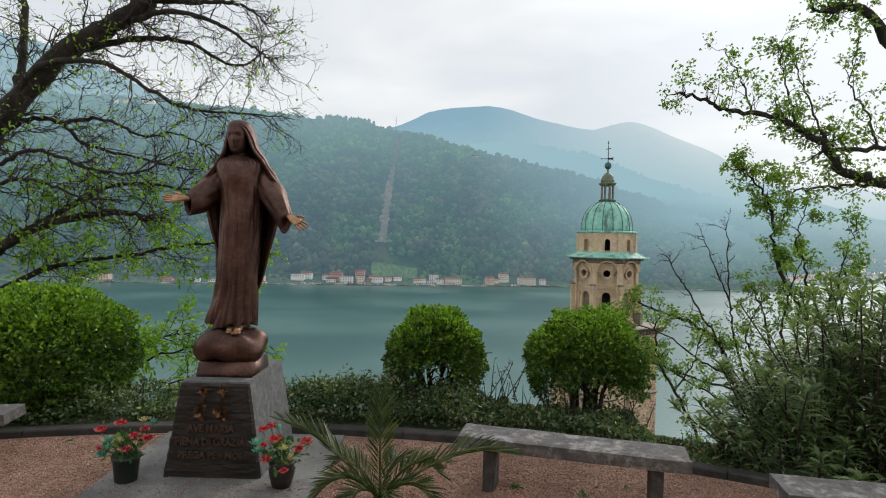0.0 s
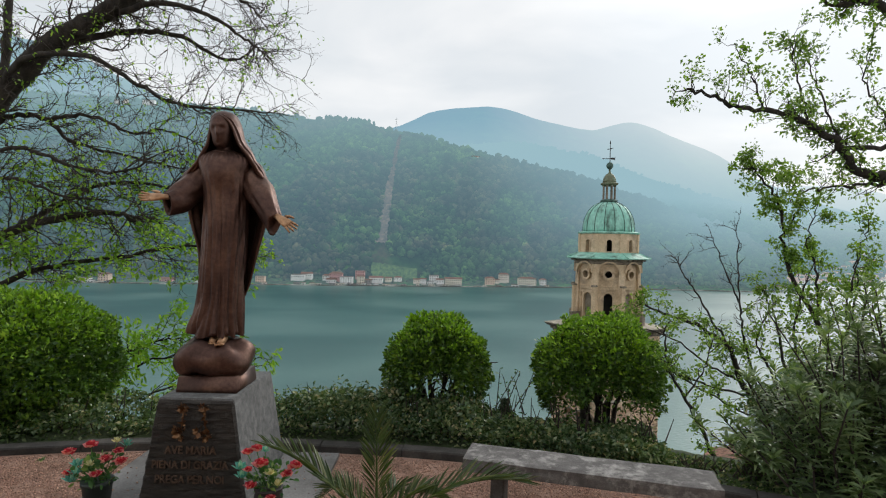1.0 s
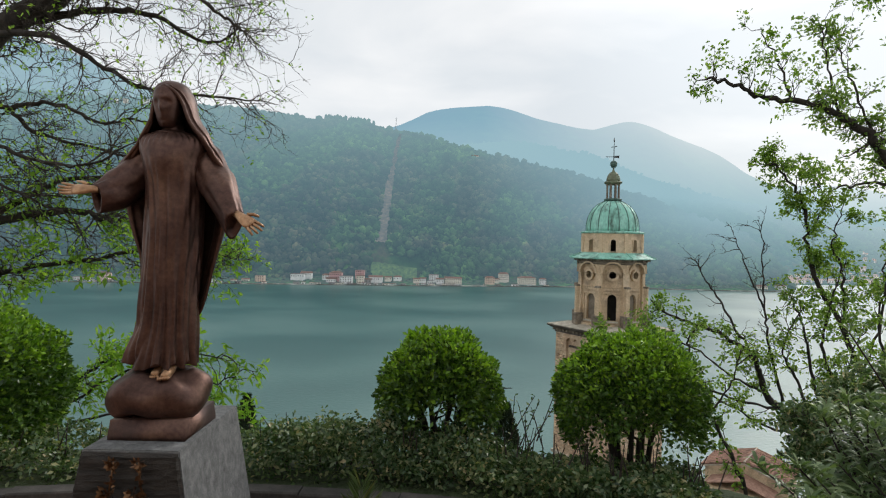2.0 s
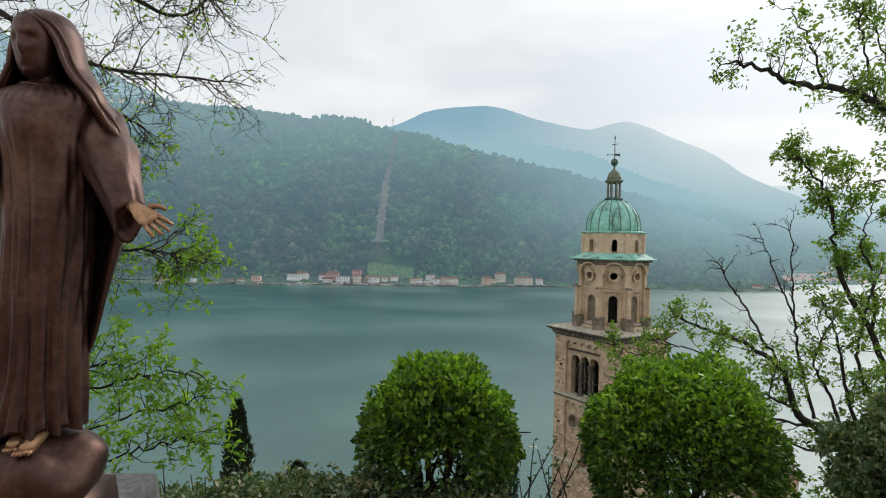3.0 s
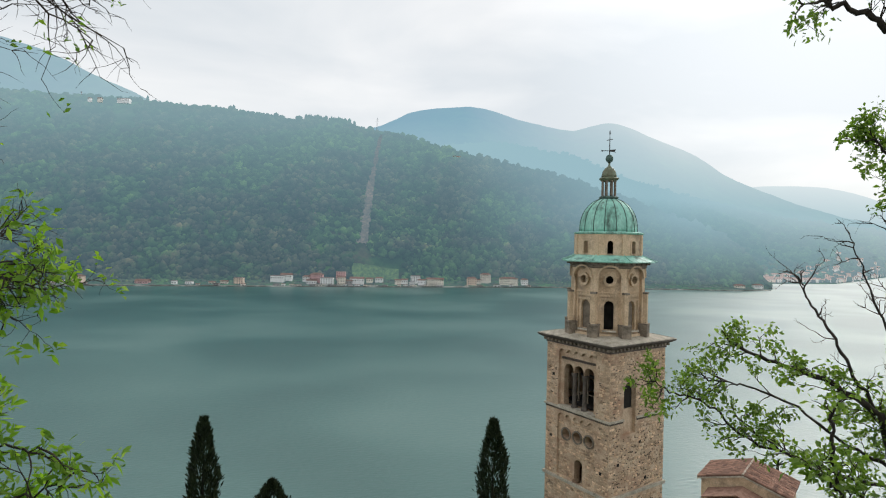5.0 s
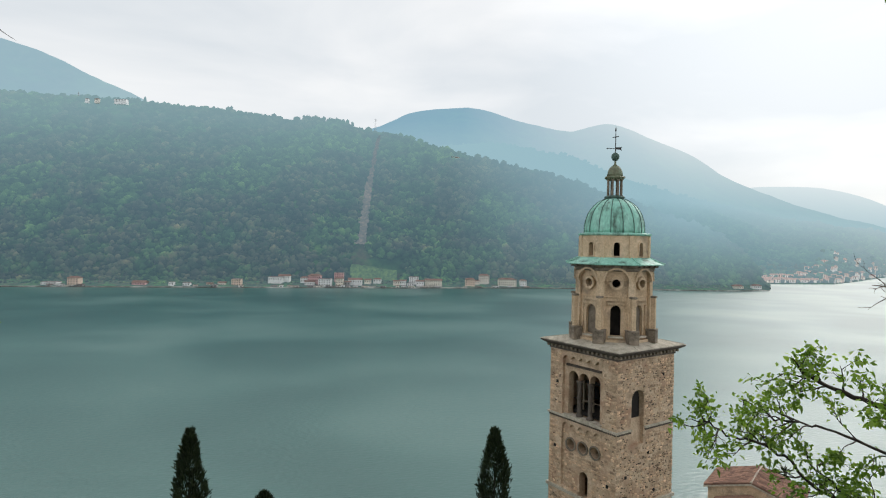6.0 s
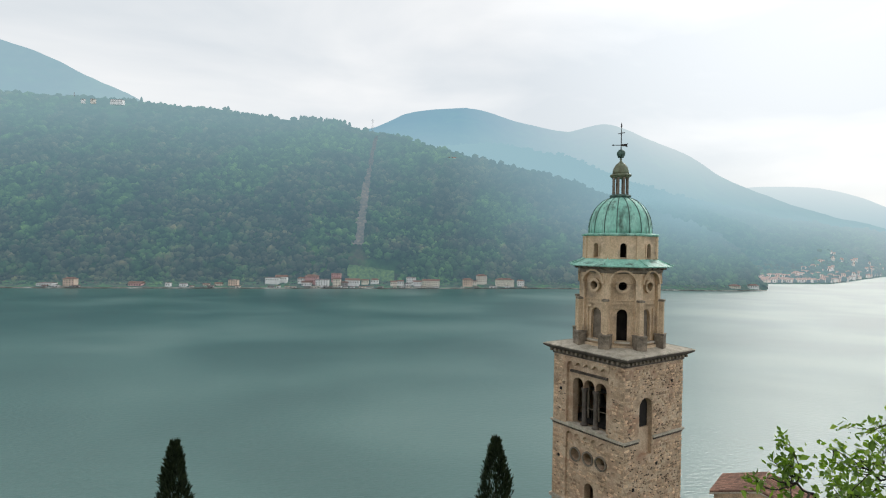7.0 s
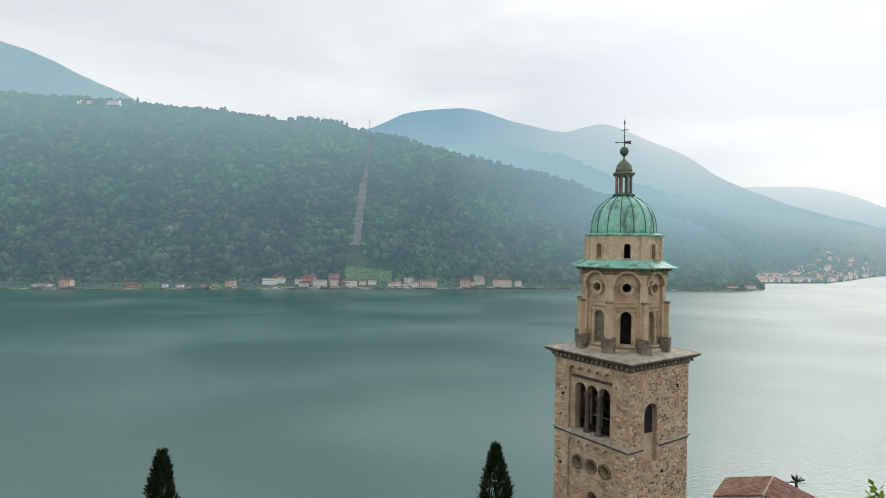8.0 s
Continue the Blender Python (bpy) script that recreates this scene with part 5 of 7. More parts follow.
def bench(m, length, depth, height, legs, label, seed):
    ob = thing("bench", m, label, "bench", "stone benches on the terrace")
    seat = part("seat", rough_slab(length, depth, 0.095, seed), M_BENCH, ob, "thick rough-edged grey stone slab")
    seat.location = (0, 0, height - 0.0475)
    for x in legs:
        part("leg", box(bmesh.new(), (0.09, depth * 0.72, height - 0.09), (x, 0.0, -0.005), 0.006), M_BENCH_SIDE, ob)
    return ob


bench(pose(1.0, 4.29, 0, 0, 0, -15.0), 1.68, 0.33, 0.43, (-0.60, 0.62), "long grey stone bench with two plain legs on the gravel", 3)
bench(pose(3.05, 3.46, 0, 0, 0, -9.0), 1.75, 0.32, 0.43, (-0.60, 0.60), "grey stone bench beside the oleander bush", 8)
bench(pose(-4.43, 4.62, 0, 0, 0, 10.0), 1.7, 0.33, 0.43, (-0.58, 0.58), "grey stone bench beside the large clipped shrub", 12)

# kerb stones along the terrace's rim
kerb = tagged(new("kerb"), "low curved kerb of dark cut stones round the gravel", "kerb", kind="structure")
rng = np.random.default_rng(4)
a = radians(52)
while a < radians(130):
    step = (0.62 + 0.14 * rng.random()) / TR
    bm = bmesh.new()
    pts = []
    for q in range(5):
        w = a + (step - 0.008 / TR) * q / 4
        pts.append((math.cos(w), math.sin(w)))
    h = 0.060 + 0.012 * rng.random()
    loops = [[bm.verts.new((TC[0] + c * r, TC[1] + s * r, z)) for c, s in pts] for r, z in ((TR - 0.06, -0.04), (TR - 0.055, h - 0.012), (TR - 0.045, h), (TR + 0.075, h), (TR + 0.085, h - 0.012), (TR + 0.09, -0.04))]
    for A, B in zip(loops, loops[1:] + loops[:1]):
        for q in range(4):
            bm.faces.new((A[q], A[q + 1], B[q + 1], B[q]))
    bm.faces.new([L[0] for L in loops])
    bm.faces.new([L[-1] for L in loops][::-1])
    bmesh.ops.recalc_face_normals(bm, faces=bm.faces)
    part("kerb_stone", bm, M_KERB, kerb)
    a += step


def flower_pot(at, mat, profile, label, seed, blooms):
    ob = thing("flower_pot", at, label, "flower pot", "flower pots before the pedestal")
    part("pot", lathe(bmesh.new(), profile, 28), mat, ob, "", True)
    top = profile[-1][1]
    part("soil", lathe(bmesh.new(), [(profile[-1][0] * 0.9, top - 0.02), (profile[-1][0] * 0.9, top - 0.012)], 20), M_SOIL, ob)
    r = np.random.default_rng(seed)
    n = 170
    P = np.stack([r.normal(0, 0.055, n), r.normal(0, 0.055, n), top + r.uniform(-0.02, 0.15, n)], 1)
    D = unit(P - np.array([0, 0, top]) + 0.5 * r.normal(size=P.shape) * 0.1)
    V, F = leaf_arrays(P, D + np.array([0, 0, 0.2]), r.uniform(0.03, 0.065, n), 0.55, r, 0.3, 0.25, 2)
    tri_mesh("foliage", V, F, M_FLOWER_LEAF, ob)
    for (x, y, z, size, kind) in blooms:
        c = Vector((x, y, top + z))
        v, f = [], []
        tube_rings(v, f, [(x * 0.2, y * 0.2, top - 0.01), (x * 0.7, y * 0.7, top + z * 0.6), c], [0.003, 0.003, 0.003], 5)
        stem = raw("stem", v, f, M_FLOWER_LEAF, ob)
        n = 26 if kind == "rose" else 14
        k = np.arange(n)
        w, lift = k * 2.4, 1 - k / n
        P = np.stack([c.x + 0.35 * size * (1 - lift) * np.cos(w), c.y + 0.35 * size * (1 - lift) * np.sin(w), c.z + 0.1 * size * lift], 1)
        D = np.stack([np.cos(w) * (1.15 - lift), np.sin(w) * (1.15 - lift), 0.75 + 1.0 * lift], 1)
        mat_ = {"rose": M_RED, "teal": M_TEAL, "cream": M_CREAM}[kind]
        V, F = leaf_arrays(P, D, size * (1.0 if kind == "rose" else 1.1), 0.95 if kind == "rose" else 0.4, r, 0.45, 0.0, 2, up=np.array([0, 0, 1.0]))
        tri_mesh("bloom", V, F, mat_, stem, {"rose": "red rose", "teal": "turquoise bloom", "cream": "cream bloom"}[kind])
    return ob


flower_pot((-2.40, 4.33, 0.03), M_POT, [(0.075, 0), (0.08, 0.005), (0.096, 0.17), (0.104, 0.172), (0.106, 0.2), (0.098, 0.2)], "dark green pot of red and turquoise artificial flowers", 31,
           [(-0.03, -0.03, 0.235, 0.045, "rose"), (-0.2, 0.0, 0.17, 0.045, "rose"), (0.09, -0.06, 0.15, 0.045, "rose"), (0.16, 0.0, 0.11, 0.048, "rose"), (-0.17, -0.06, 0.05, 0.036, "rose"), (0.05, -0.1, 0.06, 0.04, "rose"), (0.11, 0.06, 0.17, 0.035, "rose"),
            (-0.1, -0.09, 0.07, 0.05, "teal"), (-0.15, -0.05, 0.0, 0.05, "teal"), (-0.08, -0.1, 0.13, 0.045, "teal"), (0.16, 0.08, 0.21, 0.045, "teal"), (-0.22, 0.04, -0.04, 0.05, "teal"), (0.1, 0.06, 0.24, 0.035, "cream"), (0.0, -0.09, 0.13, 0.035, "cream")])
flower_pot((-1.19, 4.29, 0.03), M_POT_BROWN, [(0.05, 0), (0.07, 0.006), (0.094, 0.09), (0.098, 0.13), (0.09, 0.17), (0.098, 0.18), (0.098, 0.195), (0.088, 0.195)], "dark brown pot of red and turquoise artificial flowers", 32,
           [(-0.08, -0.02, 0.25, 0.045, "rose"), (-0.03, -0.09, 0.17, 0.055, "rose"), (-0.15, 0.0, 0.22, 0.04, "rose"), (-0.1, -0.08, 0.02, 0.045, "rose"), (0.19, -0.02, 0.14, 0.05, "rose"), (0.14, -0.06, 0.1, 0.04, "rose"), (0.05, -0.13, -0.04, 0.04, "rose"), (-0.13, -0.05, 0.12, 0.034, "rose"),
            (-0.19, -0.04, 0.13, 0.05, "teal"), (-0.17, -0.06, 0.08, 0.045, "teal"), (-0.02, -0.03, 0.25, 0.035, "teal"), (0.03, -0.1, 0.12, 0.04, "cream"), (0.08, -0.08, 0.04, 0.04, "cream")])

# young palm: arching feathered fronds round a short shaggy stem
palm = thing("young_palm", (-0.38, 3.72, 0.0), "young feather palm with arching green fronds on the gravel", "palm")
v, f = [], []
tube_rings(v, f, [(0, 0, -0.02), (0, 0, 0.09), (0, 0, 0.17), (0, 0, 0.23)], [0.06, 0.075, 0.07, 0.04], 12)
raw("trunk", v, f, M_TWIG, palm, "", True)
rng = np.random.default_rng(8)
for w, reach, lift, bow in ((172, 0.66, 0.54, 0.05), (100, 0.12, 0.74, 0.02), (8, 0.86, 0.36, 0.09), (205, 0.45, 0.12, 0.12), (30, 0.45, 0.18, 0.12), (-20, 0.45, 0.0, 0.14), (235, 0.4, 0.0, 0.12), (290, 0.35, 0.0, 0.12), (70, 0.4, 0.15, 0.12), (140, 0.45, 0.2, 0.1)):
    a = radians(w)
    out = Vector((math.cos(a), 0.75 * math.sin(a), 0))
    n = 52
    length = math.hypot(reach, lift)
    pts = []
    for k in range(n):
        u = k / (n - 1)
        pts.append(out * reach * u + Vector((0, 0, 0.2 + lift * u + bow * 4 * u * (1 - u) - 0.06 * u ** 4)))
    v, f = [], []
    tube_rings(v, f, pts[::3] + [pts[-1]], [0.011 * (1 - 0.85 * i / (n / 3)) for i in range(len(pts[::3]) + 1)], 5)
    frond = raw("frond", v, f, M_PALM, palm)
    P, D, L = [], [], []
    for k in range(3, n):
        u = k / (n - 1)
        t = (pts[k] - pts[k - 1]).normalized()
        s_ = t.cross(Vector((0, 0, 1)))
        s_ = s_.normalized() if s_.length > 0.05 else Vector((1, 0, 0))
        up = s_.cross(t)
        for q in (-1, 1):
            for j in (0.0,):
                P.append((pts[k] + t * (length / n) * j)[:])
                D.append((t * 0.85 + s_ * q * (0.62 - 0.25 * u) + up * 0.3 + Vector(rng.normal(size=3) * 0.05))[:])
                L.append(0.22 * length ** 0.5 * (0.5 + 1.1 * math.sin(min(1, u * 1.15) * math.pi * 0.85)) * (0.85 + 0.3 * rng.random()))
    V, F = leaf_arrays(np.array(P), np.array(D), np.array(L) * 0.74, 0.07, rng, 0.5, 0.12, 2)
    tri_mesh("leaflet", V, F, M_PALM, frond)

# low dark hedge behind the kerb
def hedge(x0, x1, r0, r1, top, n, rng, label):
    ob = tagged(new("hedge"), label, "hedge")
    P, D = [], []
    while len(P) < n:
        x = rng.uniform(x0, x1)
        r = rng.uniform(r0, r1)
        dx = x - TC[0]
        if abs(dx) >= r:
            continue
        y = TC[1] + math.sqrt(r * r - dx * dx)
        h = top * (1.0 + 0.42 * math.exp(-((x + 0.95) / 0.5) ** 2) - 0.26 * min(1.9, max(0.0, x - 0.6))) * (0.74 + 0.5 * noise.fractal(Vector((x * 2.1, y * 2.1, top)), 0.8, 2.0, 3)) * (1 - 0.35 * ((r - (r0 + r1) / 2) / ((r1 - r0) / 2)) ** 2)
        z = h * (1 - rng.random() ** 2.2) if rng.random() < 0.9 else h * (1.0 + 0.3 * rng.random())
        P.append((x, y, z))
        front = -1 if r < (r0 + r1) / 2 else 0.3
        D.append((rng.normal() * 0.7, front * 0.6 + rng.normal() * 0.6, 0.25 + rng.normal() * 0.5))
    V, F = leaf_arrays(np.array(P), np.array(D), rng.uniform(0.03, 0.068, len(P)), 0.5, rng, 0.25, 0.15)
    tri_mesh("foliage", V, F, M_HEDGE, ob)
    v, f = [], []
    for q in range(60):
        x = rng.uniform(x0, x1)
        y = TC[1] + math.sqrt(max(0, ((r0 + r1) / 2) ** 2 - (x - TC[0]) ** 2))
        tip = Vector((x + rng.normal() * 0.12, y + rng.normal() * 0.12, top * rng.uniform(0.9, 1.25)))
        tube_rings(v, f, [(x, y, -0.1), Vector((x, y, -0.1)).lerp(tip, 0.5) + Vector((rng.normal() * 0.03, 0, 0)), tip], [0.01, 0.007, 0.003], 5)
    tagged(raw("twig", v, f, M_TWIG, ob), kind="stuff")
    return ob


rng = np.random.default_rng(17)
hedge(-1.5, 2.0, TR + 0.2, TR + 1.0, 0.37, 21000, rng, "low dark leathery hedge behind the terrace kerb")
hedge(-5.6, -1.5, TR + 0.2, TR + 0.95, 0.34, 12000, rng, "low sparse dark hedge under the clipped shrub")


hedge(2.0, 2.75, TR + 0.15, TR + 0.7, 0.10, 1500, rng, "low weedy undergrowth beside the terrace kerb")


# weeds that sprout from the gravel


def weed(at, size, rng):
    ob = thing("weed", at, "small green weed sprouting from the gravel", "weed", "weeds in the gravel")
    n = 34
    w = rng.random(n) * 2 * math.pi
    P = np.stack([rng.normal(0, 0.3 * size, n), rng.normal(0, 0.3 * size, n), rng.uniform(0, 0.25 * size, n)], 1)
    D = np.stack([np.cos(w), np.sin(w), rng.uniform(0.2, 1.6, n)], 1)
    V, F = leaf_arrays(P, D, rng.uniform(0.35, 0.9, n) * size, 0.24, rng, 0.3, 0.3, 2)
    tri_mesh("leaf", V, F, M_FLOWER_LEAF, ob)


rng = np.random.default_rng(54)
for x, y, size in ((0.6, 4.42, 0.07), (0.42, 4.6, 0.08), (1.12, 4.3, 0.06), (1.5, 4.45, 0.05), (2.05, 4.12, 0.06), (-3.4, 5.2, 0.05), (0.1, 4.9, 0.05), (1.75, 4.5, 0.06)):
    weed((x, y, 0.0), size, rng)

# ---------------------------------------------------------------- trees


def spline(points, count, wobble, rng):
    P = smooth_rows([p for p in points], count)
    j = rng.normal(size=P.shape) * wobble
    j[0] = j[-1] = 0
    return [Vector(p) for p in P + j]


def sprout(v, f, start, way, length, radius, depth, rng, tips, bend, split, spread):
    """A twig that wavers, thins out and forks; its ends are kept for the leaves."""
    n = 5 if length > 0.3 else 4
    pts, d = [start], way.normalized()
    for k in range(n):
        d = (d + Vector(rng.normal(size=3)) * 0.24 + bend * 0.12).normalized()
        pts.append(pts[-1] + d * (length / n))
    tube_rings(v, f, pts, [radius * (1 - 0.72 * k / n) for k in range(n + 1)], 5 if radius > 0.012 else 4)
    tips.append((pts[-1], d))
    if depth:
        for q in range(split):
            k = 1 + int(rng.integers(0, n))
            dd = (pts[k] - pts[k - 1]).normalized()
            side = Vector(rng.normal(size=3))
            side = (side - dd * side.dot(dd)).normalized()
            sprout(v, f, pts[k], dd * 0.8 + side * spread, length * rng.uniform(0.45, 0.75), radius * 0.55, depth - 1, rng, tips, bend, split, spread)
    else:
        tips.append((pts[2], d))
        if n == 5:
            tips.append((pts[4], d))


def tree(label, category, limbs, rng, leaf_mat, leaf_size, cluster, twig_len, twigs, depth=2, split=3, bend=Vector((0, 0, 0.3)), keep=0.8, leaf_ratio=0.45, spread=0.75, wobble=0.03, name="tree", bare=(), dense=(), shape=1, spin=0.55):
    """limbs: (first radius, last radius, [control points]) in metres; the first is the trunk."""
    ob = thing(name, (0, 0, 0), label, category)
    tips = []
    tv, tf = [], []
    for i, (r0, r1, pts) in enumerate(limbs):
        line = spline(pts, 6 * len(pts), wobble, rng)
        v, f = [], []
        n = len(line)
        tube_rings(v, f, line, [(r0 + (r1 - r0) * (k / (n - 1)) ** 0.8) * (1 + 0.1 * math.sin(k * 1.7 + i)) for k in range(n)], 12 if r0 > 0.06 else 8)
        raw("trunk" if i == 0 else "limb", v, f, M_BARK, ob, "", True)
        reach = sum((b - a).length for a, b in zip(line, line[1:]))
        mine = []
        for q in range(int(twigs * reach)):
            u = rng.random() ** 0.75
            k = min(n - 2, max(1, int(u * (n - 1))))
            d = (line[k + 1] - line[k - 1]).normalized()
            side = Vector(rng.normal(size=3)) + bend
            side = (side - d * side.dot(d)).normalized()
            sprout(tv, tf, line[k], d * 0.7 + side * 0.85, twig_len * rng.uniform(0.5, 1.2), 0.010 + 0.09 * r1, depth, rng, mine, bend, split, spread)
        sprout(tv, tf, line[-1], line[-1] - line[-2], twig_len * 0.6, max(r1, 0.012), depth, rng, mine, bend, split, spread)
        if i not in bare:
            tips += [(p, d, 0.26 if i in dense else keep, 1.4 if i in dense else 1.0) for p, d in mine]
    tagged(raw("twig", tv, tf, M_TWIG, ob), kind="stuff")
    P, D, L = [], [], []
    for p, d, odds, grown in tips:
        if rng.random() > odds:
            continue
        for q in range(int(grown * rng.integers(cluster[0], cluster[1] + 1) + 0.5)):
            P.append((p + Vector(rng.normal(size=3)) * leaf_size * spin)[:])
            D.append((d * 0.5 + Vector(rng.normal(size=3)) * 0.75 + Vector((0, 0, 0.1)))[:])
            L.append(grown * leaf_size * rng.uniform(0.55, 1.25))
    V, F = leaf_arrays(np.array(P), np.array(D), np.array(L), leaf_ratio, rng, 0.3, 0.2, shape)
    tri_mesh("crown", V, F, leaf_mat, ob)
    return ob


rng = np.random.default_rng(42)
tree("old spreading tree with dark limbs and sparse young leaves", "tree", [
    (0.27, 0.12, [(-8.9, 9.3, -2.5), (-8.7, 9.35, 0.2), (-8.4, 9.4, 1.82), (-7.95, 9.5, 3.07), (-7.42, 9.6, 3.95), (-6.55, 9.7, 5.0), (-5.75, 9.7, 5.5), (-5.08, 9.6, 5.9), (-4.39, 9.5, 6.44)]),
    (0.09, 0.05, [(-7.3, 9.6, 4.1), (-7.4, 9.9, 5.19), (-7.57, 10.1, 6.4)]),
    (0.06, 0.012, [(-7.3, 9.6, 4.1), (-6.75, 9.4, 4.7), (-5.6, 9.2, 4.7), (-4.86, 9.2, 4.32), (-4.3, 9.5, 4.06), (-3.6, 9.9, 4.08), (-3.1, 10.2, 4.12)]),
    (0.06, 0.015, [(-7.9, 9.5, 3.16), (-7.4, 9.9, 3.87), (-6.84, 10.1, 3.89), (-6.56, 10.3, 3.56), (-5.58, 10.4, 3.34), (-4.79, 10.5, 3.16)]),
    (0.14, 0.03, [(-8.6, 9.35, 0.6), (-8.0, 9.4, 1.2), (-7.37, 9.4, 1.65), (-6.83, 9.3, 1.94), (-6.09, 9.3, 2.19), (-5.36, 9.4, 2.29), (-5.02, 9.6, 2.18)]),
    (0.07, 0.02, [(-6.83, 9.3, 1.94), (-6.48, 9.6, 2.29), (-6.06, 9.7, 2.59), (-5.49, 9.8, 2.81), (-4.56, 10.0, 2.75)]),
    (0.07, 0.012, [(-8.65, 9.4, 0.3), (-7.16, 9.9, 1.2), (-6.73, 10.0, 1.36), (-5.39, 10.1, 1.6), (-4.3, 10.2, 1.8), (-3.6, 10.3, 1.7)]),
    (0.06, 0.012, [(-5.62, 9.7, 5.5), (-4.66, 9.5, 5.68), (-3.8, 9.4, 5.45), (-3.3, 9.5, 5.15), (-3.0, 9.6, 4.95)]),
    (0.07, 0.012, [(-6.55, 9.7, 5.0), (-5.4, 10.0, 5.37), (-4.69, 10.2, 5.41), (-3.9, 10.4, 5.06), (-3.4, 10.4, 5.3)]),
    (0.06, 0.012, [(-5.08, 9.6, 5.9), (-4.31, 10.0, 6.04), (-3.7, 10.2, 6.09), (-3.3, 10.3, 5.8)]),
    (0.05, 0.012, [(-7.95, 9.5, 3.07), (-7.2, 9.1, 3.0), (-6.5, 9.0, 3.25), (-5.8, 9.0, 3.0), (-5.1, 9.1, 2.9), (-4.5, 9.2, 3.2)]),
    (0.05, 0.012, [(-8.3, 9.4, 2.0), (-7.5, 9.0, 2.5), (-6.7, 8.9, 2.75), (-6.0, 8.9, 2.6), (-5.4, 9.0, 2.3)]),
    (0.04, 0.010, [(-6.84, 10.1, 3.89), (-6.1, 10.0, 3.95), (-5.4, 10.0, 3.7), (-4.8, 10.1, 3.75), (-4.2, 10.2, 3.5)]),
], rng, M_SPRING, 0.075, (2, 4), 0.72, 7.6, 2, 4, Vector((0.12, 0, 0.06)), 0.08, spread=0.95, wobble=0.014, dense=(4, 5, 6))
tree("fresh green oak with crooked branches rising from the slope", "tree", [
    (0.17, 0.03, [(11.6, 13.4, -5.0), (11.6, 13.3, 0.0), (11.4, 13.1, 2.6), (10.72, 13.0, 3.37), (9.7, 13.0, 3.59), (9.19, 13.0, 3.74), (8.8, 13.0, 4.24), (8.41, 13.0, 4.54), (7.9, 12.95, 4.81), (7.4, 12.9, 4.95), (6.51, 12.9, 5.06), (5.88, 12.8, 5.21), (5.3, 12.8, 5.42)]),
    (0.07, 0.05, [(11.45, 13.2, 2.4), (10.94, 13.0, 4.29), (9.81, 13.0, 4.27), (8.8, 13.0, 4.22)]),
    (0.06, 0.02, [(10.71, 13.0, 3.4), (9.52, 13.1, 3.46), (8.14, 13.1, 3.31)]),
    (0.028, 0.01, [(6.96, 12.9, 5.0), (6.65, 12.8, 5.72), (6.22, 12.8, 6.4)]),
    (0.03, 0.01, [(8.03, 13.0, 4.75), (7.69, 12.9, 5.75), (7.5, 12.8, 6.45)]),
    (0.03, 0.01, [(8.73, 13.0, 4.39), (8.26, 13.1, 5.64), (7.91, 13.1, 6.5)]),
    (0.03, 0.01, [(9.9, 13.0, 4.3), (9.65, 13.0, 5.17), (9.26, 13.0, 5.78), (9.35, 12.9, 6.79)]),
    (0.16, 0.07, [(11.5, 13.2, 2.0), (11.2, 13.0, 4.4), (10.63, 13.0, 5.94), (9.69, 13.0, 7.29), (9.2, 13.0, 7.53), (8.7, 13.0, 7.42)]),
], rng, M_OAK, 0.10, (3, 6), 0.55, 4.0, 2, 2, Vector((0, 0, 0.55)), 0.85, 0.55, spread=0.65)
tree("slim young tree with a leafy leaning top on the slope", "tree", [
    (0.10, 0.02, [(12.0, 15.6, -7.0), (11.4, 15.5, -3.4), (10.83, 15.4, -1.89), (9.87, 15.4, 0.2), (9.16, 15.4, 1.42), (9.0, 15.4, 2.28), (8.88, 15.4, 3.15), (8.57, 15.4, 3.62), (8.1, 15.4, 4.1)]),
    (0.03, 0.01, [(9.0, 15.4, 2.28), (9.33, 15.4, 3.04), (9.17, 15.3, 3.64)]),
    (0.04, 0.012, [(9.95, 15.4, 0.1), (9.83, 15.3, 1.4), (9.58, 15.3, 2.15), (9.78, 15.3, 3.05)]),
    (0.04, 0.012, [(10.5, 15.4, -1.0), (10.9, 15.3, 0.6), (10.8, 15.2, 1.6), (11.1, 15.2, 2.6)]),
], rng, M_OAK, 0.105, (4, 7), 0.55, 3.4, 2, 3, Vector((-0.1, 0, 0.4)), 0.85, 0.55, spread=0.7)
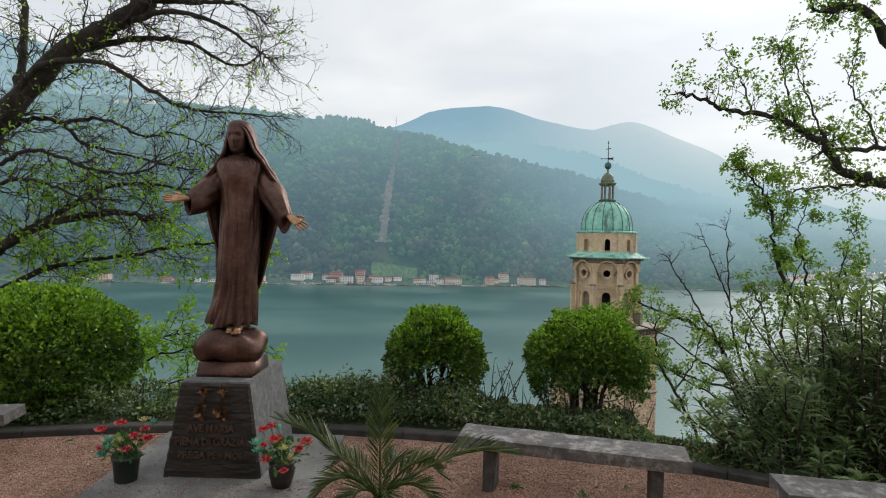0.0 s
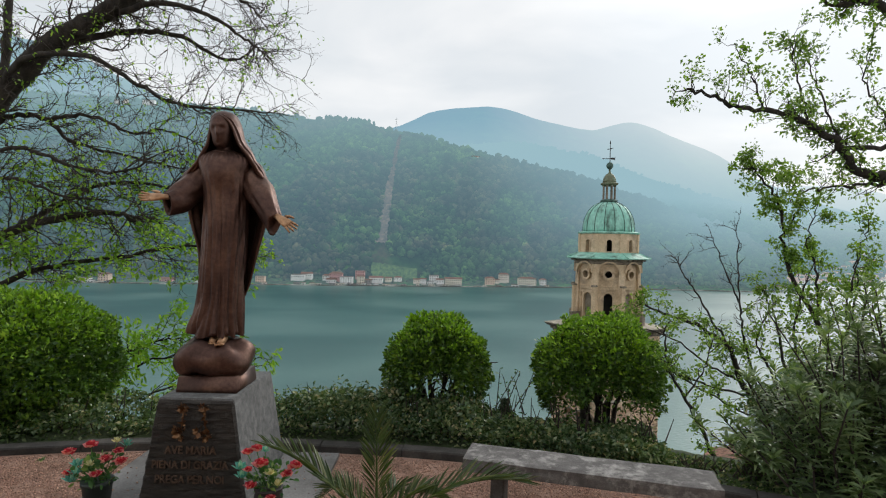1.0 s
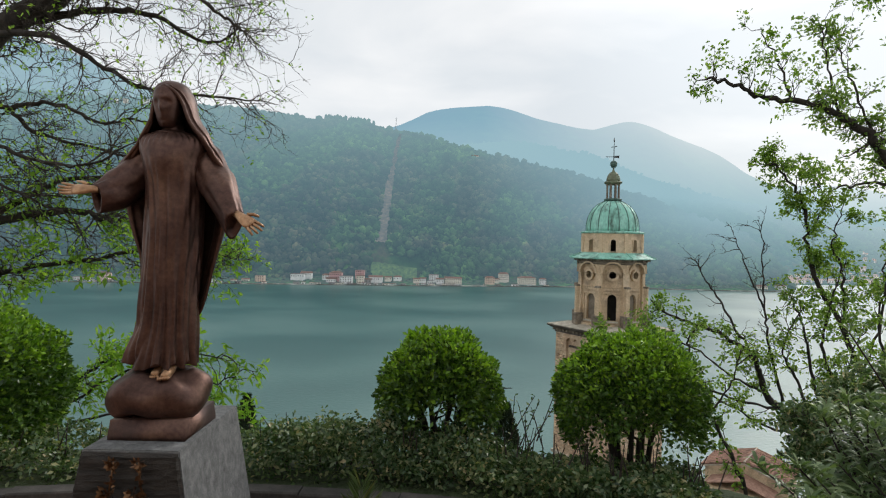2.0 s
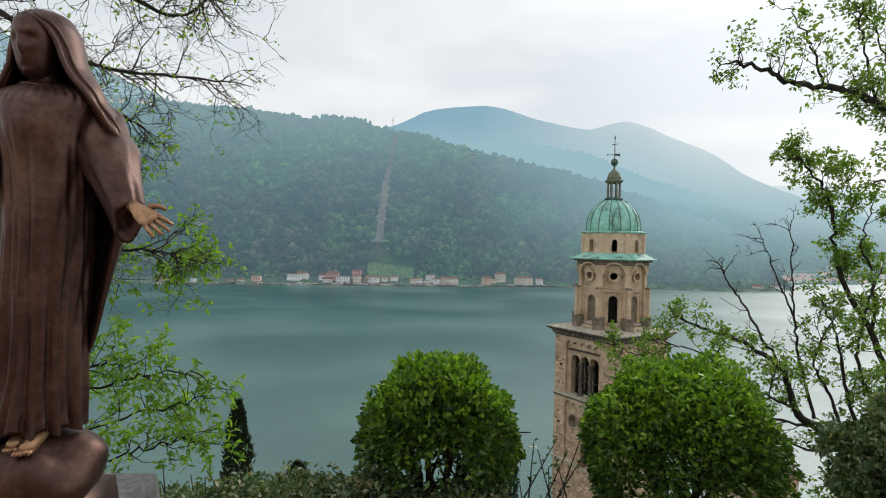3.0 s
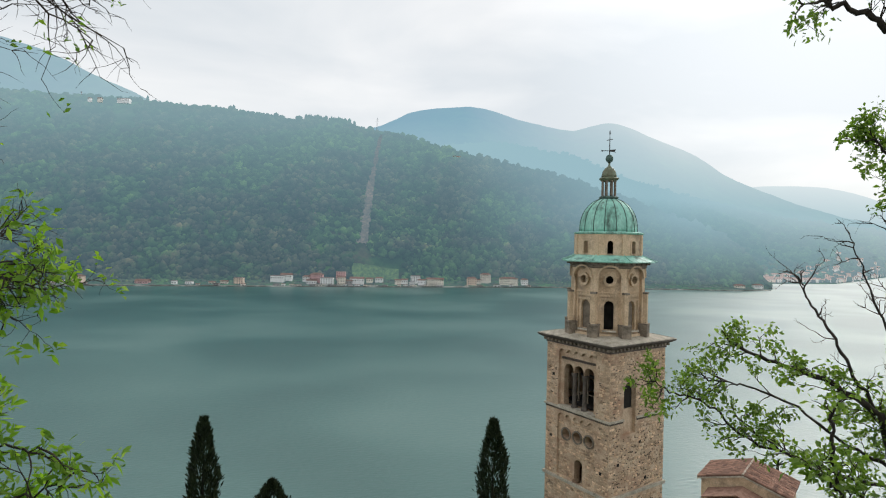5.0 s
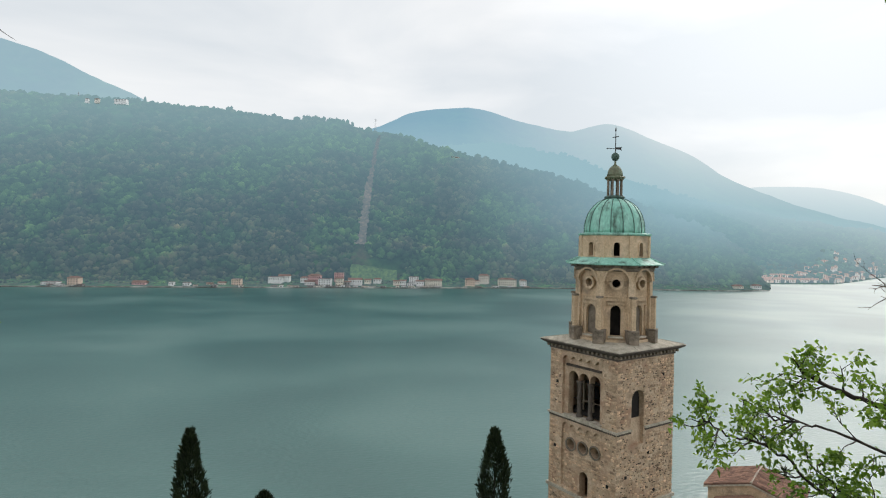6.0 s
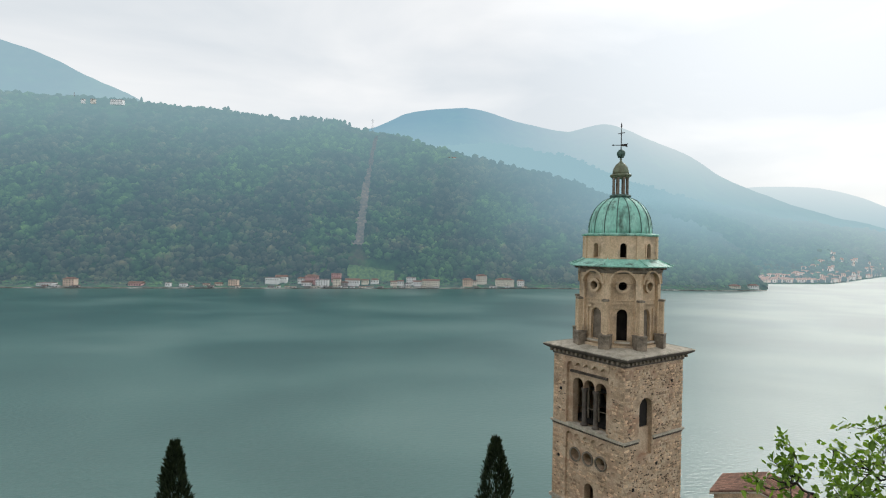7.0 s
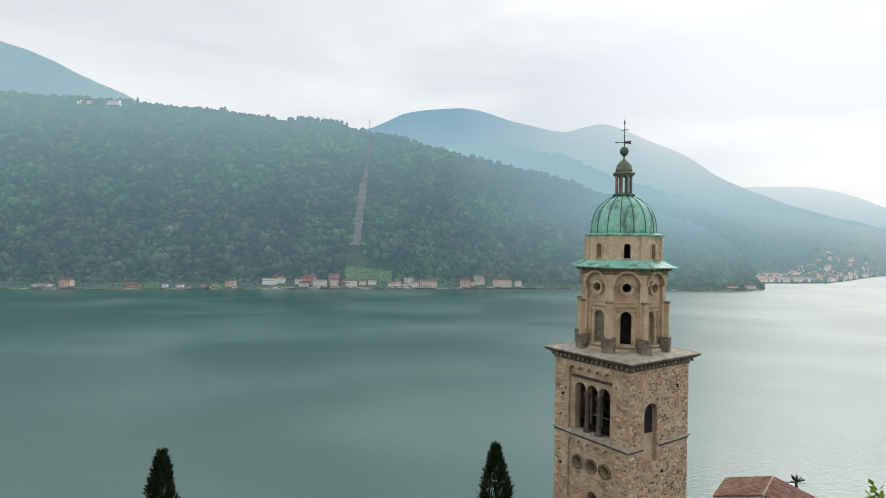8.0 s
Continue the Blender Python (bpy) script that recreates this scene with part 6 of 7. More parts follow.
tree("crooked many-stemmed tree in fresh leaf on the slope", "tree", [
    (0.125, 0.018, [(10.6, 13.4, -6.0), (9.4, 13.2, -2.93), (8.73, 13.2, -2.4), (7.84, 13.2, -1.76), (6.95, 13.2, -1.23), (6.66, 13.2, -0.69), (6.43, 13.1, -0.21), (5.75, 13.4, 0.21), (5.15, 13.7, 0.40), (4.7, 13.85, 0.62)]),
    (0.03, 0.01, [(6.46, 13.2, -0.26), (5.92, 13.1, 0.59), (5.49, 13.1, 1.23), (5.2, 13.1, 1.7)]),
    (0.03, 0.01, [(6.84, 13.2, -1.07), (6.17, 13.3, -0.76), (5.5, 13.5, -0.25), (4.9, 13.8, -0.02), (4.45, 14.1, 0.02)]),
    (0.035, 0.008, [(7.17, 13.2, -1.23), (6.86, 13.2, -0.15), (6.73, 13.2, 0.72), (6.67, 13.2, 1.69), (6.62, 13.2, 2.5)]),
    (0.022, 0.006, [(6.73, 13.2, 0.72), (6.32, 13.2, 1.58), (6.03, 13.2, 2.3)]),
    (0.04, 0.012, [(7.84, 13.2, -1.76), (7.48, 13.2, -0.79), (7.13, 13.2, -0.14), (7.43, 13.1, 0.73)]),
    (0.06, 0.012, [(8.73, 13.2, -2.4), (8.47, 13.2, -1.2), (8.01, 13.2, -0.23), (8.09, 13.2, 0.75), (8.38, 13.2, 1.62)]),
    (0.05, 0.012, [(8.28, 13.2, -2.08), (7.81, 13.2, -0.78), (7.56, 13.2, 0.3), (7.2, 13.2, 1.1)]),
    (0.05, 0.012, [(9.2, 13.2, -2.7), (9.4, 13.3, -0.8), (9.2, 13.3, 0.6), (9.5, 13.3, 1.8)]),
    (0.03, 0.01, [(7.3, 13.2, -1.4), (6.4, 13.2, -1.25), (5.5, 13.4, -1.0), (4.8, 13.6, -0.72), (4.4, 13.9, -0.35), (3.9, 14.0, -0.2), (3.55, 14.03, 0.0)]),
    (0.03, 0.01, [(7.9, 13.2, -1.8), (6.9, 13.0, -1.75), (6.0, 13.2, -1.3), (5.3, 13.5, -0.9), (4.8, 13.8, -0.5)]),
    (0.04, 0.01, [(9.2, 13.2, -2.8), (8.6, 13.0, -1.6), (8.3, 12.9, -0.6), (8.6, 12.9, 0.4)]),
    (0.04, 0.01, [(9.9, 13.3, -4.0), (9.6, 13.0, -2.2), (9.9, 12.9, -1.0), (9.7, 12.9, 0.2)]),
    (0.04, 0.01, [(9.4, 13.2, -2.9), (8.4, 12.7, -2.6), (7.6, 12.5, -2.4), (6.9, 12.4, -2.2)]),
], rng, M_OAK, 0.085, (4, 8), 0.38, 4.6, 2, 2, Vector((-0.05, 0, 0.2)), 0.85, 0.55, bare=(1, 3, 4), wobble=0.016, spread=0.7)
tree("slim leaning sapling in fresh leaf below the terrace", "tree", [
    (0.045, 0.014, [(5.9, 11.3, -4.2), (5.35, 11.2, -2.3), (4.85, 11.1, -1.28), (4.5, 11.0, -0.75), (4.28, 11.0, -0.35), (4.17, 10.95, 0.12), (4.15, 10.9, 0.45)]),
    (0.02, 0.008, [(4.6, 11.05, -0.9), (4.9, 11.0, -0.4), (5.0, 10.9, 0.1)]),
    (0.02, 0.008, [(4.36, 11.0, -0.5), (4.15, 10.9, -0.3), (3.95, 10.8, -0.1)]),
], rng, M_OAK, 0.085, (3, 6), 0.34, 4.5, 1, 3, Vector((0, 0, 0.3)), 0.85, 0.55, wobble=0.012)
tree("low sapling with bright new leaves on the slope", "tree", [
    (0.05, 0.015, [(-7.6, 11.0, -5.0), (-7.4, 11.1, -2.2), (-7.0, 11.2, -1.3), (-6.4, 11.3, -0.6), (-6.05, 11.4, -0.3), (-5.55, 11.5, -0.1), (-5.1, 11.6, -0.15)]),
    (0.03, 0.010, [(-7.3, 11.1, -2.0), (-7.0, 11.2, -1.63), (-5.87, 11.4, -1.2), (-4.95, 11.5, -0.88), (-4.3, 11.3, -0.69), (-3.6, 11.15, -0.42)]),
    (0.03, 0.010, [(-7.4, 11.1, -2.3), (-6.6, 11.2, -1.94), (-5.37, 11.4, -1.6), (-4.5, 11.4, -1.34), (-3.9, 11.2, -1.1)]),
    (0.03, 0.010, [(-7.1, 11.2, -1.4), (-6.2, 11.4, -0.75), (-5.3, 11.6, -0.4), (-4.6, 11.4, -0.2), (-3.75, 11.1, -0.1)]),
], rng, M_SPRING, 0.14, (4, 7), 0.6, 4.4, 1, 3, Vector((0.2, 0, 0.15)), 0.9, 0.3, shape=2, spin=0.3)

tree("dark leafy thicket on the slope below the terrace", "bush", [
    (0.05, 0.012, [(7.30, 11.4, -4.5), (7.00, 11.3, -2.6), (6.60, 11.2, -1.5), (6.35, 11.1, -0.9)]),
    (0.04, 0.012, [(7.30, 11.4, -4.0), (7.30, 11.2, -2.2), (7.10, 11.1, -1.2), (7.00, 11.1, -0.5)]),
    (0.04, 0.012, [(7.40, 11.4, -4.0), (7.70, 11.3, -2.2), (7.70, 11.1, -1.1), (7.60, 11.0, -0.3)]),
    (0.03, 0.010, [(7.10, 11.3, -3.0), (6.70, 11.0, -2.1), (6.40, 10.9, -1.6)]),
    (0.03, 0.010, [(7.20, 11.3, -2.6), (7.10, 10.9, -1.8), (6.90, 10.8, -1.3)]),
], np.random.default_rng(83), M_HEDGE, 0.105, (6, 10), 0.42, 9.0, 2, 3, Vector((0, 0, 0.25)), 0.95, 0.5, wobble=0.02, spread=0.9, name="thicket")

# oleander: upright canes with whorls of long narrow leaves
rng = np.random.default_rng(77)
ole = thing("oleander_bush", (3.66, 5.1, -0.05), "tall dense oleander bush with long narrow grey-green leaves", "shrub")
v, f, P, D = [], [], [], []
for q in range(320):
    foot = Vector((rng.uniform(-0.5, 1.9), rng.uniform(-0.5, 0.6), -0.1))
    reach = 0.75 + 0.75 * rng.random() ** 0.7 + 0.35 * min(1, max(0, foot.x + 0.6))
    tip = foot + Vector((rng.normal() * 0.24 - 0.08, rng.normal() * 0.28 - 0.08, reach))
    if foot.x < -0.2:
        tip.z = min(tip.z, 0.85)
        tip.x -= 0.15
    if q % 5 == 1:
        foot.y -= 0.35
        tip = foot + Vector((rng.normal() * 0.2 - 0.05, rng.normal() * 0.2 - 0.2, rng.uniform(0.35, 0.7)))
    if q % 24 == 0:
        foot.x, tip = -0.75, Vector((-0.8 - 0.7 * rng.random(), rng.normal() * 0.2, rng.uniform(0.3, 0.6)))
    m = foot.lerp(tip, 0.5) + Vector((rng.normal() * 0.06, rng.normal() * 0.06, 0.05))
    tube_rings(v, f, [foot, m, tip], [0.012, 0.009, 0.005], 5)
    for k in range(24):
        u = 0.04 + 0.96 * (k / 23) ** 0.75
        c = foot.lerp(m, u * 2) if u < 0.5 else m.lerp(tip, u * 2 - 1)
        w0 = rng.random() * 6.28
        for j in range(3 if k < 23 else 7):
            w = w0 + j * (2.09 if k < 23 else 0.9)
            P.append(c[:])
            D.append((math.cos(w), math.sin(w), 0.6 if k < 20 else 1.4))
tagged(raw("cane", v, f, M_TWIG, ole), kind="stuff")
V, F = leaf_arrays(np.array(P), np.array(D), rng.uniform(0.12, 0.22, len(P)), 0.135, rng, 0.3, 0.5, 2, up=np.array([0, 0, 1.0]))
tri_mesh("foliage", V, F, M_OLEANDER, ole)

# thin shoots that stand up from the hedge
shoots = thing("wild_shoots", (0.72, 6.4, 0.1), "thin leafy wild shoots growing out of the hedge", "plant")
v, f, P, D = [], [], [], []
for q in range(9):
    foot = Vector((rng.normal() * 0.12, rng.normal() * 0.1, 0))
    tip = foot + Vector((rng.normal() * 0.15, rng.normal() * 0.1, rng.uniform(0.35, 0.62)))
    tube_rings(v, f, [foot, foot.lerp(tip, 0.5), tip], [0.007, 0.005, 0.003], 5)
    for k in range(8):
        P.append(foot.lerp(tip, 0.3 + 0.7 * k / 7)[:])
        D.append((rng.normal(), rng.normal(), 0.6))
tagged(raw("stem", v, f, M_TWIG, shoots), kind="stuff")
V, F = leaf_arrays(np.array(P), np.array(D), rng.uniform(0.035, 0.06, len(P)), 0.45, rng)
tri_mesh("foliage", V, F, M_HEDGE, shoots)

# cypresses and brush below the terrace


def cypress(tip, height, radius, rng, label, blunt=0.75):
    ob = thing("cypress", (tip[0], tip[1], tip[2] - height), label, "tree", "cypresses below the terrace")
    part("trunk", lathe(bmesh.new(), [(0.16, -1.0), (0.14, 1.0), (0.05, height * 0.8)], 8), M_BARK, ob)
    n = 12000
    u = rng.random(n) ** 0.8
    prof = radius * np.minimum(1.0, ((1 - u) * 4.5 + 0.02) ** blunt / 1.0) * (0.55 + 0.45 * np.minimum(1, u * 3))
    w = rng.random(n) * 2 * math.pi
    lob = 1 + 0.2 * np.sin(w * 3 + u * 25) + 0.12 * np.sin(w * 5 - u * 60) + 0.2 * np.abs(rng.normal(size=n))
    P = np.stack([prof * lob * np.cos(w), prof * lob * np.sin(w), u * height], 1)
    D = np.stack([np.cos(w) * 0.45, np.sin(w) * 0.45, np.ones(n)], 1) + 0.25 * rng.normal(size=(n, 3))
    V, F = leaf_arrays(P, D, rng.uniform(0.16, 0.5, n), 0.22, rng, 0.4)
    tri_mesh("crown", V, F, M_CYPRESS, ob)
    return ob


rng = np.random.default_rng(3)
cypress((-13.6, 41.0, -9.3), 16.0, 0.62, rng, "tall slim dark cypress tree on the slope")
cypress((5.42, 47.3, -11.2), 15.0, 0.74, rng, "slim dark cypress tree with a pointed top")
cypress((-11.8, 50.5, -17.2), 11.0, 1.3, rng, "shorter bushy dark cypress tree", 0.9)

# ---------------------------------------------------------------- far shore


def wall_paint(name, c):
    return worn(name, tuple(k * 0.82 for k in c), c, tuple(min(1, k * 1.1) for k in c), 0.1, 1.5, 0.9, bump=0.1)


PAINT = {"white": wall_paint("white_wall", (0.86, 0.86, 0.85)), "cream": wall_paint("cream_wall", (0.84, 0.79, 0.69)), "pink": wall_paint("pink_wall", (0.64, 0.42, 0.42)),
         "orange": wall_paint("orange_wall", (0.78, 0.62, 0.52)), "beige": wall_paint("beige_wall", (0.80, 0.74, 0.67)), "grey": wall_paint("grey_wall", (0.36, 0.36, 0.36))}
M_ROOF = wall_paint("tiled_roof", (0.22, 0.15, 0.13))
M_ROOF_GREY = wall_paint("grey_roof", (0.22, 0.20, 0.20))
M_PANE = worn("dark_window_pane", (0.02, 0.025, 0.03), (0.04, 0.05, 0.055), (0.06, 0.07, 0.08), 1, 5, 0.25, bump=0.02)
M_QUAY = worn("patchy_quay_wall", (0.05, 0.055, 0.05), (0.20, 0.20, 0.185), (0.68, 0.67, 0.64), 0.035, 0.5, 0.9, bump=0.1, stretch=(1, 0.3, 0.3))
M_SHORE = distant("far_gardens", FOREST, 0.26, 0.03)
WORDS = {"white": "white plastered", "cream": "cream plastered", "pink": "pink plastered", "orange": "orange plastered", "beige": "beige plastered", "grey": "grey stone"}


def lake_house(x, y, z, w, h, colour, roof="hip", storeys=None, turn=0.0, group="houses along the far shore", foot=8.0, paint=None, tiles=None):
    d = w * 0.65 if w < 26 else 13.0
    h *= 0.8
    ob = thing("house", pose(x, y, z, 0, 0, turn), WORDS[colour] + (" house with a flat roof by the lake" if roof == "flat" else " house with a low tiled roof by the lake"), "house", group)
    part("wall", box(bmesh.new(), (w, d, h + foot), (0, 0, -foot)), (paint or PAINT)[colour], ob)
    if roof == "flat":
        part("roof", box(bmesh.new(), (w + 0.8, d + 0.8, 0.6), (0, 0, h)), M_ROOF_GREY, ob)
    else:
        bm = bmesh.new()
        e, rise = 0.9, min(3.2, 0.2 * d + 0.5)
        k = (w / 2 + e) * (0.5 if roof == "hip" else 1.0)
        b = [bm.verts.new(p) for p in ((-w / 2 - e, -d / 2 - e, h), (w / 2 + e, -d / 2 - e, h), (w / 2 + e, d / 2 + e, h), (-w / 2 - e, d / 2 + e, h))]
        t = [bm.verts.new((-k, 0, h + rise)), bm.verts.new((k, 0, h + rise))]
        for q in ((b[0], b[1], t[1], t[0]), (b[1], b[2], t[1]), (b[2], b[3], t[0], t[1]), (b[3], b[0], t[0]), (b[3], b[2], b[1], b[0])):
            bm.faces.new(q)
        part("roof", bm, tiles or M_ROOF, ob)
    rows = storeys or max(1, int(h / 3.6))
    cols = max(2, int(w / 3.8))
    for r in range(rows):
        for c in range(cols):
            win = part("window", box(bmesh.new(), (1.3, 0.3, 1.7), (0, 0, 0)), M_PANE, ob)
            win.matrix_basis = pose(-w / 2 + (c + 0.5) * w / cols, -d / 2 - 0.05, h * (r + 0.5) / rows - 0.9)
    return ob


for row in [(-265, 1042, -69.2, 24.8, 8, "white", "flat"), (-252, 1052, -67.0, 20, 7, "white", "gable"), (-196, 1046, -69.7, 22.8, 13, "pink", "hip"), (-175, 1034, -75.7, 22.5, 14, "white", "flat"),
            (-203, 1036, -76.5, 17, 8, "white", "gable"), (-155, 1067, -67.5, 17, 15.9, "pink", "flat"), (-150, 1039, -76.9, 13.4, 16.5, "cream", "gable"), (-123, 1051, -72.3, 25, 8, "white", "gable"),
            (-136, 1040, -76.0, 11, 8, "grey", "gable"), (-101, 1060, -71.6, 12.6, 6.3, "cream", "gable"), (-84, 1067, -70.8, 14.8, 6.4, "white", "hip"), (-215, 1050, -71.0, 14, 9, "white", "hip")]:
    lake_house(*row)
for row in [(-48, 1057, -73.8, 12, 7, "beige", "gable"), (-36, 1062, -73.8, 12, 8, "white", "gable"), (-16, 1073, -71.5, 18, 13.5, "white", "flat"), (-4, 1062, -74.8, 14.7, 8.5, "white", "gable"), (-22, 1058, -77.0, 12, 7, "white", "flat"), (21, 1069, -75.0, 31.8, 11, "cream", "gable"),
            (91, 1082, -75.2, 18.2, 14, "orange", "hip"), (105, 1090, -73.0, 9, 7, "beige", "gable"), (120, 1104, -69.8, 19.7, 15.5, "beige", "hip"), (164, 1096, -75.4, 34.8, 14.4, "cream", "hip"), (196, 1102, -75.5, 13.1, 12, "white", "hip")]:
    lake_house(*row)
for row in [(-585, 980, -77.4, 18.4, 15, "orange", "hip"), (-621, 976, -76.5, 25, 4.8, "white", "flat"), (-484, 995, -77.3, 21.7, 6, "pink", "gable"), (-431, 996, -77.8, 8.9, 8, "white", "flat"), (-407, 1000, -77.8, 11.9, 6.5, "white", "flat"),
            (-372, 1011, -78.2, 10, 5, "cream", "gable"), (-352, 1014, -78.2, 12, 7, "beige", "gable"), (-327, 1017, -77.2, 16.1, 14, "orange", "flat"), (630, 1116, -78.3, 19.9, 9, "cream", "hip"), (672, 1122, -80.0, 17.8, 12.5, "white", "hip")]:
    lake_house(*row)
# boathouses and sheds at the waterline between the houses


def boathouse(x, y, w, h, colour, rng):
    """A low lakeside shed: walls, a thin overhanging roof and one or two dark boat doors."""
    ob = thing("boathouse", pose(x, y, LAKE + 0.6, 0, 0, rng.normal() * 6), WORDS[colour] + " low boathouse at the water's edge", "boathouse", "boathouses along the far shore")
    d = 6.0
    part("wall", box(bmesh.new(), (w, d, h + 2), (0, 0, -2)), PAINT[colour], ob)
    part("roof", box(bmesh.new(), (w + 1.2, d + 1.2, 0.5), (0, 0, h), 0.1), M_ROOF if rng.random() < 0.4 else M_ROOF_GREY, ob)
    for k in range(2 if w > 9 else 1):
        door = part("boat_door", box(bmesh.new(), (2.6, 0.3, h * 0.6), (0, 0, 0)), M_PANE, ob)
        door.matrix_basis = pose((k - 0.5) * w * 0.5 if w > 9 else 0, -d / 2 - 0.05, 0.1)
    return ob


rng = np.random.default_rng(71)
for s0, s1, count in ((-0.265, -0.215, 4), (-0.20, -0.115, 9), (-0.11, -0.06, 3), (-0.05, 0.035, 7), (0.06, 0.20, 5), (-0.42, -0.30, 3), (-0.66, -0.58, 4)):
    for q in range(count):
        s = s0 + (s1 - s0) * (q + 0.3 + 0.4 * rng.random()) / count
        d = float(np.interp(s, *SHORE)) + rng.uniform(-1, 6)
        boathouse(s * d, 10 + d, rng.uniform(6, 13), rng.uniform(2.2, 4.2), ("white", "white", "cream", "grey", "beige")[int(rng.integers(0, 5))], rng)
# villas high on the hill
for s, e, d, w, h, colour in ((-0.527, 0.236, 1640, 34, 9, "white"), (-0.585, 0.237, 1640, 10, 6, "white"), (-0.568, 0.237, 1650, 12, 7, "beige"), (0.053, 0.149, 1480, 26, 8, "beige"), (0.048, 0.151, 1490, 14, 8, "orange")):
    lake_house(s * d, 10 + d, 2.2 + e * d, w, h, colour, "flat" if w > 30 else "hip", group="villas on the hill", foot=7.0)

# the shore: quay wall, road ledge, meadow, strip cut for the power line
shore_s = np.linspace(-1.28, 0.63, 120)
shore_d = np.interp(shore_s, *SHORE)


def ribbon(name, d0, d1, z0, z1, mat, s0=-1.28, s1=0.63, z2=None):
    V, F = [], []
    rows = [(s, d) for s, d in zip(shore_s, shore_d) if s0 <= s <= s1]
    for s, d in rows:
        w = 2.5 * noise.noise(Vector((s * 30, 0, 0)))
        V += [(s * (d + d0 + w), 10 + d + d0 + w, z0), (s * (d + d0 + w + 0.2), 10 + d + d0 + w + 0.2, z1), (s * (d + d1), 10 + d + d1, z1 if z2 is None else z2)]
    n = len(rows)
    for i in range(n - 1):
        for k in range(2):
            F.append((3 * i + k, 3 * i + 3 + k, 3 * i + 4 + k, 3 * i + 1 + k))
    return raw(name, V, F, mat)


tagged(ribbon("ground_shore", -2, 62, LAKE - 1, LAKE + 1.2, M_SHORE, z2=LAKE + 13), "green garden strip between the lake and the hill", "shore", kind="structure")
tagged(ribbon("road_shore", -6, 9, LAKE - 1, LAKE + 1.6, M_QUAY), "pale quay wall and shore road at the waterline", "quay", kind="structure")


def drape(name, sa, sb, da, db, mat, width=None, lift=1.5, n=24, m=10):
    """A patch of other ground laid on the far hill between two bearings and distances."""
    rows, cols, _ = HILL.shape
    pts = HILL.reshape(-1, 3)
    tree_ = None
    V, F = [], []
    for j in range(n + 1):
        d = da + (db - da) * j / n
        for i in range(m + 1):
            if width:
                c = sa + (sb - sa) * j / n
                s = c + (i / m - 0.5) * width * (1 - 0.62 * j / n) / d * (1 + 0.5 * noise.noise(Vector((j * 0.45, 2.0 * (i > m / 2), 0))))
            else:
                s = sa + (sb - sa) * i / m
            x, y = s * d, 10 + d
            q = np.argsort((pts[:, 0] - x) ** 2 + (pts[:, 1] - y) ** 2)[:4]
            wgt = 1 / (np.hypot(pts[q, 0] - x, pts[q, 1] - y) + 0.5)
            V.append((x, y, float((pts[q, 2] * wgt).sum() / wgt.sum()) + lift))
    for j in range(n):
        for i in range(m):
            F.append((j * (m + 1) + i, j * (m + 1) + i + 1, (j + 1) * (m + 1) + i + 1, (j + 1) * (m + 1) + i))
    return raw(name, V, F, mat, None, "", True)


tagged(drape("ground_clearing", -0.1105, -0.0802, 1150, 1610, M_CUT, 24, 1.4, 60, 6), "bare brown strip cleared through the woods for a power line", "clearing", kind="structure")
tagged(drape("ground_meadow", -0.128, -0.045, 1056, 1100, M_MEADOW, None, 4.0, 12, 20), "green meadow behind the lakeside houses", "meadow", kind="structure")

# power line mast on the ridge
M_MAST = worn("grey_steel", (0.3, 0.32, 0.33), (0.4, 0.42, 0.43), (0.5, 0.52, 0.53), 0.5, 4, 0.6)
for s, d, z in ((-0.0875, 1655, 335), (-0.6, 1690, 398)):
    mast = thing("power_mast", (s * d, 10 + d, z), "thin grey steel lattice power mast on the ridge", "mast", "power masts")
    for a in range(4):
        w = math.pi / 4 + a * math.pi / 2
        v, f = [], []
        tube_rings(v, f, [(3 * math.cos(w), 3 * math.sin(w), -6), (0.4 * math.cos(w), 0.4 * math.sin(w), 30)], [0.35, 0.25], 4)
        raw("leg", v, f, M_MAST, mast)
    for h in (20, 25):
        part("arm", box(bmesh.new(), (9, 0.4, 0.4), (0, 0, h)), M_MAST, mast)

# lakeside town in the distance: copies of a few plain houses


def on_grid(grid, x, y):
    """The height of a mountainside at a place, from its nearest points."""
    pts = grid.reshape(-1, 3)
    q = np.argpartition((pts[:, 0] - x) ** 2 + (pts[:, 1] - y) ** 2, 4)[:4]
    w = 1 / (np.hypot(pts[q, 0] - x, pts[q, 1] - y) + 0.5)
    return float((pts[q, 2] * w).sum() / w.sum())


# wall and roof colours with haze painted in: they glow pale
HAZED_PAINT = {}
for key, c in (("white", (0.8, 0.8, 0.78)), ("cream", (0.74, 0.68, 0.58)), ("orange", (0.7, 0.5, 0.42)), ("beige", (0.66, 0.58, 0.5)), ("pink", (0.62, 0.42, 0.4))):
    HAZED_PAINT[key] = distant("far_" + key, [(0.3, tuple(k * 0.9 for k in c)), (0.7, c)], 0.42, 0.05, glow=(0.78, 0.79, 0.80))
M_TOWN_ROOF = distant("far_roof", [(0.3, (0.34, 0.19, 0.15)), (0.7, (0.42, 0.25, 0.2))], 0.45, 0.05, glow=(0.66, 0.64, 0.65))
kinds = []
for k, (w, h, colour, roof) in enumerate([(12, 7, "cream", "hip"), (15, 8, "white", "gable"), (11, 9, "cream", "hip"), (17, 7, "white", "gable"), (13, 6.5, "orange", "hip")]):
    o = lake_house(840 + k * 22, 1352 + k * 6, LAKE + 4, w, h, colour, roof, 2, -30, "houses of the lakeside town", 5, HAZED_PAINT, M_TOWN_ROOF)
    kinds.append(o)
rng = np.random.default_rng(12)
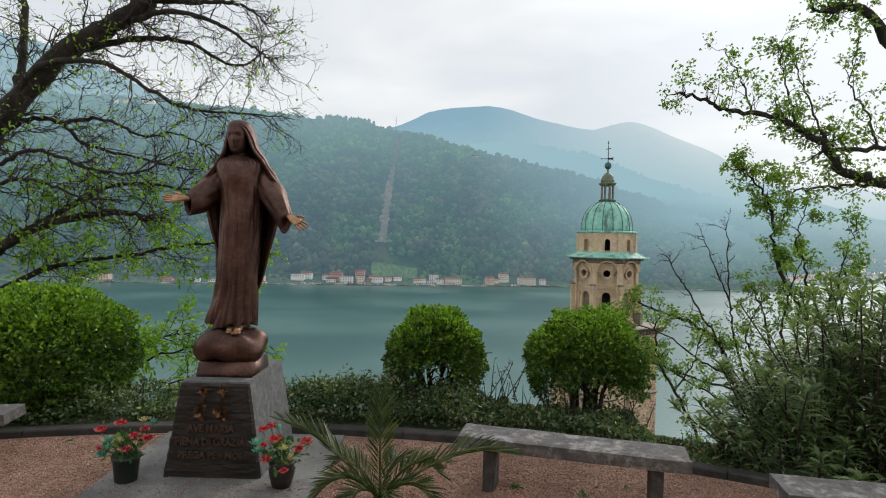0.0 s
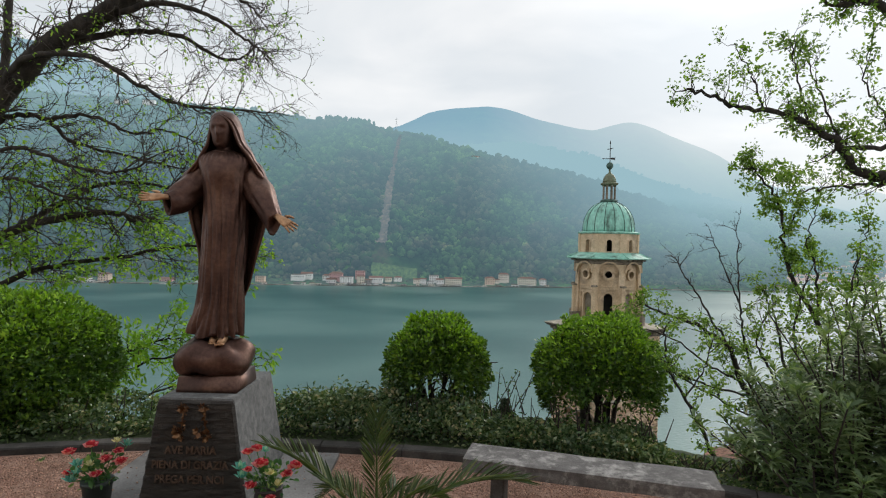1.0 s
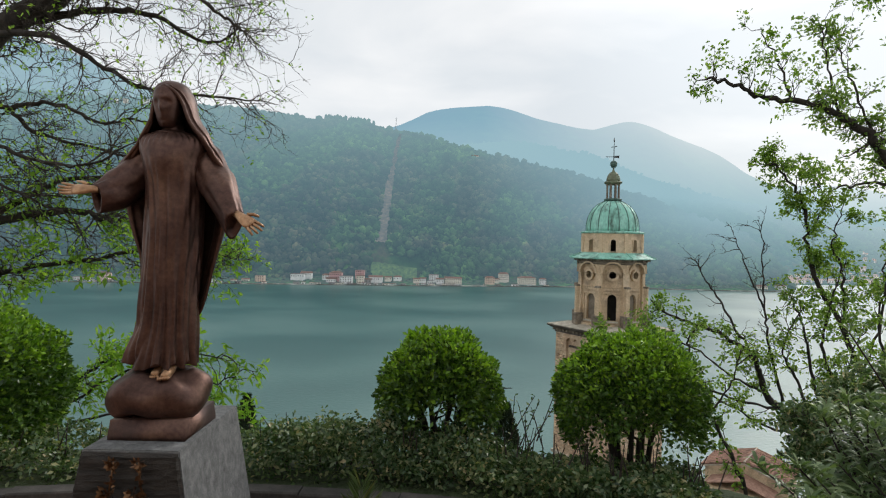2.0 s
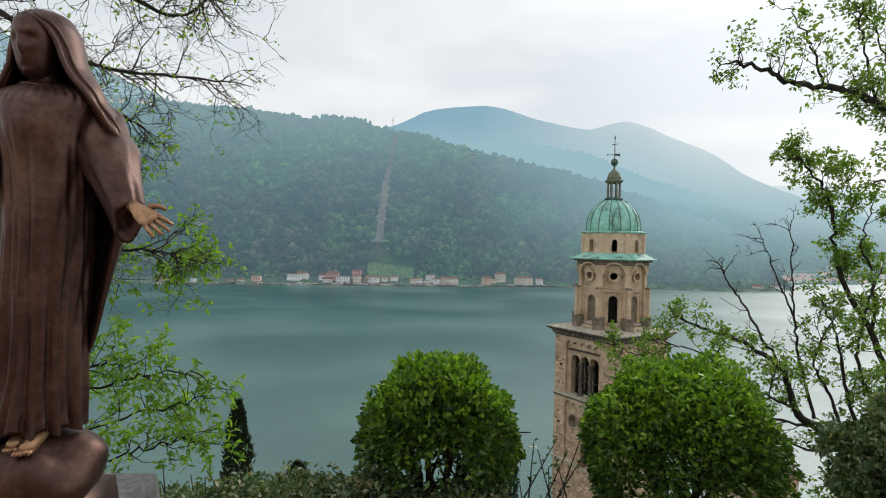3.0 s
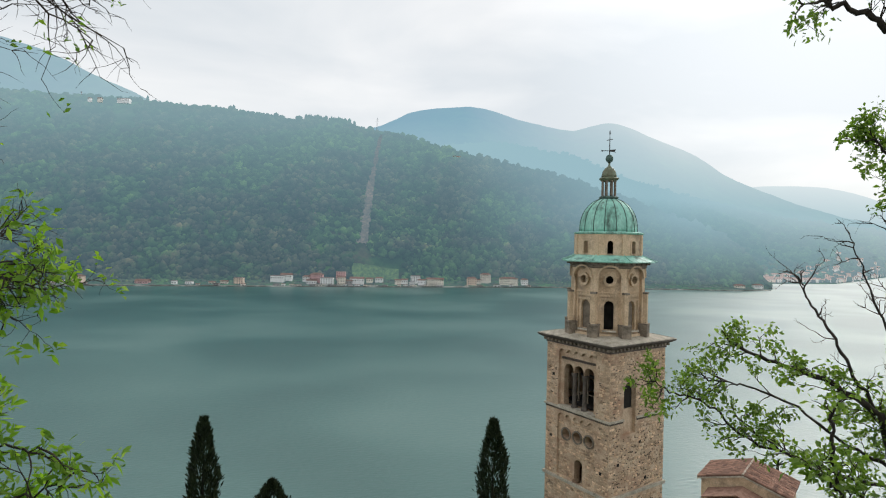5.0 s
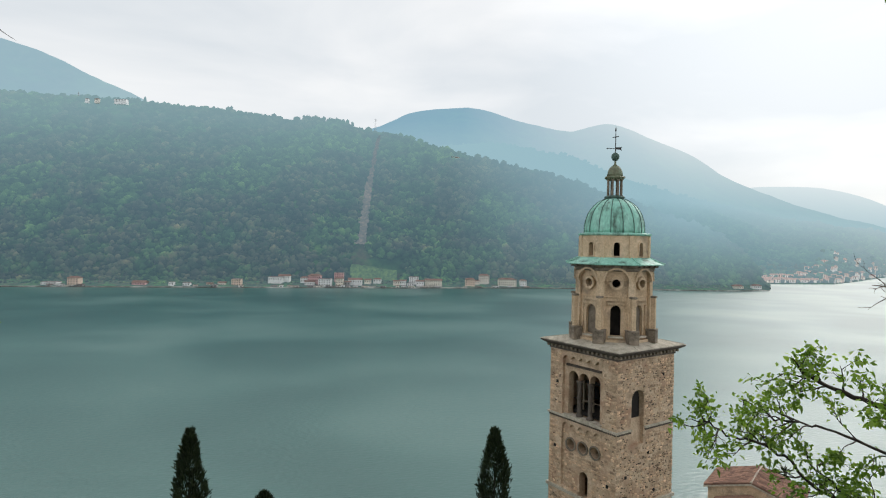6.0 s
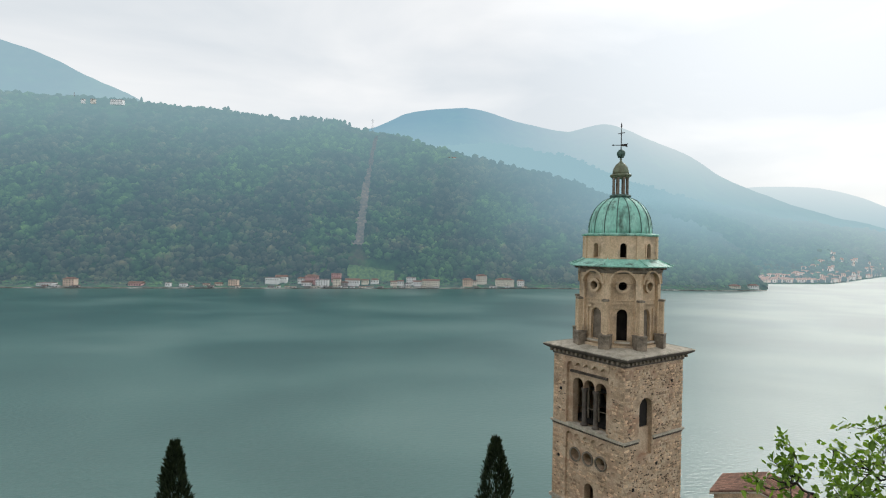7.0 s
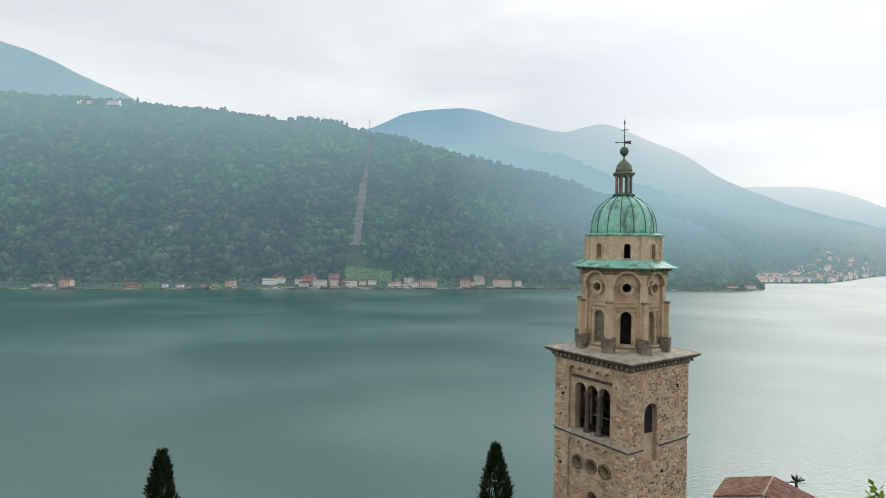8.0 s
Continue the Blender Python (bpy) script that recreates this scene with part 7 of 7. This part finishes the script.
for q in range(200):
    u = rng.random() ** 0.9
    s = 0.612 + 0.26 * u
    d0 = np.interp(s, (0.61, 0.69, 0.745, 0.79, 0.86), (1325, 1348, 1362, 1502, 1890))
    up = rng.random() ** 2.8 * (75 + 190 * math.exp(-((s - 0.76) / 0.045) ** 2))
    d = d0 + 16 + up
    z = max(LAKE + 4, on_grid(MID, s * d, 10 + d) + 1) if up > 30 else LAKE + 4 + 0.1 * up
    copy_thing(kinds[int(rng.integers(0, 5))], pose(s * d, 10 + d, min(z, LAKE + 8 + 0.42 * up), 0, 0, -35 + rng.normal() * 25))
# ground and trees of the town's point
TOWN = []
for s, d0 in zip((0.60, 0.65, 0.69, 0.745, 0.79, 0.86, 1.0, 1.3), (1330, 1338, 1348, 1362, 1502, 1890, 2200, 2600)):
    TOWN.append((s, d0))
V, F = [], []
for s, d0 in TOWN:
    V += [(s * (d0 - 4), 6 + d0, LAKE - 1), (s * d0, 10 + d0, LAKE + 2), (s * (d0 + 40), 50 + d0, LAKE + 5), (s * (d0 + 80), 90 + d0, LAKE + 4)]
for i in range(len(TOWN) - 1):
    for k in range(3):
        F.append((4 * i + k, 4 * i + 4 + k, 4 * i + 5 + k, 4 * i + 1 + k))
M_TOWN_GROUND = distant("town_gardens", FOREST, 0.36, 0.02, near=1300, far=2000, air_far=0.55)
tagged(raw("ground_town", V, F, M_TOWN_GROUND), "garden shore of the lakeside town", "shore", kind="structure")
# the trees glow too, for the same painted haze
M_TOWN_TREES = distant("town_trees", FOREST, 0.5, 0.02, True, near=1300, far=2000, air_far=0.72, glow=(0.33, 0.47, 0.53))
n = 420
s = rng.uniform(0.605, 0.88, n)
d0 = np.interp(s, [t[0] for t in TOWN], [t[1] for t in TOWN])
up = rng.random(n) ** 1.6 * (120 + 190 * np.exp(-((s - 0.76) / 0.045) ** 2))
d = d0 + 12 + up
P = np.array([(a * b, 10 + b, max(LAKE + 5, min(on_grid(MID, a * b, 10 + b) + 3, LAKE + 7 + 0.4 * c_))) for a, b, c_ in zip(s, d, up)])
S = rng.uniform(3.5, 8.5, n)
Vt = ICO_V[None] * (1 + 0.25 * rng.normal(size=(n, len(ICO_V), 1))) * S[:, None, None] + P[:, None, :]
Ft = (ICO_F[None] + (np.arange(n) * len(ICO_V))[:, None, None]).reshape(-1, 3)
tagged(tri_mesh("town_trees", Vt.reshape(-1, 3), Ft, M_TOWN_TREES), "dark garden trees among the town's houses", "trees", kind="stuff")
# trees along the shore between the houses
n = 900
s = rng.uniform(-1.2, 0.62, n)
d = np.interp(s, *SHORE) + rng.uniform(40, 62, n)
ok = ~((s > -0.27) & (s < -0.04)) & ~((s > 0.07) & (s < 0.19))
P = np.stack([s * d, 10 + d, LAKE + 10 + (d - np.interp(s, *SHORE) - 40) * 0.2], 1)[ok]
n = len(P)
S = rng.uniform(3.0, 6.5, n)
Vt = ICO_V[None] * (1 + 0.25 * rng.normal(size=(n, len(ICO_V), 1))) * S[:, None, None] + P[:, None, :]
Ft = (ICO_F[None] + (np.arange(n) * len(ICO_V))[:, None, None]).reshape(-1, 3)
tagged(tri_mesh("shore_trees", Vt.reshape(-1, 3), Ft, M_FOREST), "small trees and bushes along the far shore", "trees", kind="stuff")

n = 700
s = rng.uniform(-1.2, 0.62, n)
off = rng.uniform(16, 44, n)
d = np.interp(s, *SHORE) + off
P = np.stack([s * d, 10 + d, LAKE + 4 + (off - 16) * 0.19], 1)
S = rng.uniform(1.5, 3.2, n)
Vt = ICO_V[None] * (1 + 0.25 * rng.normal(size=(n, len(ICO_V), 1))) * S[:, None, None] + P[:, None, :]
Ft = (ICO_F[None] + (np.arange(n) * len(ICO_V))[:, None, None]).reshape(-1, 3)
tagged(tri_mesh("shore_bushes", Vt.reshape(-1, 3), Ft, M_FOREST), "low garden bushes along the far shore", "bushes", kind="stuff")

# single trees that stand out on the ridge
n = 40
s = np.concatenate([rng.uniform(-0.215, -0.125, 34), rng.uniform(-0.5, 0.05, 6)])
d = np.interp(s, (-1.3, -0.77, -0.1, 0.108), (1850, 1750, 1650, 1500)) - 8
P = np.array([(a * b, 10 + b, on_grid(HILL, a * b, 10 + b) + 6) for a, b in zip(s, d)])
S = rng.uniform(4.5, 7.0, n)
Vt = ICO_V[None] * (1 + 0.25 * rng.normal(size=(n, len(ICO_V), 1))) * (S[:, None] * np.array([0.8, 0.8, 1.5]))[:, None, :] + P[:, None, :]
Ft = (ICO_F[None] + (np.arange(n) * len(ICO_V))[:, None, None]).reshape(-1, 3)
tagged(tri_mesh("ridge_trees", Vt.reshape(-1, 3), Ft, M_FOREST), "taller trees standing out along the ridge", "trees", kind="stuff")

# ---------------------------------------------------------------- chapel roof below the tower
chapel = thing("chapel", pose(32.41, 60.92, -22.0, 0, 0, -41.0), "low plastered chapel with a weathered terracotta tile roof", "chapel")
HALF, LONG, RISE = 4.3, 5.6, 1.3  # ridge along local y
part("wall", box(bmesh.new(), (2 * HALF - 0.7, LONG - 0.3, 14), (0, LONG / 2 + 0.1, -14.0)), M_STUCCO, chapel)
bm = bmesh.new()
prism(bm, [(-HALF + 0.35, -0.02), (HALF - 0.35, -0.02), (0, RISE - 0.14)], pose(0, 0.35, 0), 0.3)
part("gable", bm, M_STUCCO, chapel, "pale plastered gable")
bm = bmesh.new()
prism(bm, [(-HALF, -0.05), (0, RISE - 0.05), (HALF, -0.05), (HALF, 0.06), (0, RISE + 0.06), (-HALF, 0.06)], pose(0, LONG / 2, 0), LONG)
roof_ob = part("roof", bm, M_TERRACOTTA, chapel, "faded terracotta tiles")
bm = bmesh.new()
prism(bm, [(-HALF - 0.02, -0.22), (0, RISE - 0.22), (HALF + 0.02, -0.22), (HALF + 0.02, -0.05), (0, RISE - 0.05), (-HALF - 0.02, -0.05)], pose(0, 0.03, 0), 0.1)
part("verge_board", bm, M_SLATE, chapel, "pale plastered verge")
bm = bmesh.new()
prism(bm, [(-3.2, -0.95), (0, 0.08), (3.2, -0.95), (3.2, -0.83), (0, 0.2), (-3.2, -0.83)], pose(0, -1.4, 0), 2.8)
part("porch_roof", bm, M_TERRACOTTA, chapel, "lower tiled porch roof")
part("porch_wall", box(bmesh.new(), (5.6, 2.6, 13), (0, -1.3, -14.0)), M_STUCCO, chapel)
tile = bpy.data.meshes.new("tile")
tb = bmesh.new()
ring0 = [tb.verts.new((0.09 * math.cos(a), 0, 0.055 * math.sin(a))) for a in np.linspace(0, math.pi, 6)]
ring1 = [tb.verts.new((0.075 * math.cos(a), 0.42, 0.045 * math.sin(a) + 0.012)) for a in np.linspace(0, math.pi, 6)]
for q in range(5):
    tb.faces.new((ring0[q], ring0[q + 1], ring1[q + 1], ring1[q]))
tb.faces.new(ring0[::-1])
tb.to_mesh(tile)
tb.free()
tile.materials.append(M_TERRACOTTA)
rng = np.random.default_rng(9)
pitch, slope = math.degrees(math.atan2(RISE, HALF)), math.hypot(HALF, RISE)
rest_v, rest_f = [], []
for turn_ in (90, -90):
    m = pose(0, 0, 0.06, 0, 0, turn_) @ pose(0, -HALF, 0, pitch, 0, 0)
    for r in range(10):
        for c in range(19):
            along = 0.15 + (LONG - 0.3) * c / 18
            mm = m @ pose(along if turn_ == 90 else -along, slope * r / 10, 0.004 + 0.02 * rng.random(), 0, 0, rng.normal() * 3) @ Matrix.Diagonal((1.62, 1.2, 1.9, 1))
            if turn_ == -90 or r > 4:
                o = new("tile", tile)
                o.parent = roof_ob
                o.matrix_basis = mm
            else:
                b = len(rest_v)
                rest_v += [(mm @ q.co)[:] for q in tile.vertices]
                rest_f += [tuple(b + i for i in p.vertices) for p in tile.polygons]
tagged(raw("lower_tiles", rest_v, rest_f, M_TERRACOTTA, roof_ob), kind="stuff")
for q in range(13):
    o = part("ridge_tile", lathe(bmesh.new(), [(0.13, 0), (0.11, 0.46)], 10), M_SLATE, roof_ob)
    o.matrix_basis = pose(0, 0.44 * q, RISE + 0.05, -88, 0, 0)
# dark spiky plant that peers over the chapel's roof
yucca = thing("yucca", (41.2, 69.0, -36.0), "dark spiky yucca head behind the chapel roof", "plant")
part("trunk", lathe(bmesh.new(), [(0.3, 0.0), (0.2, 6.0), (0.14, 13.2)], 10), M_BARK, yucca)
n = 46
w = rng.random(n) * 2 * math.pi
V, F = leaf_arrays(np.tile([[0.0, 0.0, 13.1]], (n, 1)), np.stack([np.cos(w), np.sin(w), rng.uniform(-0.2, 2.2, n)], 1), rng.uniform(0.7, 1.15, n), 0.11, rng, 0.4, 0.12, 2)
tri_mesh("crown", V, F, M_CYPRESS, yucca)

# ---------------------------------------------------------------- rubble stones of the tower, gravel
STONES = []
for k in range(6):
    r_ = random.Random(k)
    tb = bmesh.new()
    bmesh.ops.create_cube(tb, size=1.0)
    for q in tb.verts:
        fr = 0.72 if q.co.y < 0 else 1.0
        q.co = Vector((q.co.x * fr * r_.uniform(0.85, 1.1), q.co.y, q.co.z * fr * r_.uniform(0.8, 1.15)))
    me = bpy.data.meshes.new("stone")
    tb.to_mesh(me)
    tb.free()
    me.materials.append(M_STONE)
    STONES.append(me)


def blocked(k, x, z, w, h):
    """Keeps stones off the openings and mouldings of a side of the shaft."""
    if k == 3 and abs(x) - w / 2 < 1.78 and (-9.8 < z + h / 2 and z - h / 2 < -5.3):
        return True
    if k == 3 and abs(x) - w / 2 < 1.78 and -14.9 < z < -9.7:
        return (abs(z + 11.4) < 0.55 + h / 2 and abs(x) < 1.6) or z > -10.35 or (abs(x - 0.15) < 0.5 + w / 2 and -14.9 < z < -12.8)
    if k == 0 and abs(x + 1.1) < 0.7 + w / 2 and -10.75 < z < -6.95:
        return True
    return -9.95 < z + h / 2 and z - h / 2 < -9.45 or -14.9 < z + h / 2 and z - h / 2 < -14.5


rng = np.random.default_rng(90)
count = 0
rest_v, rest_f = [], []
for k in (3, 0):
    m = face(k, -SH)
    z = -5.1
    while z > -22.0:
        h = rng.uniform(0.11, 0.24)
        x = -SH + 0.02
        while x < SH - 0.05:
            corner_stone = x < -SH + 0.1 or x > SH - 0.6
            w = rng.uniform(0.16, 0.46) * (1.25 if corner_stone else 1)
            w = min(w, SH - x)
            cx, cz = x + w / 2, z - h / 2 + rng.normal() * 0.012
            x += w + 0.025
            if rng.random() < (0.06 if corner_stone else 0.36) or blocked(k, cx, cz, w, h):
                continue
            sunk = 0.18 if k == 3 and abs(cx) < 1.74 and -14.4 < cz < -9.75 else 0.0
            mm = m @ pose(cx, sunk - 0.012 * rng.random(), cz, 0, rng.normal() * 2.5, 0) @ Matrix.Diagonal((w * 0.95, 0.07, h * 0.9, 1))
            near_view = z > -10.6 and (k == 0 or z > -7.2)
            if count < 300 and near_view and rng.random() < 0.75:
                o = new("stone", STONES[int(rng.integers(0, 6))])
                o.parent = shaft
                o.matrix_basis = mm
                count += 1
            else:
                src = STONES[int(rng.integers(0, 6))]
                b = len(rest_v)
                rest_v += [(mm @ q.co)[:] for q in src.vertices]
                rest_f += [tuple(b + i for i in p.vertices) for p in src.polygons]
        z -= h + 0.02
tagged(raw("rubble", rest_v, rest_f, M_STONE, shaft), kind="stuff")
# putlog holes: near-black blocks, the shade inside put into their colour
for k, x, z in ((0, 0.25, -11.4), (0, 1.7, -6.4), (0, -2.0, -12.6), (3, -2.2, -7.4), (3, -2.3, -11.9), (0, 0.9, -14.0), (3, 2.3, -13.2)):
    o = part("putlog_hole", box(bmesh.new(), (0.17, 0.1, 0.19), (0, 0, 0)), M_DARK, tower)
    o.matrix_basis = face(k, -SH) @ pose(x, -0.012, z)

# small dark blocks on the wall, painted as the shade of pits between stones
gap_v, gap_f = [], []
for q in range(820):
    k = (0, 0, 3)[int(rng.integers(0, 3))]
    x, z = rng.uniform(-2.7, 2.7), rng.uniform(-18, -5.3)
    if blocked(k, x, z, 0.1, 0.1) or (k == 3 and abs(x) < 1.8):
        continue
    w, h = rng.uniform(0.05, 0.15), rng.uniform(0.025, 0.06)
    src = STONES[int(rng.integers(0, 6))]
    mm = face(k, -SH) @ pose(x, -0.026, z, 0, rng.normal() * 8, 0) @ Matrix.Diagonal((w, 0.06, h, 1))
    b = len(gap_v)
    gap_v += [(mm @ c_.co)[:] for c_ in src.vertices]
    gap_f += [tuple(b + i for i in p.vertices) for p in src.polygons]
tagged(raw("wall_gap", gap_v, gap_f, M_PIT, shaft), kind="stuff")

# loose gravel on the terrace
rng = np.random.default_rng(66)
n = 110000
x = rng.uniform(-5.2, 3.6, n)
y = 3.3 + 2.45 * rng.random(n) ** 0.9
ok = (np.hypot(x - TC[0], y - TC[1]) < TR - 0.1) & ~((x > -2.62) & (x < -0.9) & (y < 5.46) & (rng.random(n) > np.where((y < 4.35) & (y > 3.95), 0.16, 0.02)))
P = np.stack([x, y, np.full(n, 0.004)], 1)[ok]
P[:, 2] += np.where((P[:, 0] > -2.62) & (P[:, 0] < -0.9) & (P[:, 1] < 5.46), 0.03, 0)
n = len(P)
OCT = np.array([[1, 0, 0], [-1, 0, 0], [0, 1, 0], [0, -1, 0], [0, 0, 1], [0, 0, -1]], float)
OCT_F = np.array([[0, 2, 4], [2, 1, 4], [1, 3, 4], [3, 0, 4], [2, 0, 5], [1, 2, 5], [3, 1, 5], [0, 3, 5]])
S = rng.uniform(0.003, 0.009, n)
Vp = OCT[None] * rng.uniform(0.6, 1.3, (n, 6, 1)) * S[:, None, None] * np.array([1, 1, 0.7]) + rng.normal(size=(n, 6, 3)) * S[:, None, None] * 0.25 + P[:, None, :]
tagged(tri_mesh("loose_gravel", Vp.reshape(-1, 3), (OCT_F[None] + (np.arange(n) * 6)[:, None, None]).reshape(-1, 3), M_PEBBLE), "loose pinkish red gravel stones", "gravel", kind="stuff")
